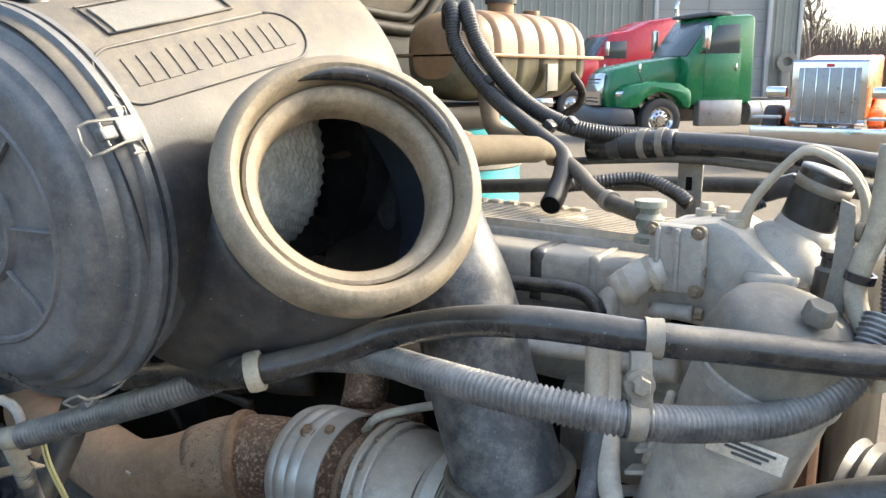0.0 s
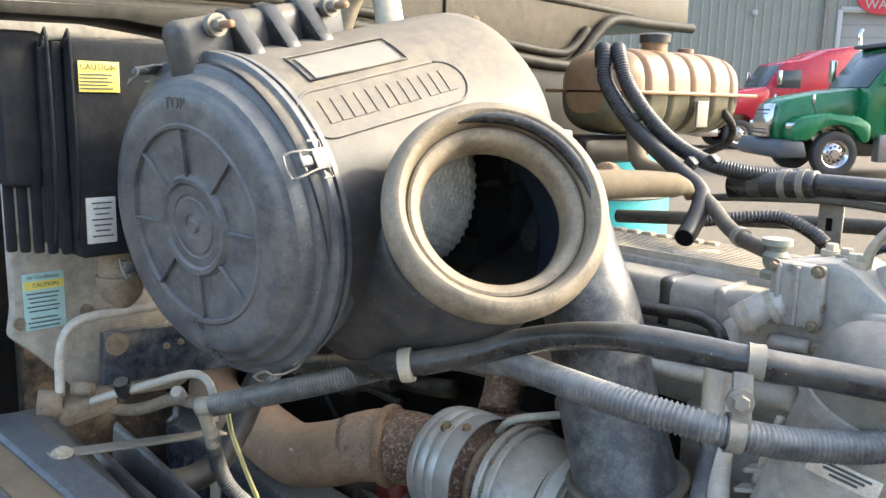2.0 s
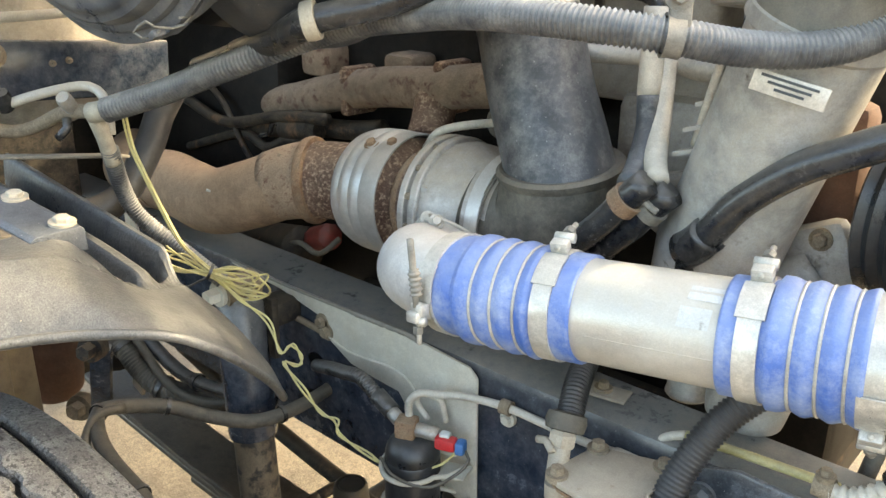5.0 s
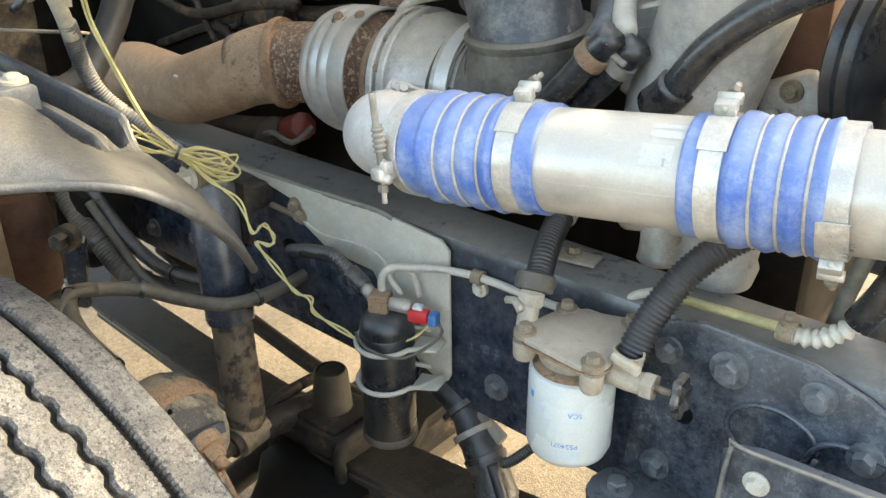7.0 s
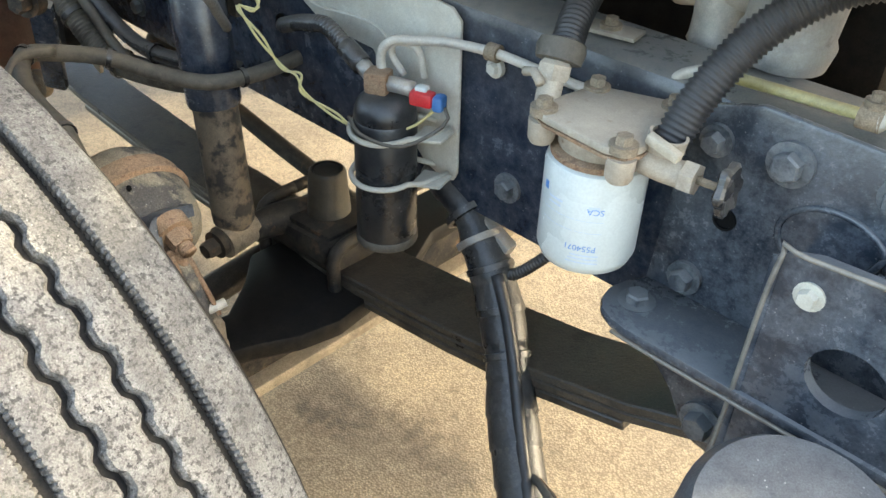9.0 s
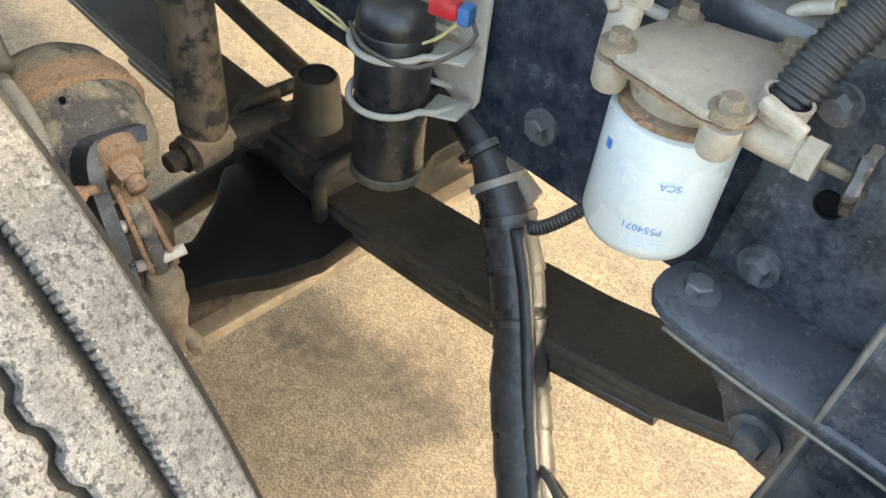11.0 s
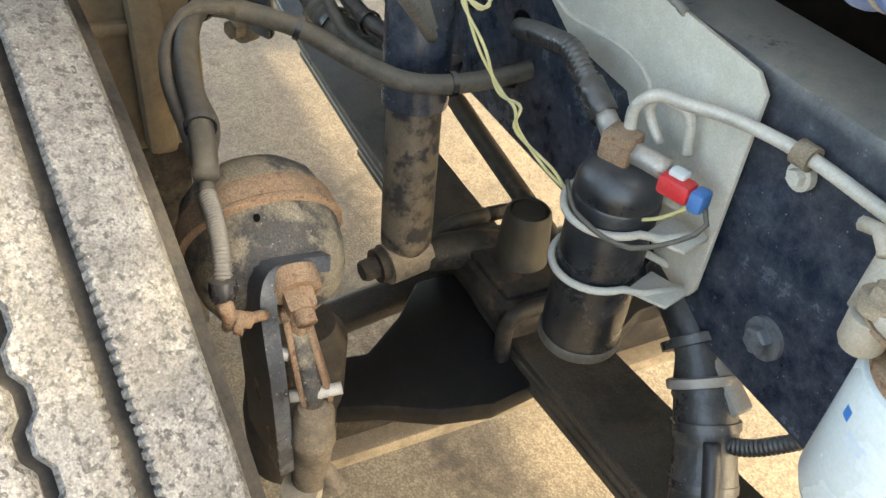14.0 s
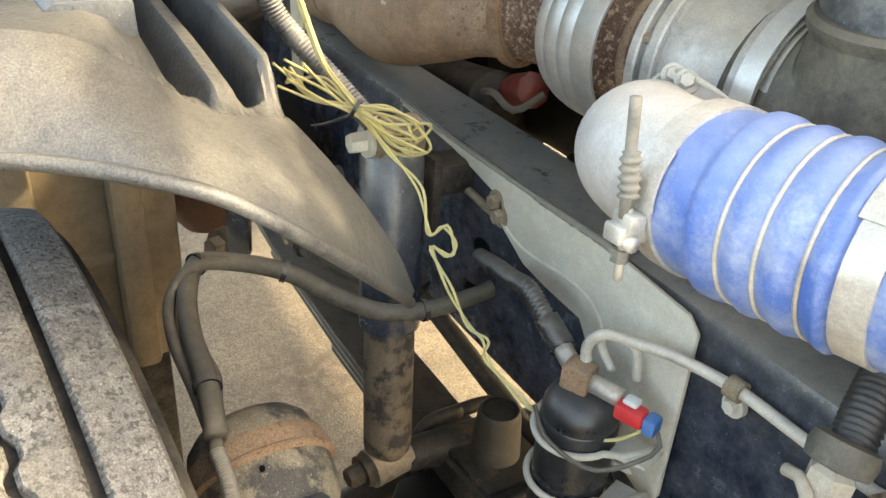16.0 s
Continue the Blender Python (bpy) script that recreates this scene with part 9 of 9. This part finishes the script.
# ---- bare trees at the lot's edge ----
def bare_tree(at, height, seed):
    rnd = random.Random(seed)
    t = thing("bare_tree", at, "leafless grey-brown tree beyond the lot", "tree", "bare trees")
    trunk, twigs = [], []

    def limb(p, d, length, r, depth):
        q, line_ = p.copy(), [p.copy()]
        for _ in range(4):
            d = (d + V(rnd.uniform(-0.22, 0.22), rnd.uniform(-0.22, 0.22), rnd.uniform(-0.05, 0.16))).normalized()
            q = q + d * (length / 4)
            line_.append(q.copy())
        bm = sweep(line_, lambda s: r * (1 - 0.75 * s / length) + 0.004, 6 if depth < 2 else 4, False)
        (trunk if depth == 0 else twigs).append(bm)
        if depth < 3:
            for k in range(5 if depth < 2 else 4):
                i = rnd.randint(1, 4)
                side_ = V(rnd.uniform(-1, 1), rnd.uniform(-1, 1), rnd.uniform(0.1, 0.9)).normalized()
                limb(line_[i], (d * 0.5 + side_).normalized(), length * rnd.uniform(0.45, 0.62), r * 0.45, depth + 1)

    limb(Vector(at), V(0, 0, 1), height * 0.6, height * 0.018, 0)
    part("trunk", join(*trunk), M_BARK, t)
    part("crown", join(*twigs), M_TWIG, t)


for k, (ac_, aw_, hh) in enumerate(((29.5, 68, 13), (33, 74, 14), (36, 66, 12), (39.5, 72, 15), (43, 70, 12), (47, 76, 14), (31, 90, 15), (41, 95, 16))):
    bare_tree(lot(ac_, aw_), hh, k + 3)
woods = bmesh.new()
rw = random.Random(5)
for k in range(7000):
    c = lot(rw.uniform(16, 95), rw.uniform(96, 116))
    h, w = rw.uniform(3.5, 8.5) + 2.0 * noise.noise(c * 0.05), rw.uniform(0.02, 0.09)
    lean = V(rw.uniform(-1.6, 1.6), rw.uniform(-1.6, 1.6), h)
    a, b, d = c - LOOKR * w, c + LOOKR * w, c + lean
    va, vb, vd, ve = (woods.verts.new(q) for q in (a, b, d + LOOKR * w * 0.3, d - LOOKR * w * 0.3))
    woods.faces.new((va, vb, vd, ve))
rows = []
for k in range(160):
    c = lot(12 + 0.55 * k, 118 + 1.5 * noise.noise(V(k * 0.3, 2, 0)))
    z = 4.8 + 1.4 * noise.noise(V(k * 0.21, 0, 0)) + 0.9 * noise.noise(V(k * 0.9, 5, 0))
    rows.append((woods.verts.new(c), woods.verts.new(c + V(0, 0, z)), woods.verts.new(c + LOOKF * 12 + V(0, 0, z * 0.7))))
for a, b in zip(rows, rows[1:]):
    woods.faces.new((a[0], b[0], b[1], a[1]))
    woods.faces.new((a[1], b[1], b[2], a[2]))
solo("far_woods", woods, M_TWIG, "brown leafless woods on the horizon", "woods", kind="stuff")
